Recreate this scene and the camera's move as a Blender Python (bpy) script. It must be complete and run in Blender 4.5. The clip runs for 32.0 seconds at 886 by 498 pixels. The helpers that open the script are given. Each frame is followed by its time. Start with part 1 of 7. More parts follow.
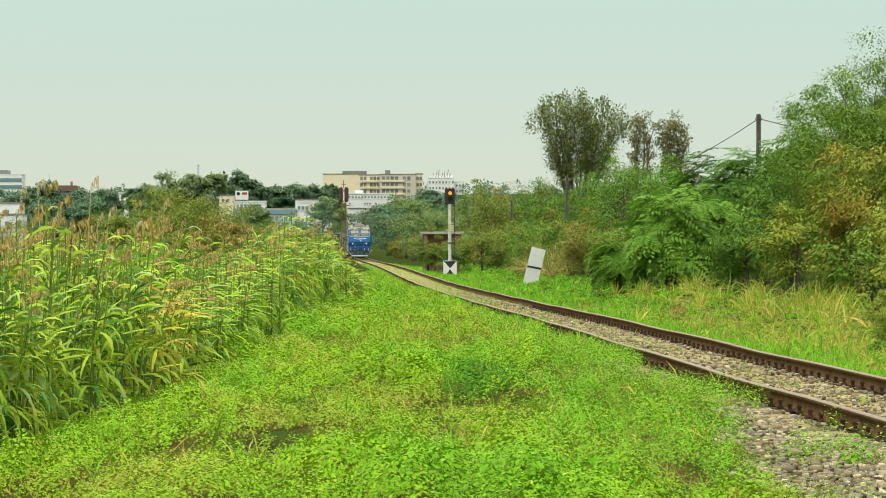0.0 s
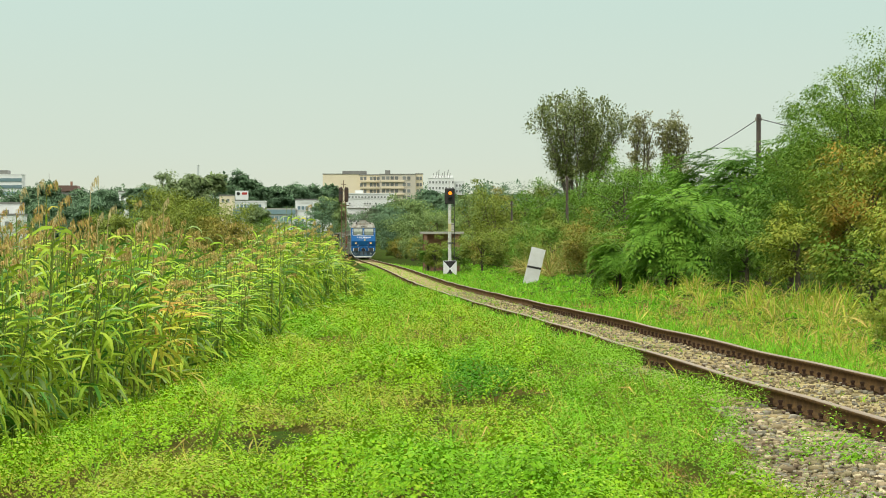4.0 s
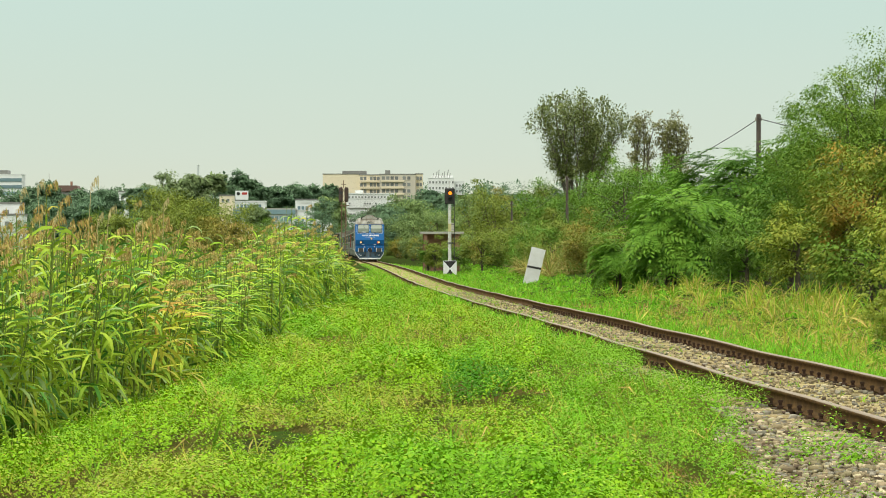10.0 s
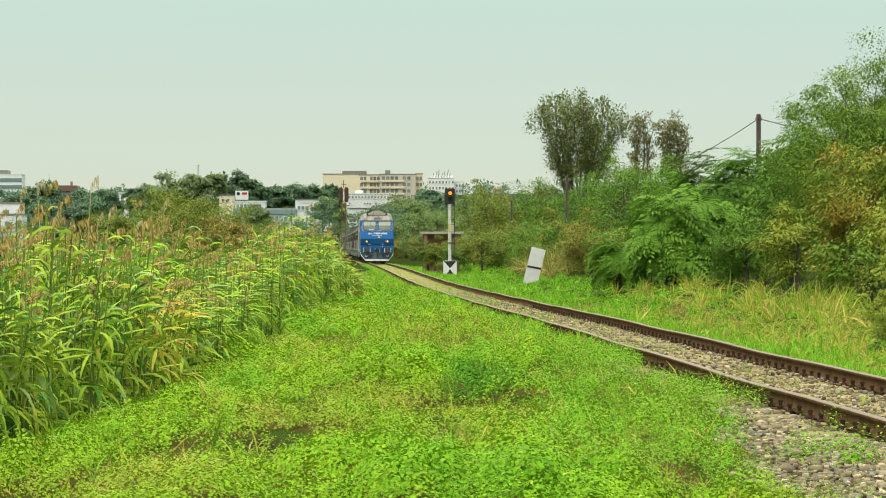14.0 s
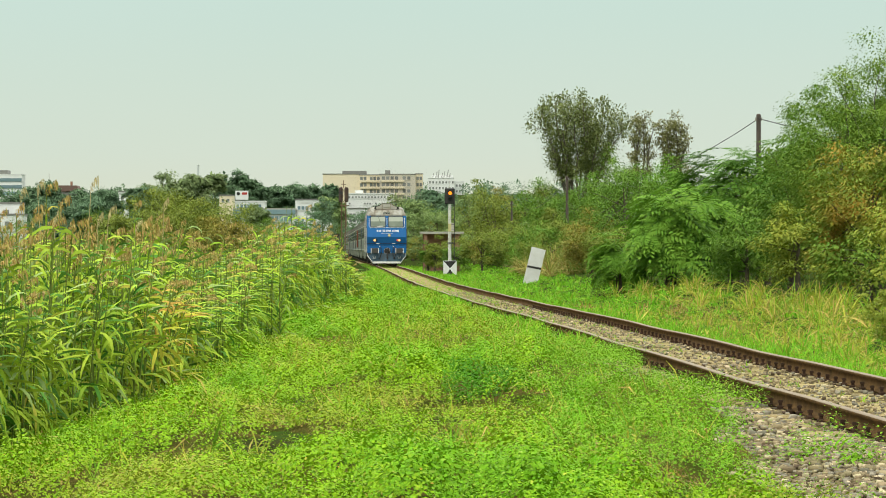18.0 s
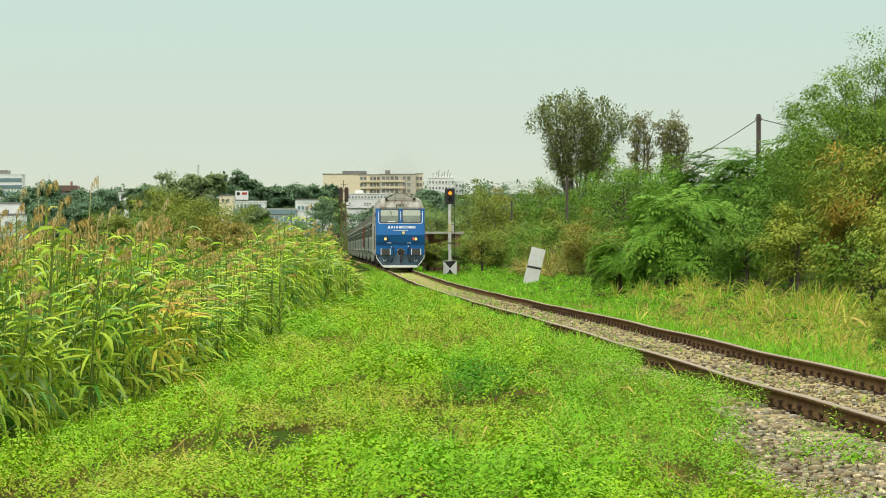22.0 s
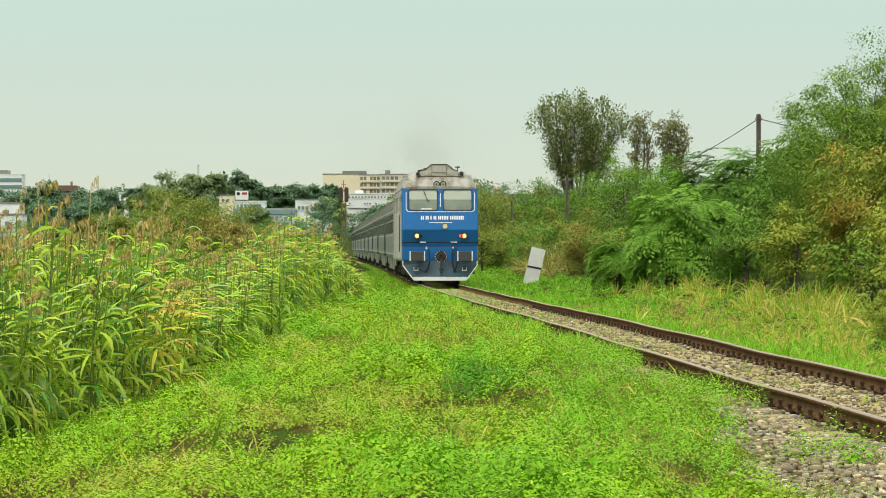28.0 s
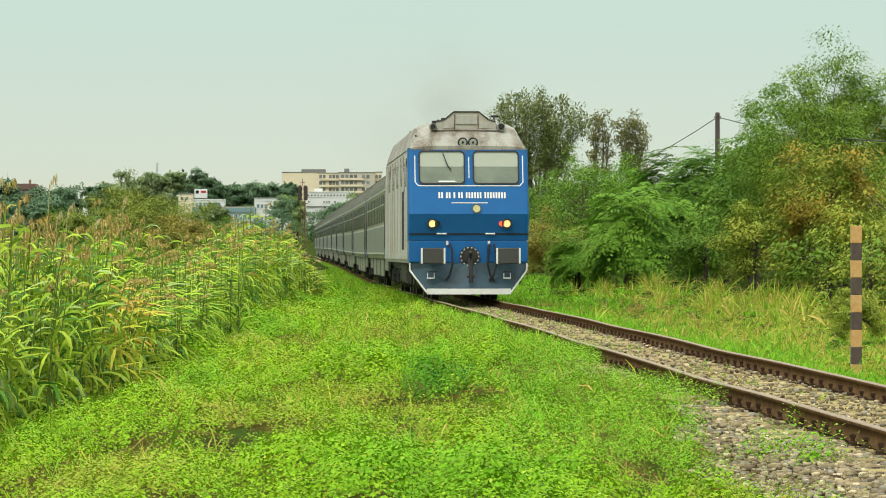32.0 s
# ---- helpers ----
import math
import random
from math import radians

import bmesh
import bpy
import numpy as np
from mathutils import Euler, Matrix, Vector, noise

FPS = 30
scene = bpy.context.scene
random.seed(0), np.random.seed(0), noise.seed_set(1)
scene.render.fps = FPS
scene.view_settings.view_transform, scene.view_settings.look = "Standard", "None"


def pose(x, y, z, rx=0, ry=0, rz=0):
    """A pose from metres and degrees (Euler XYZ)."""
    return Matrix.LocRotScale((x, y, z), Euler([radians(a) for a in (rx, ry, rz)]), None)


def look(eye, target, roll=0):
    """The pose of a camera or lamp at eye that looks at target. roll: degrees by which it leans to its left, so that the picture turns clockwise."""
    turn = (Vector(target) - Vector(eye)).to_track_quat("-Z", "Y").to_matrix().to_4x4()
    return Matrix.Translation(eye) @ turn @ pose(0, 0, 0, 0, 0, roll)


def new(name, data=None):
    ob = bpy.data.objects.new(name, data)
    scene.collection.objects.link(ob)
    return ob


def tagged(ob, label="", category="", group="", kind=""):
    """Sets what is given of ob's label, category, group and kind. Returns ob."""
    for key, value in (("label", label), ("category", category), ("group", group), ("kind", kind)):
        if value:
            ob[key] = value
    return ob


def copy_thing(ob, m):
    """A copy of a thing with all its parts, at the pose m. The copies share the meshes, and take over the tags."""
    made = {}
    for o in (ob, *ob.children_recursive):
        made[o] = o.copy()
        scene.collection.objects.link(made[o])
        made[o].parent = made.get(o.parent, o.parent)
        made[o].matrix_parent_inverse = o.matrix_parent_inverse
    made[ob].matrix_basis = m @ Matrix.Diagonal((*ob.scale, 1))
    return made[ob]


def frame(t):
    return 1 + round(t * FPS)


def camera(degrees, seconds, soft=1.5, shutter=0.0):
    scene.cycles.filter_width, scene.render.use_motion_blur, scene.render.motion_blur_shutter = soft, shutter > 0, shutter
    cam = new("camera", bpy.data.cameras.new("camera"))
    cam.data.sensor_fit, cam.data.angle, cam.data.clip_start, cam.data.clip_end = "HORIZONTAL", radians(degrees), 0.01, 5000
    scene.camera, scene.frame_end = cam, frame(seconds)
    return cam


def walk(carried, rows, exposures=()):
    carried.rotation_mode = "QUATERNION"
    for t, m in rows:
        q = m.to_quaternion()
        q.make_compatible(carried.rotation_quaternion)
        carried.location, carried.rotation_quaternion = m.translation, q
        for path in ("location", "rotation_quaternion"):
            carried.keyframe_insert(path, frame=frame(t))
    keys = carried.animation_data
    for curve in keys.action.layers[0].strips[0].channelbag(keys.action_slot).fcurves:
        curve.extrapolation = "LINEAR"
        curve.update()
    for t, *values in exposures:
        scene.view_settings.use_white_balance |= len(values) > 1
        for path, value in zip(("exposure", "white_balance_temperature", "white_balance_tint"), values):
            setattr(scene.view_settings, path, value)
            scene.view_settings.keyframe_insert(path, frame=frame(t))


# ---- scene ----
# Metres; the camera stands over the origin and looks along +y, the rail heads lie at z = 0.
from math import sin, cos, pi, tan, atan2, hypot, sqrt

EYE_Z = 1.37
cam = camera(14.78, 32.0, soft=1.0)


def eye_pose(turn, tilt):
    """turn: degrees to the right; tilt: degrees upwards."""
    return pose(0, 0, EYE_Z, 90 - 0.0284 + tilt, 0, -turn)


walk(cam, [(t, eye_pose(a, b)) for t, a, b in [
    (0, 0, 0), (15, 0, 0), (30.6, 0, 0), (30.8, 0.01638, 0.0164), (31.0, 0.02457, 0.0191), (31.1, 0.0273, 0.0191), (31.2, 0.04368, 0.0164),
    (31.3, 0.07098, 0.0109), (31.4, 0.1092, 0.00546), (31.5, 0.1693, 0), (31.6, 0.2621, -0.00546), (31.7, 0.3658, -0.0137),
    (31.8, 0.4641, -0.0191), (31.9, 0.5678, -0.0246), (32.0, 0.6852, -0.0284)]])

# ---- light: an overcast afternoon, brighter overhead than at the horizon ----
SUN_EL, SUN_AZ = radians(52), radians(215)
world = bpy.data.worlds.new("overcast_sky")
scene.world = world
world.use_nodes = True
wt = world.node_tree
wt.nodes.clear()
w_out = wt.nodes.new("ShaderNodeOutputWorld")
w_sky = wt.nodes.new("ShaderNodeTexSky")
w_sky.sky_type, w_sky.sun_disc, w_sky.sun_elevation, w_sky.sun_rotation = "NISHITA", False, SUN_EL, SUN_AZ
w_sky.dust_density = 4.0
w_co = wt.nodes.new("ShaderNodeTexCoord")
w_sep = wt.nodes.new("ShaderNodeSeparateXYZ")
w_ramp = wt.nodes.new("ShaderNodeValToRGB")
w_noise = wt.nodes.new("ShaderNodeTexNoise")
w_map = wt.nodes.new("ShaderNodeMapping")
w_mixn = wt.nodes.new("ShaderNodeMixRGB")
w_bg = wt.nodes.new("ShaderNodeBackground")
w_bg2 = wt.nodes.new("ShaderNodeBackground")
w_add = wt.nodes.new("ShaderNodeAddShader")
stops = [(0.0, (0.70, 0.725, 0.56)), (0.010, (0.735, 0.765, 0.605)), (0.026, (0.69, 0.775, 0.655)), (0.07, (0.61, 0.77, 0.69)),
         (0.3, (1.0, 1.08, 1.0)), (1.0, (2.1, 2.15, 2.0))]
while len(w_ramp.color_ramp.elements) < len(stops):
    w_ramp.color_ramp.elements.new(0.5)
for el, (p, c) in zip(w_ramp.color_ramp.elements, stops):
    el.position, el.color = p, (*c, 1)
w_map.inputs["Scale"].default_value = (1.2, 1.2, 5)
w_noise.inputs["Scale"].default_value, w_noise.inputs["Detail"].default_value = 2.0, 4
w_mixn.blend_type, w_mixn.inputs["Fac"].default_value = "SOFT_LIGHT", 0.10
w_bg.inputs["Strength"].default_value = 0.95
w_bg2.inputs["Strength"].default_value = 0.008
lk = wt.links.new
lk(w_co.outputs["Generated"], w_sep.inputs[0])
lk(w_sep.outputs["Z"], w_ramp.inputs[0])
lk(w_co.outputs["Generated"], w_map.inputs["Vector"])
lk(w_map.outputs[0], w_noise.inputs["Vector"])
lk(w_ramp.outputs[0], w_mixn.inputs[1])
lk(w_noise.outputs["Fac"], w_mixn.inputs[2])
lk(w_mixn.outputs[0], w_bg.inputs["Color"])
lk(w_sky.outputs[0], w_bg2.inputs["Color"])
lk(w_bg.outputs[0], w_add.inputs[0])
lk(w_bg2.outputs[0], w_add.inputs[1])
lk(w_add.outputs[0], w_out.inputs[0])

sun = new("sun", bpy.data.lights.new("sun", "SUN"))
sun.data.energy, sun.data.angle, sun.data.color = 1.4, radians(25), (1.0, 0.96, 0.86)
sun.matrix_world = look((0, 0, 60), Vector((0, 0, 60)) - Vector((sin(SUN_AZ) * cos(SUN_EL), cos(SUN_AZ) * cos(SUN_EL), sin(SUN_EL))))

# ---- materials ----
def mat(name, base, rough=0.7, metal=0.0, var=0.0, var_col=None, scale=4.0, bump=0.0, bscale=30.0, island=0.0, obj=0.0,
        translucent=0.0, emit=None, emit_s=0.0, alpha=1.0, spots=None, stretch=None, lo=0.5, hi=0.9):
    """A surface with mottling at two scales, relief, and colour that differs from piece to piece."""
    m = bpy.data.materials.new(name)
    m.use_nodes = True
    nt = m.node_tree
    nd, ln = nt.nodes, nt.links.new
    b = nd["Principled BSDF"]
    b.inputs["Roughness"].default_value, b.inputs["Metallic"].default_value = rough, metal
    co = nd.new("ShaderNodeTexCoord")
    vec = co.outputs["Object"]
    if stretch:
        mp = nd.new("ShaderNodeMapping")
        mp.inputs["Scale"].default_value = stretch
        ln(vec, mp.inputs["Vector"])
        vec = mp.outputs[0]
    col = nd.new("ShaderNodeRGB")
    col.outputs[0].default_value = (*base, 1)
    c = col.outputs[0]
    if var and var_col:
        n1, n2 = nd.new("ShaderNodeTexNoise"), nd.new("ShaderNodeTexNoise")
        n1.inputs["Scale"].default_value, n1.inputs["Detail"].default_value = scale, 6
        n2.inputs["Scale"].default_value, n2.inputs["Detail"].default_value = scale * 9, 3
        ln(vec, n1.inputs["Vector"]), ln(vec, n2.inputs["Vector"])
        ad = nd.new("ShaderNodeMath")
        ad.operation = "MULTIPLY_ADD"
        ad.inputs[1].default_value = 0.35
        ln(n2.outputs["Fac"], ad.inputs[0]), ln(n1.outputs["Fac"], ad.inputs[2])
        mr = nd.new("ShaderNodeMapRange")
        mr.inputs["From Min"].default_value, mr.inputs["From Max"].default_value = lo, hi
        mr.inputs["To Max"].default_value = var
        ln(ad.outputs[0], mr.inputs["Value"])
        mx = nd.new("ShaderNodeMixRGB")
        mx.inputs[2].default_value = (*var_col, 1)
        ln(mr.outputs[0], mx.inputs[0]), ln(c, mx.inputs[1])
        c = mx.outputs[0]
    if spots:
        # (colour, share): pieces that have turned to another colour
        g0 = nd.new("ShaderNodeNewGeometry")
        for i, (sc, share) in enumerate(spots):
            wn = nd.new("ShaderNodeTexWhiteNoise")
            wn.noise_dimensions = "2D"
            cb = nd.new("ShaderNodeCombineXYZ")
            cb.inputs[1].default_value = 3.7 * (i + 1)
            ln(g0.outputs["Random Per Island"], cb.inputs[0]), ln(cb.outputs[0], wn.inputs["Vector"])
            lt = nd.new("ShaderNodeMath")
            lt.operation, lt.inputs[1].default_value = "LESS_THAN", share
            ln(wn.outputs["Value"], lt.inputs[0])
            mx = nd.new("ShaderNodeMixRGB")
            mx.inputs[2].default_value = (*sc, 1)
            ln(lt.outputs[0], mx.inputs[0]), ln(c, mx.inputs[1])
            c = mx.outputs[0]
    for amount, which in ((island, 0), (obj, 1)):
        if not amount:
            continue
        src = nd.new("ShaderNodeNewGeometry" if which == 0 else "ShaderNodeObjectInfo")
        out = src.outputs["Random Per Island" if which == 0 else "Random"]
        hs = nd.new("ShaderNodeHueSaturation")
        v = nd.new("ShaderNodeMapRange")
        v.inputs["To Min"].default_value, v.inputs["To Max"].default_value = 1 - amount, 1 + amount
        ln(out, v.inputs["Value"]), ln(v.outputs[0], hs.inputs["Value"])
        h = nd.new("ShaderNodeMapRange")
        h.inputs["To Min"].default_value, h.inputs["To Max"].default_value = 0.5 - 0.05 * amount, 0.5 + 0.04 * amount
        wn = nd.new("ShaderNodeTexWhiteNoise")
        wn.noise_dimensions = "1D"
        ln(out, wn.inputs["W"]), ln(wn.outputs["Value"], h.inputs["Value"]), ln(h.outputs[0], hs.inputs["Hue"])
        ln(c, hs.inputs["Color"])
        c = hs.outputs[0]
    ln(c, b.inputs["Base Color"])
    if bump:
        nb = nd.new("ShaderNodeTexNoise")
        nb.inputs["Scale"].default_value, nb.inputs["Detail"].default_value = bscale, 6
        ln(vec, nb.inputs["Vector"])
        bp = nd.new("ShaderNodeBump")
        bp.inputs["Strength"].default_value, bp.inputs["Distance"].default_value = bump, 0.02
        ln(nb.outputs["Fac"], bp.inputs["Height"]), ln(bp.outputs[0], b.inputs["Normal"])
    if emit:
        b.inputs["Emission Color"].default_value, b.inputs["Emission Strength"].default_value = (*emit, 1), emit_s
    if translucent:
        tr, ms = nd.new("ShaderNodeBsdfTranslucent"), nd.new("ShaderNodeMixShader")
        ms.inputs[0].default_value = translucent
        ln(c, tr.inputs["Color"]), ln(b.outputs[0], ms.inputs[1]), ln(tr.outputs[0], ms.inputs[2])
        ln(ms.outputs[0], nd["Material Output"].inputs["Surface"])
    b.inputs["Alpha"].default_value = alpha
    return m


def foliage(name, base, light, dark, scale=1.1, island=0.12, lo=0.5):
    """Leaves of a crown: lighter and darker sprays, few odd leaves."""
    m = mat(name, base, 0.6, island=island, translucent=0.24, spots=[(dark, 0.08)], var=0.8, var_col=light, scale=scale, lo=lo)
    m.node_tree.nodes["Principled BSDF"].inputs["Specular IOR Level"].default_value = 0.10
    return m


def leaf(name, base, spots=None, island=0.35, translucent=0.35, rough=0.55, var_col=None, scale=0.5):
    m = mat(name, base, rough, island=island, translucent=translucent, spots=spots,
            var=0.5 if var_col else 0, var_col=var_col, scale=scale)
    m.node_tree.nodes["Principled BSDF"].inputs["Specular IOR Level"].default_value = 0.08
    return m


M = {}
M["soil"] = mat("soil", (0.045, 0.036, 0.018), 0.95, var=1.0, var_col=(0.045, 0.105, 0.012), scale=0.7, bump=0.6, bscale=12)
M["soil"].node_tree.nodes["Principled BSDF"].inputs["Specular IOR Level"].default_value = 0.0
# brown stalks; the dark base colour holds the shade of gaps between weeds
M["weed_shade_floor"] = mat("weed_stalks_and_shade", (0.045, 0.070, 0.010), 0.95, var=0.9, var_col=(0.17, 0.115, 0.04), scale=3, bump=1.0, bscale=40)
M["weed_shade_floor"].node_tree.nodes["Principled BSDF"].inputs["Specular IOR Level"].default_value = 0.0
M["weed_herb"] = leaf("herb_leaf", (0.185, 0.44, 0.020), [((0.34, 0.48, 0.05), 0.08)], island=0.15, var_col=(0.29, 0.46, 0.025), scale=1.6, translucent=0.15)
M["weed"] = leaf("weed_leaf", (0.24, 0.465, 0.013), [((0.40, 0.50, 0.05), 0.03), ((0.50, 0.36, 0.04), 0.004)], island=0.18, var_col=(0.33, 0.47, 0.022), scale=1.4, translucent=0.12)
M["weed_mid"] = leaf("mid_weed_leaf", (0.18, 0.41, 0.013), [((0.3, 0.48, 0.05), 0.04)], island=0.16, var_col=(0.26, 0.50, 0.03), scale=2.5, translucent=0.15)
M["weed_dry"] = leaf("drying_weed_leaf", (0.30, 0.42, 0.03), [((0.44, 0.33, 0.08), 0.06)], island=0.16, var_col=(0.38, 0.40, 0.05), scale=2.5, translucent=0.15)
M["weed_dark"] = leaf("dark_weed_leaf", (0.085, 0.27, 0.012), island=0.15, translucent=0.15)
M["grass"] = leaf("grass_blade", (0.21, 0.48, 0.025), [((0.40, 0.42, 0.08), 0.15)], var_col=(0.30, 0.46, 0.03))
M["grass_lush"] = leaf("lush_grass_blade", (0.20, 0.50, 0.025), [((0.33, 0.48, 0.05), 0.25)])
M["grass_dry"] = leaf("drying_grass_blade", (0.47, 0.47, 0.06), [((0.60, 0.45, 0.13), 0.28), ((0.22, 0.42, 0.03), 0.30)], var_col=(0.25, 0.42, 0.035), scale=0.7)
M["grass_brown"] = leaf("withered_grass_blade", (0.37, 0.29, 0.06), [((0.52, 0.42, 0.16), 0.3), ((0.16, 0.10, 0.04), 0.2)])
M["reed_yellow"] = leaf("yellowed_reed_leaf", (0.58, 0.56, 0.06), [((0.30, 0.45, 0.05), 0.25), ((0.62, 0.40, 0.09), 0.18)], island=0.2, translucent=0.16)
M["reed_yellow_dull"] = leaf("dull_yellow_reed_leaf", (0.42, 0.38, 0.10), [((0.26, 0.34, 0.06), 0.35), ((0.46, 0.33, 0.12), 0.2)], island=0.2, translucent=0.16)
M["reed_leaf"] = leaf("reed_leaf", (0.36, 0.55, 0.048), [((0.58, 0.54, 0.08), 0.07), ((0.10, 0.25, 0.035), 0.25), ((0.36, 0.48, 0.16), 0.10)], island=0.25, translucent=0.14, var_col=(0.42, 0.46, 0.05), scale=0.35)
M["reed_stem"] = leaf("reed_stem", (0.17, 0.24, 0.05), island=0.3, translucent=0.1)
M["reed_plume"] = leaf("reed_plume", (0.47, 0.335, 0.11), [((0.55, 0.43, 0.18), 0.3), ((0.38, 0.36, 0.09), 0.2)], translucent=0.25, rough=0.9)
M["reed_pale"] = leaf("bleached_reed", (0.52, 0.45, 0.22), island=0.15, translucent=0.1, rough=0.9)
M["sumac"] = foliage("pinnate_leaf", (0.135, 0.295, 0.030), (0.23, 0.40, 0.045), (0.08, 0.18, 0.022))
M["sumac_deep"] = foliage("deep_pinnate_leaf", (0.085, 0.20, 0.024), (0.17, 0.33, 0.045), (0.05, 0.11, 0.02))
M["tree_mid"] = foliage("mid_green_leaf", (0.13, 0.255, 0.034), (0.21, 0.34, 0.045), (0.08, 0.165, 0.025))
M["tree_light"] = foliage("light_green_leaf", (0.155, 0.28, 0.036), (0.25, 0.36, 0.048), (0.10, 0.20, 0.028))
M["tree_orange"] = foliage("turning_leaf", (0.21, 0.31, 0.04), (0.56, 0.23, 0.045), (0.34, 0.33, 0.05), 0.9, lo=0.60)
M["tree_olive"] = foliage("olive_leaf", (0.20, 0.27, 0.044), (0.30, 0.33, 0.055), (0.10, 0.15, 0.028))
M["tree_brown"] = foliage("olive_brown_leaf", (0.26, 0.265, 0.05), (0.38, 0.285, 0.06), (0.14, 0.17, 0.035))
M["tree_grey"] = foliage("grey_green_leaf", (0.18, 0.225, 0.075), (0.26, 0.29, 0.095), (0.12, 0.15, 0.055))
M["tree_grey_brown"] = foliage("grey_brown_leaf", (0.25, 0.26, 0.10), (0.32, 0.30, 0.125), (0.18, 0.17, 0.07))
M["tree_yellow"] = foliage("yellow_olive_leaf", (0.27, 0.36, 0.05), (0.42, 0.42, 0.06), (0.18, 0.25, 0.04))
# leaf colours of tree_far_haze, tree_dist_haze and tree_far_pale_haze are paled to hold distant haze
M["tree_far_haze"] = foliage("far_hazed_leaf", (0.145, 0.245, 0.135), (0.20, 0.30, 0.145), (0.11, 0.19, 0.105), 0.12)
M["tree_dist_haze"] = foliage("distant_hazed_leaf", (0.22, 0.32, 0.11), (0.31, 0.40, 0.13), (0.13, 0.20, 0.075), 0.7)
M["tree_far_pale_haze"] = foliage("far_pale_hazed_leaf", (0.23, 0.31, 0.13), (0.28, 0.35, 0.145), (0.18, 0.25, 0.11), 0.15)
M["bark"] = mat("bark", (0.13, 0.10, 0.07), 0.95, var=0.8, var_col=(0.05, 0.04, 0.03), scale=6, bump=0.8, bscale=25)
M["bark_grey"] = mat("grey_bark", (0.20, 0.17, 0.13), 0.95, var=0.8, var_col=(0.09, 0.075, 0.055), scale=6, bump=0.8, bscale=25)
M["rust"] = mat("rail_rust", (0.15, 0.088, 0.036), 0.9, 0.0, var=0.8, var_col=(0.05, 0.031, 0.017), scale=5, bump=0.3, bscale=60)
M["rail_top"] = mat("worn_rail_head", (0.36, 0.26, 0.16), 0.5, 0.35, var=0.6, var_col=(0.16, 0.10, 0.07), scale=8)
M["sleeper"] = mat("sleeper", (0.50, 0.42, 0.20), 0.92, var=0.8, var_col=(0.27, 0.20, 0.10), scale=5, bump=0.6, bscale=40, obj=0.18, stretch=(1, 8, 8))
M["clip"] = mat("rusty_clip", (0.065, 0.04, 0.026), 0.9, 0.0, var=0.6, var_col=(0.035, 0.025, 0.02), scale=20, obj=0.2)
M["stone"] = mat("ballast_stone", (0.33, 0.275, 0.16), 0.95, var=0.8, var_col=(0.25, 0.195, 0.115), scale=9, island=0.3,
                 spots=[((0.56, 0.47, 0.30), 0.2), ((0.28, 0.255, 0.19), 0.25), ((0.12, 0.09, 0.06), 0.07)])
M["gravel"] = mat("fine_gravel", (0.22, 0.18, 0.09), 0.95, var=0.9, var_col=(0.09, 0.075, 0.035), scale=6, bump=1.0, bscale=30)
M["blue"] = mat("blue_paint", (0.016, 0.13, 0.355), 0.42, var=0.5, var_col=(0.02, 0.095, 0.27), scale=2.2, bump=0.03, bscale=14)
M["blue_dark"] = mat("dark_blue_paint", (0.012, 0.07, 0.25), 0.4, var=0.4, var_col=(0.02, 0.06, 0.17), scale=3)
M["blue_dirty"] = mat("dirty_blue_paint", (0.035, 0.085, 0.125), 0.65, var=0.8, var_col=(0.03, 0.04, 0.04), scale=3)
M["loco_roof"] = mat("sooty_grey_roof", (0.36, 0.35, 0.30), 0.7, var=1.0, var_col=(0.12, 0.09, 0.05), scale=1.7, bump=0.15, bscale=10, stretch=(1.6, 1, 0.7), lo=0.55)
M["box_grey"] = mat("weathered_pale_grey", (0.46, 0.45, 0.40), 0.7, var=0.8, var_col=(0.36, 0.29, 0.19), scale=3.0, bump=0.1, bscale=10)
M["loco_side"] = mat("grey_side_paint", (0.50, 0.50, 0.46), 0.6, var=0.95, var_col=(0.27, 0.225, 0.15), scale=1.6, bump=0.1, bscale=12, stretch=(1, 1, 0.35))
M["white"] = mat("white_paint", (0.78, 0.79, 0.77), 0.5, var=0.4, var_col=(0.6, 0.58, 0.52), scale=6)
M["black"] = mat("black_steel", (0.022, 0.022, 0.023), 0.6, 0.2, var=0.6, var_col=(0.06, 0.05, 0.04), scale=5, bump=0.2)
M["buffer"] = mat("greasy_buffer", (0.075, 0.075, 0.068), 0.55, 0.4, var=0.7, var_col=(0.06, 0.055, 0.05), scale=6)
M["glass"] = mat("cab_glass", (0.20, 0.235, 0.175), 0.08, 0.0, var=0.5, var_col=(0.1, 0.12, 0.1), scale=3)
M["blind"] = mat("grey_blind", (0.40, 0.43, 0.35), 0.5, var=0.3, var_col=(0.33, 0.36, 0.3), scale=3)
M["rubber"] = mat("black_rubber", (0.012, 0.012, 0.013), 0.6)
M["lamp"] = mat("lit_headlamp", (1, 0.8, 0.5), 0.3, emit=(1, 0.55, 0.16), emit_s=1.15)
M["lamp_red"] = mat("lit_red_lamp", (0.8, 0.1, 0.06), 0.3, emit=(1, 0.12, 0.04), emit_s=1.0)
M["lamp_off"] = mat("lamp_glass", (0.33, 0.34, 0.29), 0.12)
M["yellow"] = mat("faded_yellow_paint", (0.55, 0.50, 0.22), 0.6, var=0.5, var_col=(0.4, 0.37, 0.2), scale=30)
M["coach"] = mat("grey_coach_paint", (0.25, 0.255, 0.15), 0.7, var=0.6, var_col=(0.085, 0.095, 0.062), scale=1.5, bump=0.06, bscale=6, stretch=(1, 1, 0.4))
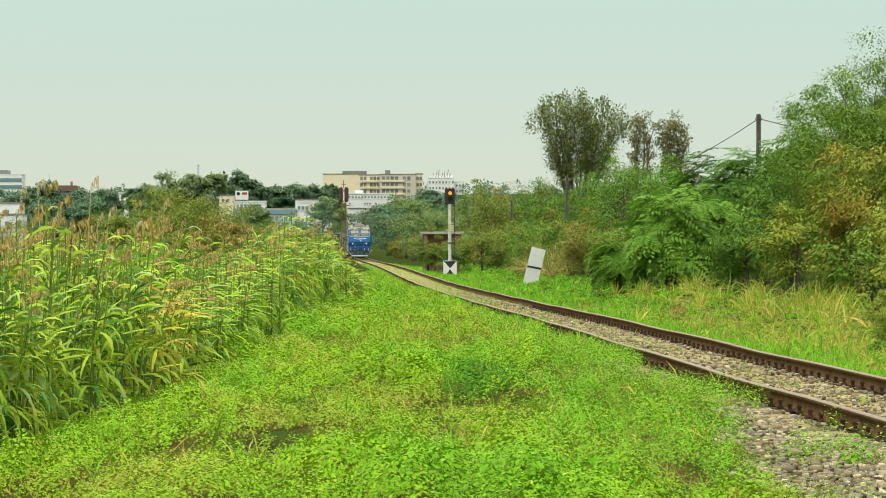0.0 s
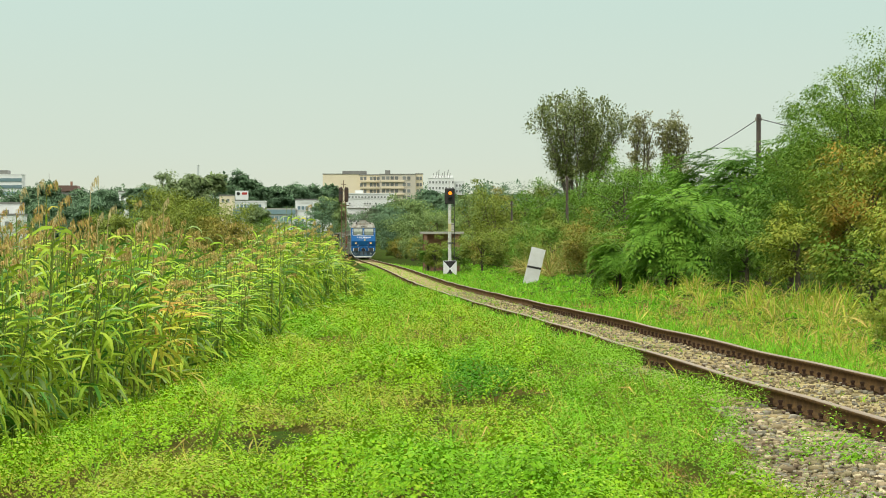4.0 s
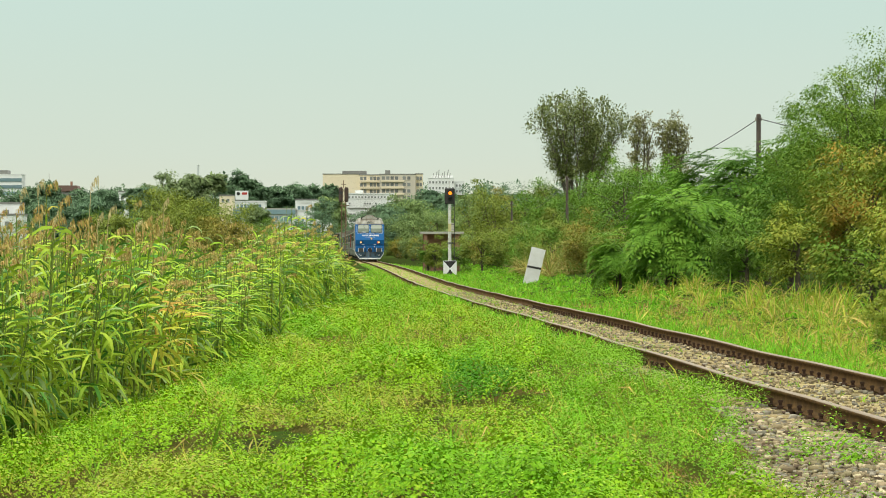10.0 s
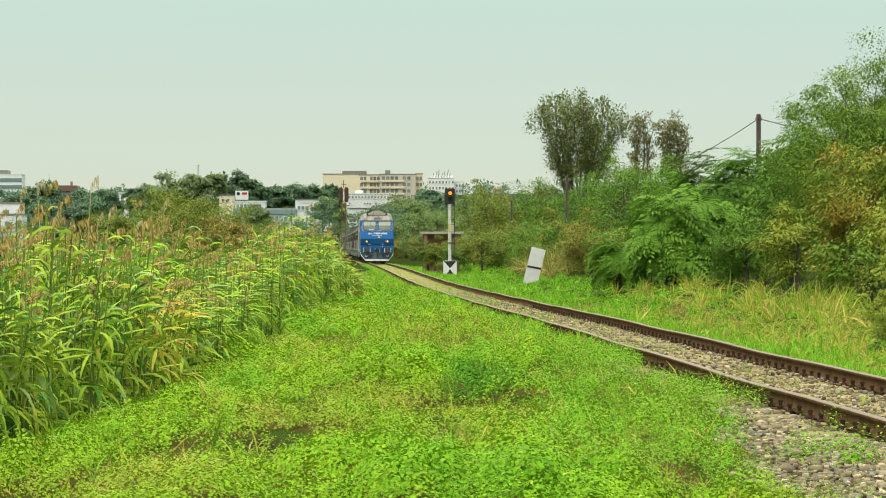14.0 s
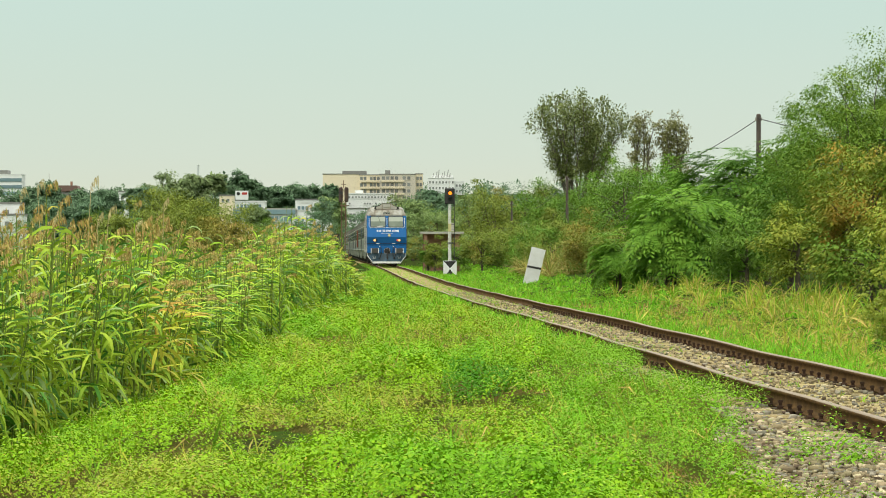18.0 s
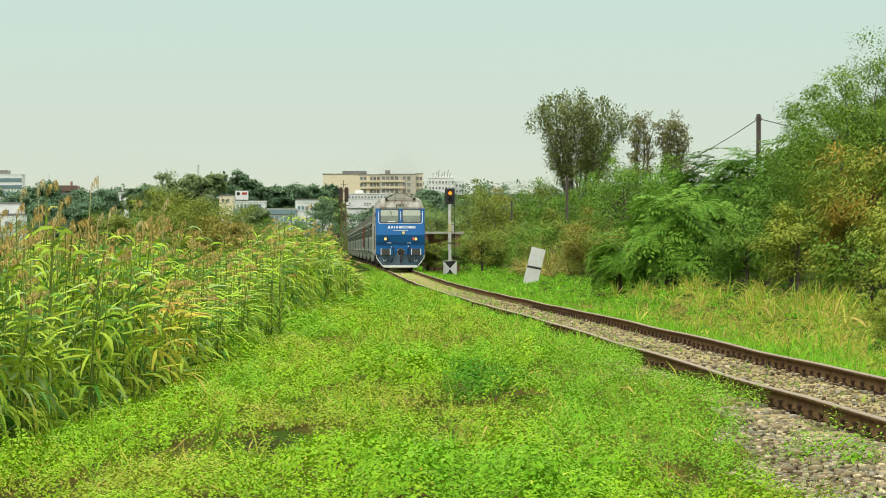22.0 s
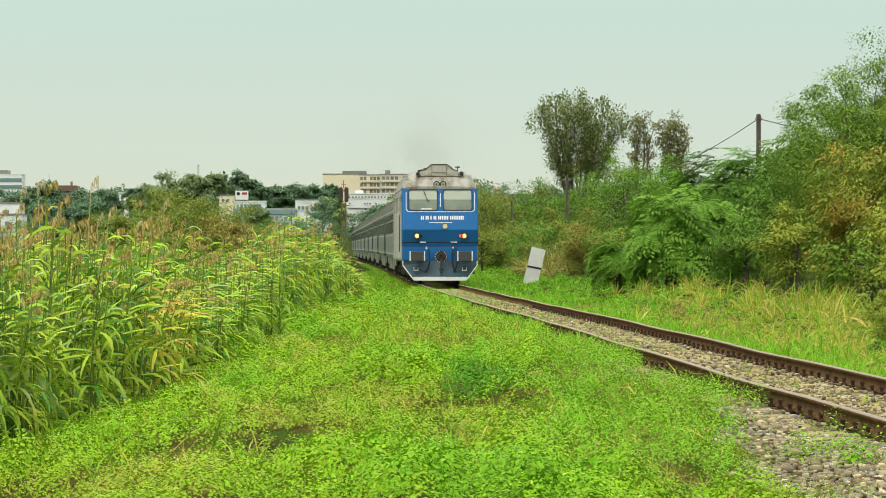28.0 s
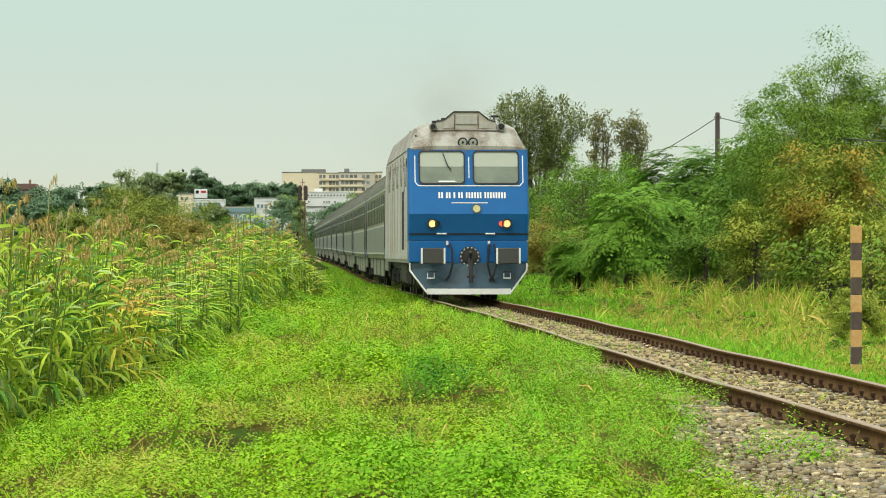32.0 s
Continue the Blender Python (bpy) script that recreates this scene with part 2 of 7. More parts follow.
M["coach_blue"] = mat("dull_coach_band", (0.12, 0.14, 0.115), 0.5, var=0.7, var_col=(0.19, 0.19, 0.135), scale=1.2)
M["coach_low"] = mat("lower_grey_coach_paint", (0.19, 0.20, 0.14), 0.5, var=0.6, var_col=(0.10, 0.10, 0.08), scale=1.5)
M["coach_stripe"] = mat("pale_stripe", (0.36, 0.38, 0.31), 0.5)
M["coach_roof"] = mat("coach_roof_paint", (0.19, 0.195, 0.155), 0.6, var=0.7, var_col=(0.09, 0.088, 0.068), scale=1.4)
M["coach_door"] = mat("coach_door_blue", (0.030, 0.048, 0.095), 0.5)
M["door_red"] = mat("dull_red_door_paint", (0.19, 0.04, 0.02), 0.6, var=0.6, var_col=(0.16, 0.04, 0.02), scale=3)
M["coach_glass"] = mat("dark_window_glass", (0.03, 0.035, 0.035), 0.22)
M["coach_glass"].node_tree.nodes["Principled BSDF"].inputs["Specular IOR Level"].default_value = 0.2
M["concrete"] = mat("concrete", (0.42, 0.40, 0.35), 0.9, var=0.7, var_col=(0.3, 0.28, 0.23), scale=3, bump=0.4, bscale=20)
# chimney concrete, its colour paled towards blue to hold haze
M["hazed_concrete"] = mat("hazed_concrete", (0.56, 0.60, 0.58), 0.9, var=0.5, var_col=(0.5, 0.53, 0.5), scale=0.3)
M["panel_white"] = mat("whitewashed_concrete", (0.74, 0.74, 0.72), 0.75, var=0.5, var_col=(0.55, 0.53, 0.47), scale=4, bump=0.2)
M["signal_white"] = mat("signal_post_white", (0.66, 0.67, 0.64), 0.6, var=0.7, var_col=(0.42, 0.36, 0.27), scale=7)
M["mast_rust"] = mat("rusty_mast_paint", (0.22, 0.14, 0.085), 0.85, var=0.95, var_col=(0.085, 0.045, 0.028), scale=4)
M["mast_head"] = mat("dark_rusty_steel", (0.075, 0.045, 0.032), 0.85, var=0.8, var_col=(0.04, 0.028, 0.022), scale=4)
M["wood_pole"] = mat("old_wood_pole", (0.11, 0.085, 0.07), 0.95, var=0.7, var_col=(0.06, 0.045, 0.04), scale=4, bump=0.4, stretch=(6, 6, 0.6))
M["amber"] = mat("lit_amber_lens", (1, 0.35, 0.02), 0.3, emit=(1, 0.26, 0.01), emit_s=1.5)
M["post_orange"] = mat("faded_orange_paint", (0.58, 0.30, 0.07), 0.8, var=0.7, var_col=(0.62, 0.45, 0.25), scale=14)
M["post_dark"] = mat("weathered_dark_paint", (0.075, 0.055, 0.045), 0.85, var=0.6, var_col=(0.14, 0.10, 0.07), scale=14)
M["beige"] = mat("beige_render", (0.78, 0.68, 0.49), 0.9, var=0.5, var_col=(0.69, 0.60, 0.43), scale=0.3)
# grey-beige wall colour, lightened to hold the haze before the block
M["grey_render"] = mat("grey_beige_render", (0.57, 0.52, 0.42), 0.9, var=0.5, var_col=(0.5, 0.45, 0.37), scale=0.3)
M["wall_white"] = mat("white_render", (0.76, 0.77, 0.75), 0.85, var=0.4, var_col=(0.62, 0.63, 0.6), scale=0.3)
M["far_glass"] = mat("far_window_glass", (0.19, 0.20, 0.19), 0.15, obj=0.3)
M["blue_glass"] = mat("bluish_window_glass", (0.20, 0.30, 0.33), 0.2, obj=0.25)
M["far_roof"] = mat("far_flat_roof", (0.22, 0.22, 0.20), 0.9, var=0.5, var_col=(0.15, 0.14, 0.13), scale=0.3)
M["tile_roof"] = mat("far_tiled_roof", (0.15, 0.095, 0.08), 0.9, var=0.5, var_col=(0.2, 0.11, 0.08), scale=0.6)
M["brick"] = mat("old_brick", (0.30, 0.16, 0.10), 0.9, var=0.6, var_col=(0.22, 0.13, 0.09), scale=3)
for key in ("blue", "blue_dark", "stone", "gravel", "rust", "clip", "sleeper", "coach", "coach_roof"):
    M[key].node_tree.nodes["Principled BSDF"].inputs["Specular IOR Level"].default_value = 0.03 if key in ("stone", "gravel", "rust", "clip", "sleeper") else 0.15

# ---- mesh helpers ----
def mesh_of(name, verts, faces, materials, fmats=None, smooth=False):
    """verts: n x 3 array; faces: k x 3 or k x 4 array, all of one size."""
    me = bpy.data.meshes.new(name)
    verts, faces = np.asarray(verts, np.float32), np.asarray(faces, np.int32)
    n, k = faces.shape
    me.vertices.add(len(verts)), me.loops.add(n * k), me.polygons.add(n)
    me.vertices.foreach_set("co", verts.ravel())
    me.loops.foreach_set("vertex_index", faces.ravel())
    me.polygons.foreach_set("loop_start", np.arange(0, n * k, k, dtype=np.int32))
    me.polygons.foreach_set("loop_total", np.full(n, k, np.int32))
    if fmats is not None:
        me.polygons.foreach_set("material_index", np.asarray(fmats, np.int32))
    if smooth:
        me.polygons.foreach_set("use_smooth", np.ones(n, bool))
    me.update(calc_edges=True)
    for m in (materials if isinstance(materials, (list, tuple)) else [materials]):
        me.materials.append(m)
    return me


def part(name, bm, material, parent, label="", smooth=False):
    """Links a bmesh, or a finished mesh, as one object under a thing or part."""
    if isinstance(bm, bmesh.types.BMesh):
        me = bpy.data.meshes.new(name)
        if smooth:
            for f in bm.faces:
                f.smooth = True
        bm.to_mesh(me)
        bm.free()
        for m in (material if isinstance(material, (list, tuple)) else [material]):
            me.materials.append(m)
    else:
        me = bm
    ob = new(name, me)
    ob.parent = parent
    if label:
        tagged(ob, label=label)
    return ob


def box(bm, x0, x1, y0, y1, z0, z1, bevel=0.0, seg=2):
    r = bmesh.ops.create_cube(bm, size=1.0, matrix=Matrix.Translation(((x0 + x1) / 2, (y0 + y1) / 2, (z0 + z1) / 2))
                              @ Matrix.Diagonal((abs(x1 - x0), abs(y1 - y0), abs(z1 - z0), 1)))
    if bevel:
        es = list({e for v in r["verts"] for e in v.link_edges})
        bmesh.ops.bevel(bm, geom=es, offset=bevel, segments=seg, affect="EDGES", profile=0.5)
    return r["verts"]


def boxes(*dims, bevel=0.0):
    bm = bmesh.new()
    for d in dims:
        box(bm, *d, bevel=bevel)
    return bm


def rod(bm, a, b, r0, r1=None, seg=8, caps=True):
    a, b = Vector(a), Vector(b)
    m = Matrix.Translation((a + b) / 2) @ (b - a).to_track_quat("Z", "Y").to_matrix().to_4x4()
    return bmesh.ops.create_cone(bm, cap_ends=caps, segments=seg, radius1=r0, radius2=r0 if r1 is None else r1, depth=(b - a).length, matrix=m)


def rods(*dims, seg=8):
    bm = bmesh.new()
    for d in dims:
        rod(bm, *d, seg=seg)
    return bm


def loft(sections, close_ends=True):
    """sections: (y, outline of (x, z)), all outlines of one length."""
    bm = bmesh.new()
    rows = [[bm.verts.new((x, y, z)) for x, z in line] for y, line in sections]
    n = len(rows[0])
    for p, q in zip(rows, rows[1:]):
        for i in range(n):
            bm.faces.new((p[i], q[i], q[(i + 1) % n], p[(i + 1) % n]))
    if close_ends:
        bm.faces.new(rows[0])
        bm.faces.new(rows[-1][::-1])
    bmesh.ops.recalc_face_normals(bm, faces=bm.faces)
    return bm


def mirror_line(half):
    """A closed outline from its right half, given from the bottom up."""
    return half + [(-x, z) for x, z in half[::-1] if x > 0.001]


def scatter(tv, tf, pos, yaw, size, lean=None, lean_dir=None):
    """Copies of one template (verts, faces) as plain arrays, each turned by yaw, scaled and leaned."""
    n, k = len(pos), len(tv)
    cy, sy = np.cos(yaw)[:, None], np.sin(yaw)[:, None]
    v = np.empty((n, k, 3))
    size = np.asarray(size)
    if size.ndim == 1:
        size = np.repeat(size[:, None], 3, 1)
    tx, ty, tz = tv[:, 0][None] * size[:, :1], tv[:, 1][None] * size[:, 1:2], tv[:, 2][None] * size[:, 2:3]
    v[:, :, 0], v[:, :, 1], v[:, :, 2] = tx * cy - ty * sy, tx * sy + ty * cy, tz
    if lean is not None:
        # a lean grows with the square of the height
        z = v[:, :, 2]
        v[:, :, 0] += (lean * np.cos(lean_dir))[:, None] * z * np.abs(z)
        v[:, :, 1] += (lean * np.sin(lean_dir))[:, None] * z * np.abs(z)
    v += np.asarray(pos)[:, None, :]
    f = (tf[None] + (np.arange(n) * k)[:, None, None]).reshape(-1, tf.shape[1])
    return v.reshape(-1, 3), f


def join(pieces):
    vs, fs, o = [], [], 0
    for v, f in pieces:
        vs.append(v), fs.append(f + o)
        o += len(v)
    return np.concatenate(vs), np.concatenate(fs)


# ---- the line of the track: distance along y, place in x ----
KY = np.array([-109.9, 0.0, 18.3, 27.5, 36.6, 44.0, 54.9, 65.9, 82.4, 113.6, 168.5, 263.7, 357.1, 457.9, 549.4, 641.0, 732.6, 824.2, 952.4, 1098.9])
KX = np.array([8.5, 5.35, 4.66, 4.27, 3.83, 3.51, 3.05, 2.55, 1.67, 0.50, -1.35, -4.52, -7.80, -11.2, -15.0, -20.2, -26.6, -34.0, -45.5, -60])
_s = np.array([(KX[min(i + 1, len(KX) - 1)] - KX[max(i - 1, 0)]) / (KY[min(i + 1, len(KY) - 1)] - KY[max(i - 1, 0)]) for i in range(len(KX))])


def track_x(y):
    """A smooth curve through the points above."""
    y = np.asarray(y, float)
    i = np.clip(np.searchsorted(KY, y) - 1, 0, len(KY) - 2)
    h = KY[i + 1] - KY[i]
    t = (y - KY[i]) / h
    t2, t3 = t * t, t * t * t
    return (2 * t3 - 3 * t2 + 1) * KX[i] + (t3 - 2 * t2 + t) * h * _s[i] + (3 * t2 - 2 * t3) * KX[i + 1] + (t3 - t2) * h * _s[i + 1]


RY = [-100, 60, 83, 113, 138, 168, 204, 265, 350, 1100]
RZ = [0, 0, 0.035, -0.04, -0.08, -0.06, 0, 0.02, 0, 0]


def rail_z(y):
    """The rails dip and rise a little along the line."""
    y = np.asarray(y, float)
    return (np.interp(y - 12, RY, RZ) + np.interp(y - 4, RY, RZ) + np.interp(y + 4, RY, RZ) + np.interp(y + 12, RY, RZ)) / 4


def smooth(a, b, x):
    t = np.clip((np.asarray(x, float) - a) / (b - a), 0, 1)
    return t * t * (3 - 2 * t)


def waves(x, y):
    return (np.sin(x * 0.9 + 1.3 * np.sin(y * 0.31)) * np.sin(y * 0.55 + 0.7) * 0.5 + np.sin(x * 2.3 + y * 1.1) * 0.2 + np.sin(y * 2.1 - x * 1.7) * 0.2)


def mounds(x, y):
    """Hummocks under the weeds, 0 to 1."""
    a = np.sin(x * 1.7 + 1.6 * np.sin(y * 0.75)) * np.sin(y * 1.05 + 1.1 * np.sin(x * 1.3)) + 0.55 * np.sin(x * 3.9 + y * 1.9) * np.sin(y * 2.7 - x * 1.3 + 1)
    return np.clip(0.42 + 0.42 * a, 0, 1.1)


def ground_z(x, y):
    """Height of the ground: track bed, shoulders, the reed ditch, the bank and the town's hill."""
    x, y = np.asarray(x, float), np.asarray(y, float)
    u = x - track_x(np.clip(y, -100, 1090))
    near = 1 - smooth(458, 769, y)
    z = -0.205 - 0.185 * smooth(1.35, 2.5, np.abs(u)) + 0.05 * waves(x, y) * smooth(2.0, 3.5, np.abs(u))
    z = z + rail_z(y) * (1 - smooth(3, 7, np.abs(u)))
    z = z - 0.55 * smooth(6.2, 8.5, -u) * near
    z = z + 0.5 * smooth(4.0, 9.0, u) + 1.2 * smooth(9, 30, u)
    z = z + 0.20 * mounds(x, y) * smooth(1.8, 3.2, -u) * (1 - smooth(82, 128, y)) * (1 - smooth(6, 7.5, -u))
    hill = 31 * smooth(790, 2100, y) + 12 * smooth(2100, 4600, y)
    return z + hill + 0.5 * np.sin(x * 0.02 + 1) * smooth(275, 730, y)

# ---- ground: one sheet to the horizon ----
def spread(a, b, step, grow, end):
    out = list(np.arange(a, b, step))
    while out[-1] < end:
        step *= grow
        out.append(out[-1] + step)
    return out


gx_r = spread(0, 16, 0.4, 1.22, 3500)
gx = np.array([-v for v in spread(0, 14, 0.4, 1.22, 3500)][:0:-1] + gx_r)
gy = np.array([-400, -200, -120, -60, -30, -15] + spread(-8, 112, 0.7, 1.05, 4850))
GX, GY = np.meshgrid(gx, gy)
gv = np.stack([GX, GY, ground_z(GX, GY)], -1).reshape(-1, 3)
nx, ny = len(gx), len(gy)
ii = (np.arange(ny - 1)[:, None] * nx + np.arange(nx - 1)[None]).ravel()
ground = new("ground", mesh_of("ground", gv, np.stack([ii, ii + 1, ii + nx + 1, ii + nx], 1), M["soil"], smooth=True))
tagged(ground, "dark soil between weeds, rising to a distant hill", "ground", kind="structure")

rng = np.random.default_rng(7)


# ---- railway track ----
def track_frame(y):
    """Place and heading (radians) of the track at y."""
    x = float(track_x(y))
    return x, atan2(float(track_x(y + 0.5)) - float(track_x(y - 0.5)), 1.0)


def build_track():
    track = tagged(new("railway_track"), "single rusty railway track on stony ballast", "railway track", kind="structure")
    prof = [(-0.065, -0.16), (0.065, -0.16), (0.065, -0.148), (0.012, -0.125), (0.009, -0.045), (0.034, -0.035), (0.036, -0.008),
            (0.028, 0.0), (-0.028, 0.0), (-0.036, -0.008), (-0.034, -0.035), (-0.009, -0.045), (-0.012, -0.125), (-0.065, -0.148)]
    ys = np.concatenate([np.arange(-6, 110, 1.0), np.arange(110, 240, 2.5), np.arange(240, 951, 8.0)])
    for side in (-1, 1):
        v, f, fm = [], [], []
        for i, y in enumerate(ys):
            x, h = track_frame(y)
            wob = 0.012 * sin(y * 0.37 + side) + 0.008 * sin(y * 0.9 + 2 * side)
            for px, pz in prof:
                o = side * 0.7535 + px + wob
                v.append((x + o * cos(h), y - o * sin(h), pz + 0.006 * sin(y * 0.5 + side) + float(rail_z(y))))
            if i:
                k = len(prof)
                for j in range(k):
                    a, b = (i - 1) * k + j, (i - 1) * k + (j + 1) % k
                    f.append((a, b, b + k, a + k))
                    fm.append(1 if j in (6, 7, 8) else 0)
        part("rail", mesh_of("rail", v, f, [M["rust"], M["rail_top"]], fm), None, track, "rusty rail with a worn head")
    # sleepers: single ones along the near stretch, the rest joined
    bm = bmesh.new()
    box(bm, -1.28, 1.28, -0.125, 0.125, -0.30, -0.165, bevel=0.015, seg=1)
    sl = bpy.data.meshes.new("sleeper")
    bm.to_mesh(sl)
    bm.free()
    sl.materials.append(M["sleeper"])
    bm = bmesh.new()
    for q in (-1, 1):
        box(bm, q * 0.085 - 0.028, q * 0.085 + 0.028, -0.055, 0.055, -0.165, -0.128, bevel=0.008, seg=1)
        rod(bm, (q * 0.085, 0, -0.13), (q * 0.085, 0, -0.075), 0.02, 0.016, seg=6)
        box(bm, q * 0.085 - 0.022, q * 0.085 + 0.022, -0.022, 0.022, -0.102, -0.078)
    box(bm, -0.16, 0.16, -0.075, 0.075, -0.168, -0.157)
    cl = bpy.data.meshes.new("rail_fastening")
    bm.to_mesh(cl)
    bm.free()
    cl.materials.append(M["clip"])
    rest = []
    tv = np.array([v.co[:] for v in sl.vertices])
    tf = np.array([list(p.vertices) for p in sl.polygons if len(p.vertices) == 4])
    y = 12.0
    rs = random.Random(4)
    while y < 520:
        x, h = track_frame(y)
        m = pose(x, y, rs.uniform(-0.012, 0.004) + float(rail_z(y)), 0, 0, -math.degrees(h) + rs.uniform(-1.6, 1.6))
        if y < 175:
            o = part("sleeper", sl, None, track)
            o.matrix_basis = m
            if y < 85:
                for q in (-1, 1):
                    c = part("rail_fastening", cl, None, track)
                    c.matrix_basis = m @ Matrix.Translation((q * 0.7535, 0, 0))
        else:
            rest.append((np.array([(m @ Vector(p))[:] for p in tv]), tf))
        y += 0.6
    far = part("far_sleepers", mesh_of("far_sleepers", *join(rest), M["sleeper"]), None, track)
    tagged(far, "weathered sleepers of the far track", kind="stuff")
    return track


def build_bed():
    """Gravel under sleepers and rails, spilling over the near shoulder."""
    ys = np.concatenate([np.arange(8, 110, 0.8), np.arange(110, 400, 4.0)])
    us = np.linspace(-2.4, 1.55, 18)
    v = []
    for y in ys:
        left = 0.98 + 1.2 * (1 - float(smooth(25, 36, y))) + 0.2 * (1 - float(smooth(45, 62, y))) + 0.15 * sin(y * 1.3) + 0.1 * sin(y * 3.1)
        for u in us:
            w = u if u > -1 else max(u, -left) if u > -left else -left - 0.01 * (-u - left)
            x = float(track_x(y)) + w
            z = float(ground_z(x, y)) + (0.012 if abs(w) < left - 0.1 else -0.03) + 0.012 * sin(x * 9 + y * 7) * sin(y * 5)
            v.append((x, y, z))
    k = len(us)
    f = [(i * k + j, i * k + j + 1, (i + 1) * k + j + 1, (i + 1) * k + j) for i in range(len(ys) - 1) for j in range(k - 1)]
    ob = new("track_bed", mesh_of("track_bed", v, f, M["gravel"], smooth=True))
    tagged(ob, "tan gravel bed under the rails", "track bed", kind="structure")


build_track()
build_bed()


# ---- ballast ----
def stone_shapes(n):
    """Broken, angular stones: hulls of a few scattered points."""
    out = []
    for i in range(n):
        r = random.Random(50 + i)
        sx, sy, sz = r.uniform(0.45, 0.7), r.uniform(0.38, 0.55), r.uniform(0.26, 0.42)
        bm = bmesh.new()
        for k in range(8):
            p = [(1 if k >> j & 1 else -1) * r.uniform(0.25, 1.05) for j in range(3)]
            bm.verts.new((p[0] * sx, p[1] * sy, p[2] * sz))
        bmesh.ops.convex_hull(bm, input=list(bm.verts))
        loose = [v for v in bm.verts if not v.link_faces]
        bmesh.ops.delete(bm, geom=loose, context="VERTS")
        bmesh.ops.recalc_face_normals(bm, faces=bm.faces)
        bm.verts.index_update()
        out.append((np.array([v.co[:] for v in bm.verts]), np.array([[w.index for w in f.verts] for f in bm.faces])))
        bm.free()
    return out


def build_ballast():
    shapes = stone_shapes(14)
    n = 70000
    y = 17 + 105 * rng.random(n) ** 2.1
    u = rng.uniform(-2.5, 1.35, n)
    shoulder = (u < -0.85) & (u > -0.95 - 1.45 * (1 - smooth(23, 37, y + 1.6 * np.sin(u * 5) + 1.1 * np.sin(y * 1.7)))) & (y < 39)
    patch = (u < -0.85) & (u > -1.75) & (np.sin(y * 0.464 + 0.6) + 0.4 * np.sin(y * 1.26) > 0.55) & (y < 73)
    on_sleeper = np.abs(np.mod(y - 12.0 + 0.3, 0.6) - 0.3) < 0.14
    between = (np.abs(u) < 0.68) & (rng.random(n) < np.where(on_sleeper, 0.03 + 0.14 * (np.abs(u + 0.25) < 0.34), 0.55))
    right = (u > 0.85) & (u < 1.35) & (rng.random(n) < 0.4)
    keep = shoulder | patch | between | right
    y, u = y[keep], u[keep]
    x = track_x(y) + u
    z = ground_z(x, y)
    z = np.where(np.abs(u) < 0.68, -0.178 + 0.016 * rng.random(len(x)) + rail_z(y), z)
    size = (0.024 + 0.040 * rng.random(len(x)) ** 1.7) * np.where(rng.random(len(x)) < 0.05, 1.7, 1) * np.where(np.abs(u) < 0.68, 0.85, 1)
    pos = np.stack([x, y, z + size * 0.12 + np.where(u < -0.85, 0.022, 0.008)], 1)
    pieces = []
    which = rng.integers(0, len(shapes), len(x))
    for i, (tv, tf) in enumerate(shapes):
        k = which == i
        pieces.append(scatter(tv, tf, pos[k], rng.uniform(0, 6.3, k.sum()), size[k]))
    ob = new("ballast", mesh_of("ballast", *join(pieces), M["stone"]))
    tagged(ob, "pale grey and tan crushed ballast stones along the rails", "ballast", kind="stuff")


build_ballast()

# ---- low plants ----
def sprig(seed, leaves=12, height=0.19, leaf_len=0.038, wide=0.72, spread_r=0.05):
    """A leafy shoot: broad leaves all along a short stalk, flat at its top and hanging lower down."""
    r = random.Random(seed)
    v, f = [], []
    for i in range(leaves):
        t = i / (leaves - 1)
        a = 2.4 * i + r.uniform(-0.5, 0.5)
        z = height * (0.22 + 0.78 * t) * r.uniform(0.9, 1.08)
        rad = spread_r * (1.15 - t) * r.uniform(0.5, 1.2)
        cx, cy = rad * cos(a), rad * sin(a)
        L = leaf_len * (1.15 - 0.45 * t) * r.uniform(0.75, 1.25)
        W = L * wide * r.uniform(0.85, 1.15)
        tilt = radians(r.uniform(-45, 15) + 28 * t)
        dx, dy, dz = cos(a) * cos(tilt), sin(a) * cos(tilt), sin(tilt)
        sx, sy = -sin(a), cos(a)
        rl = r.uniform(-0.3, 0.3)
        o = len(v)
        v += [(cx, cy, z), (cx + dx * L * .5 + sx * W / 2, cy + dy * L * .5 + sy * W / 2, z + dz * L * .5 + rl * W / 2),
              (cx + dx * L, cy + dy * L, z + dz * L - 0.12 * L), (cx + dx * L * .5 - sx * W / 2, cy + dy * L * .5 - sy * W / 2, z + dz * L * .5 - rl * W / 2)]
        f.append((o, o + 1, o + 2, o + 3))
    return np.array(v), np.array(f)


def arch(length, width, up, down, seg, twist, late=1.2):
    """A leaf that sets out at the angle up and bends over to the angle down (degrees)."""
    v, f = [], []
    x = z = 0.0
    for i in range(seg + 1):
        t = i / seg
        a = radians(up + (down - up) * t ** late)
        if i:
            x += cos(a) * length / seg
            z += sin(a) * length / seg
        w = width * (0.5 + 1.2 * t) if t < 0.4 else width * (1 - ((t - 0.4) / 0.6) ** 1.5) + 0.003
        dx, dz = -sin(a) * sin(twist), cos(a) * sin(twist)
        v += [(x - dx * w / 2, -cos(twist) * w / 2, z - dz * w / 2), (x + dx * w / 2, cos(twist) * w / 2, z + dz * w / 2)]
        if i:
            f.append((2 * i - 2, 2 * i, 2 * i + 1, 2 * i - 1))
    return np.array(v), np.array(f)


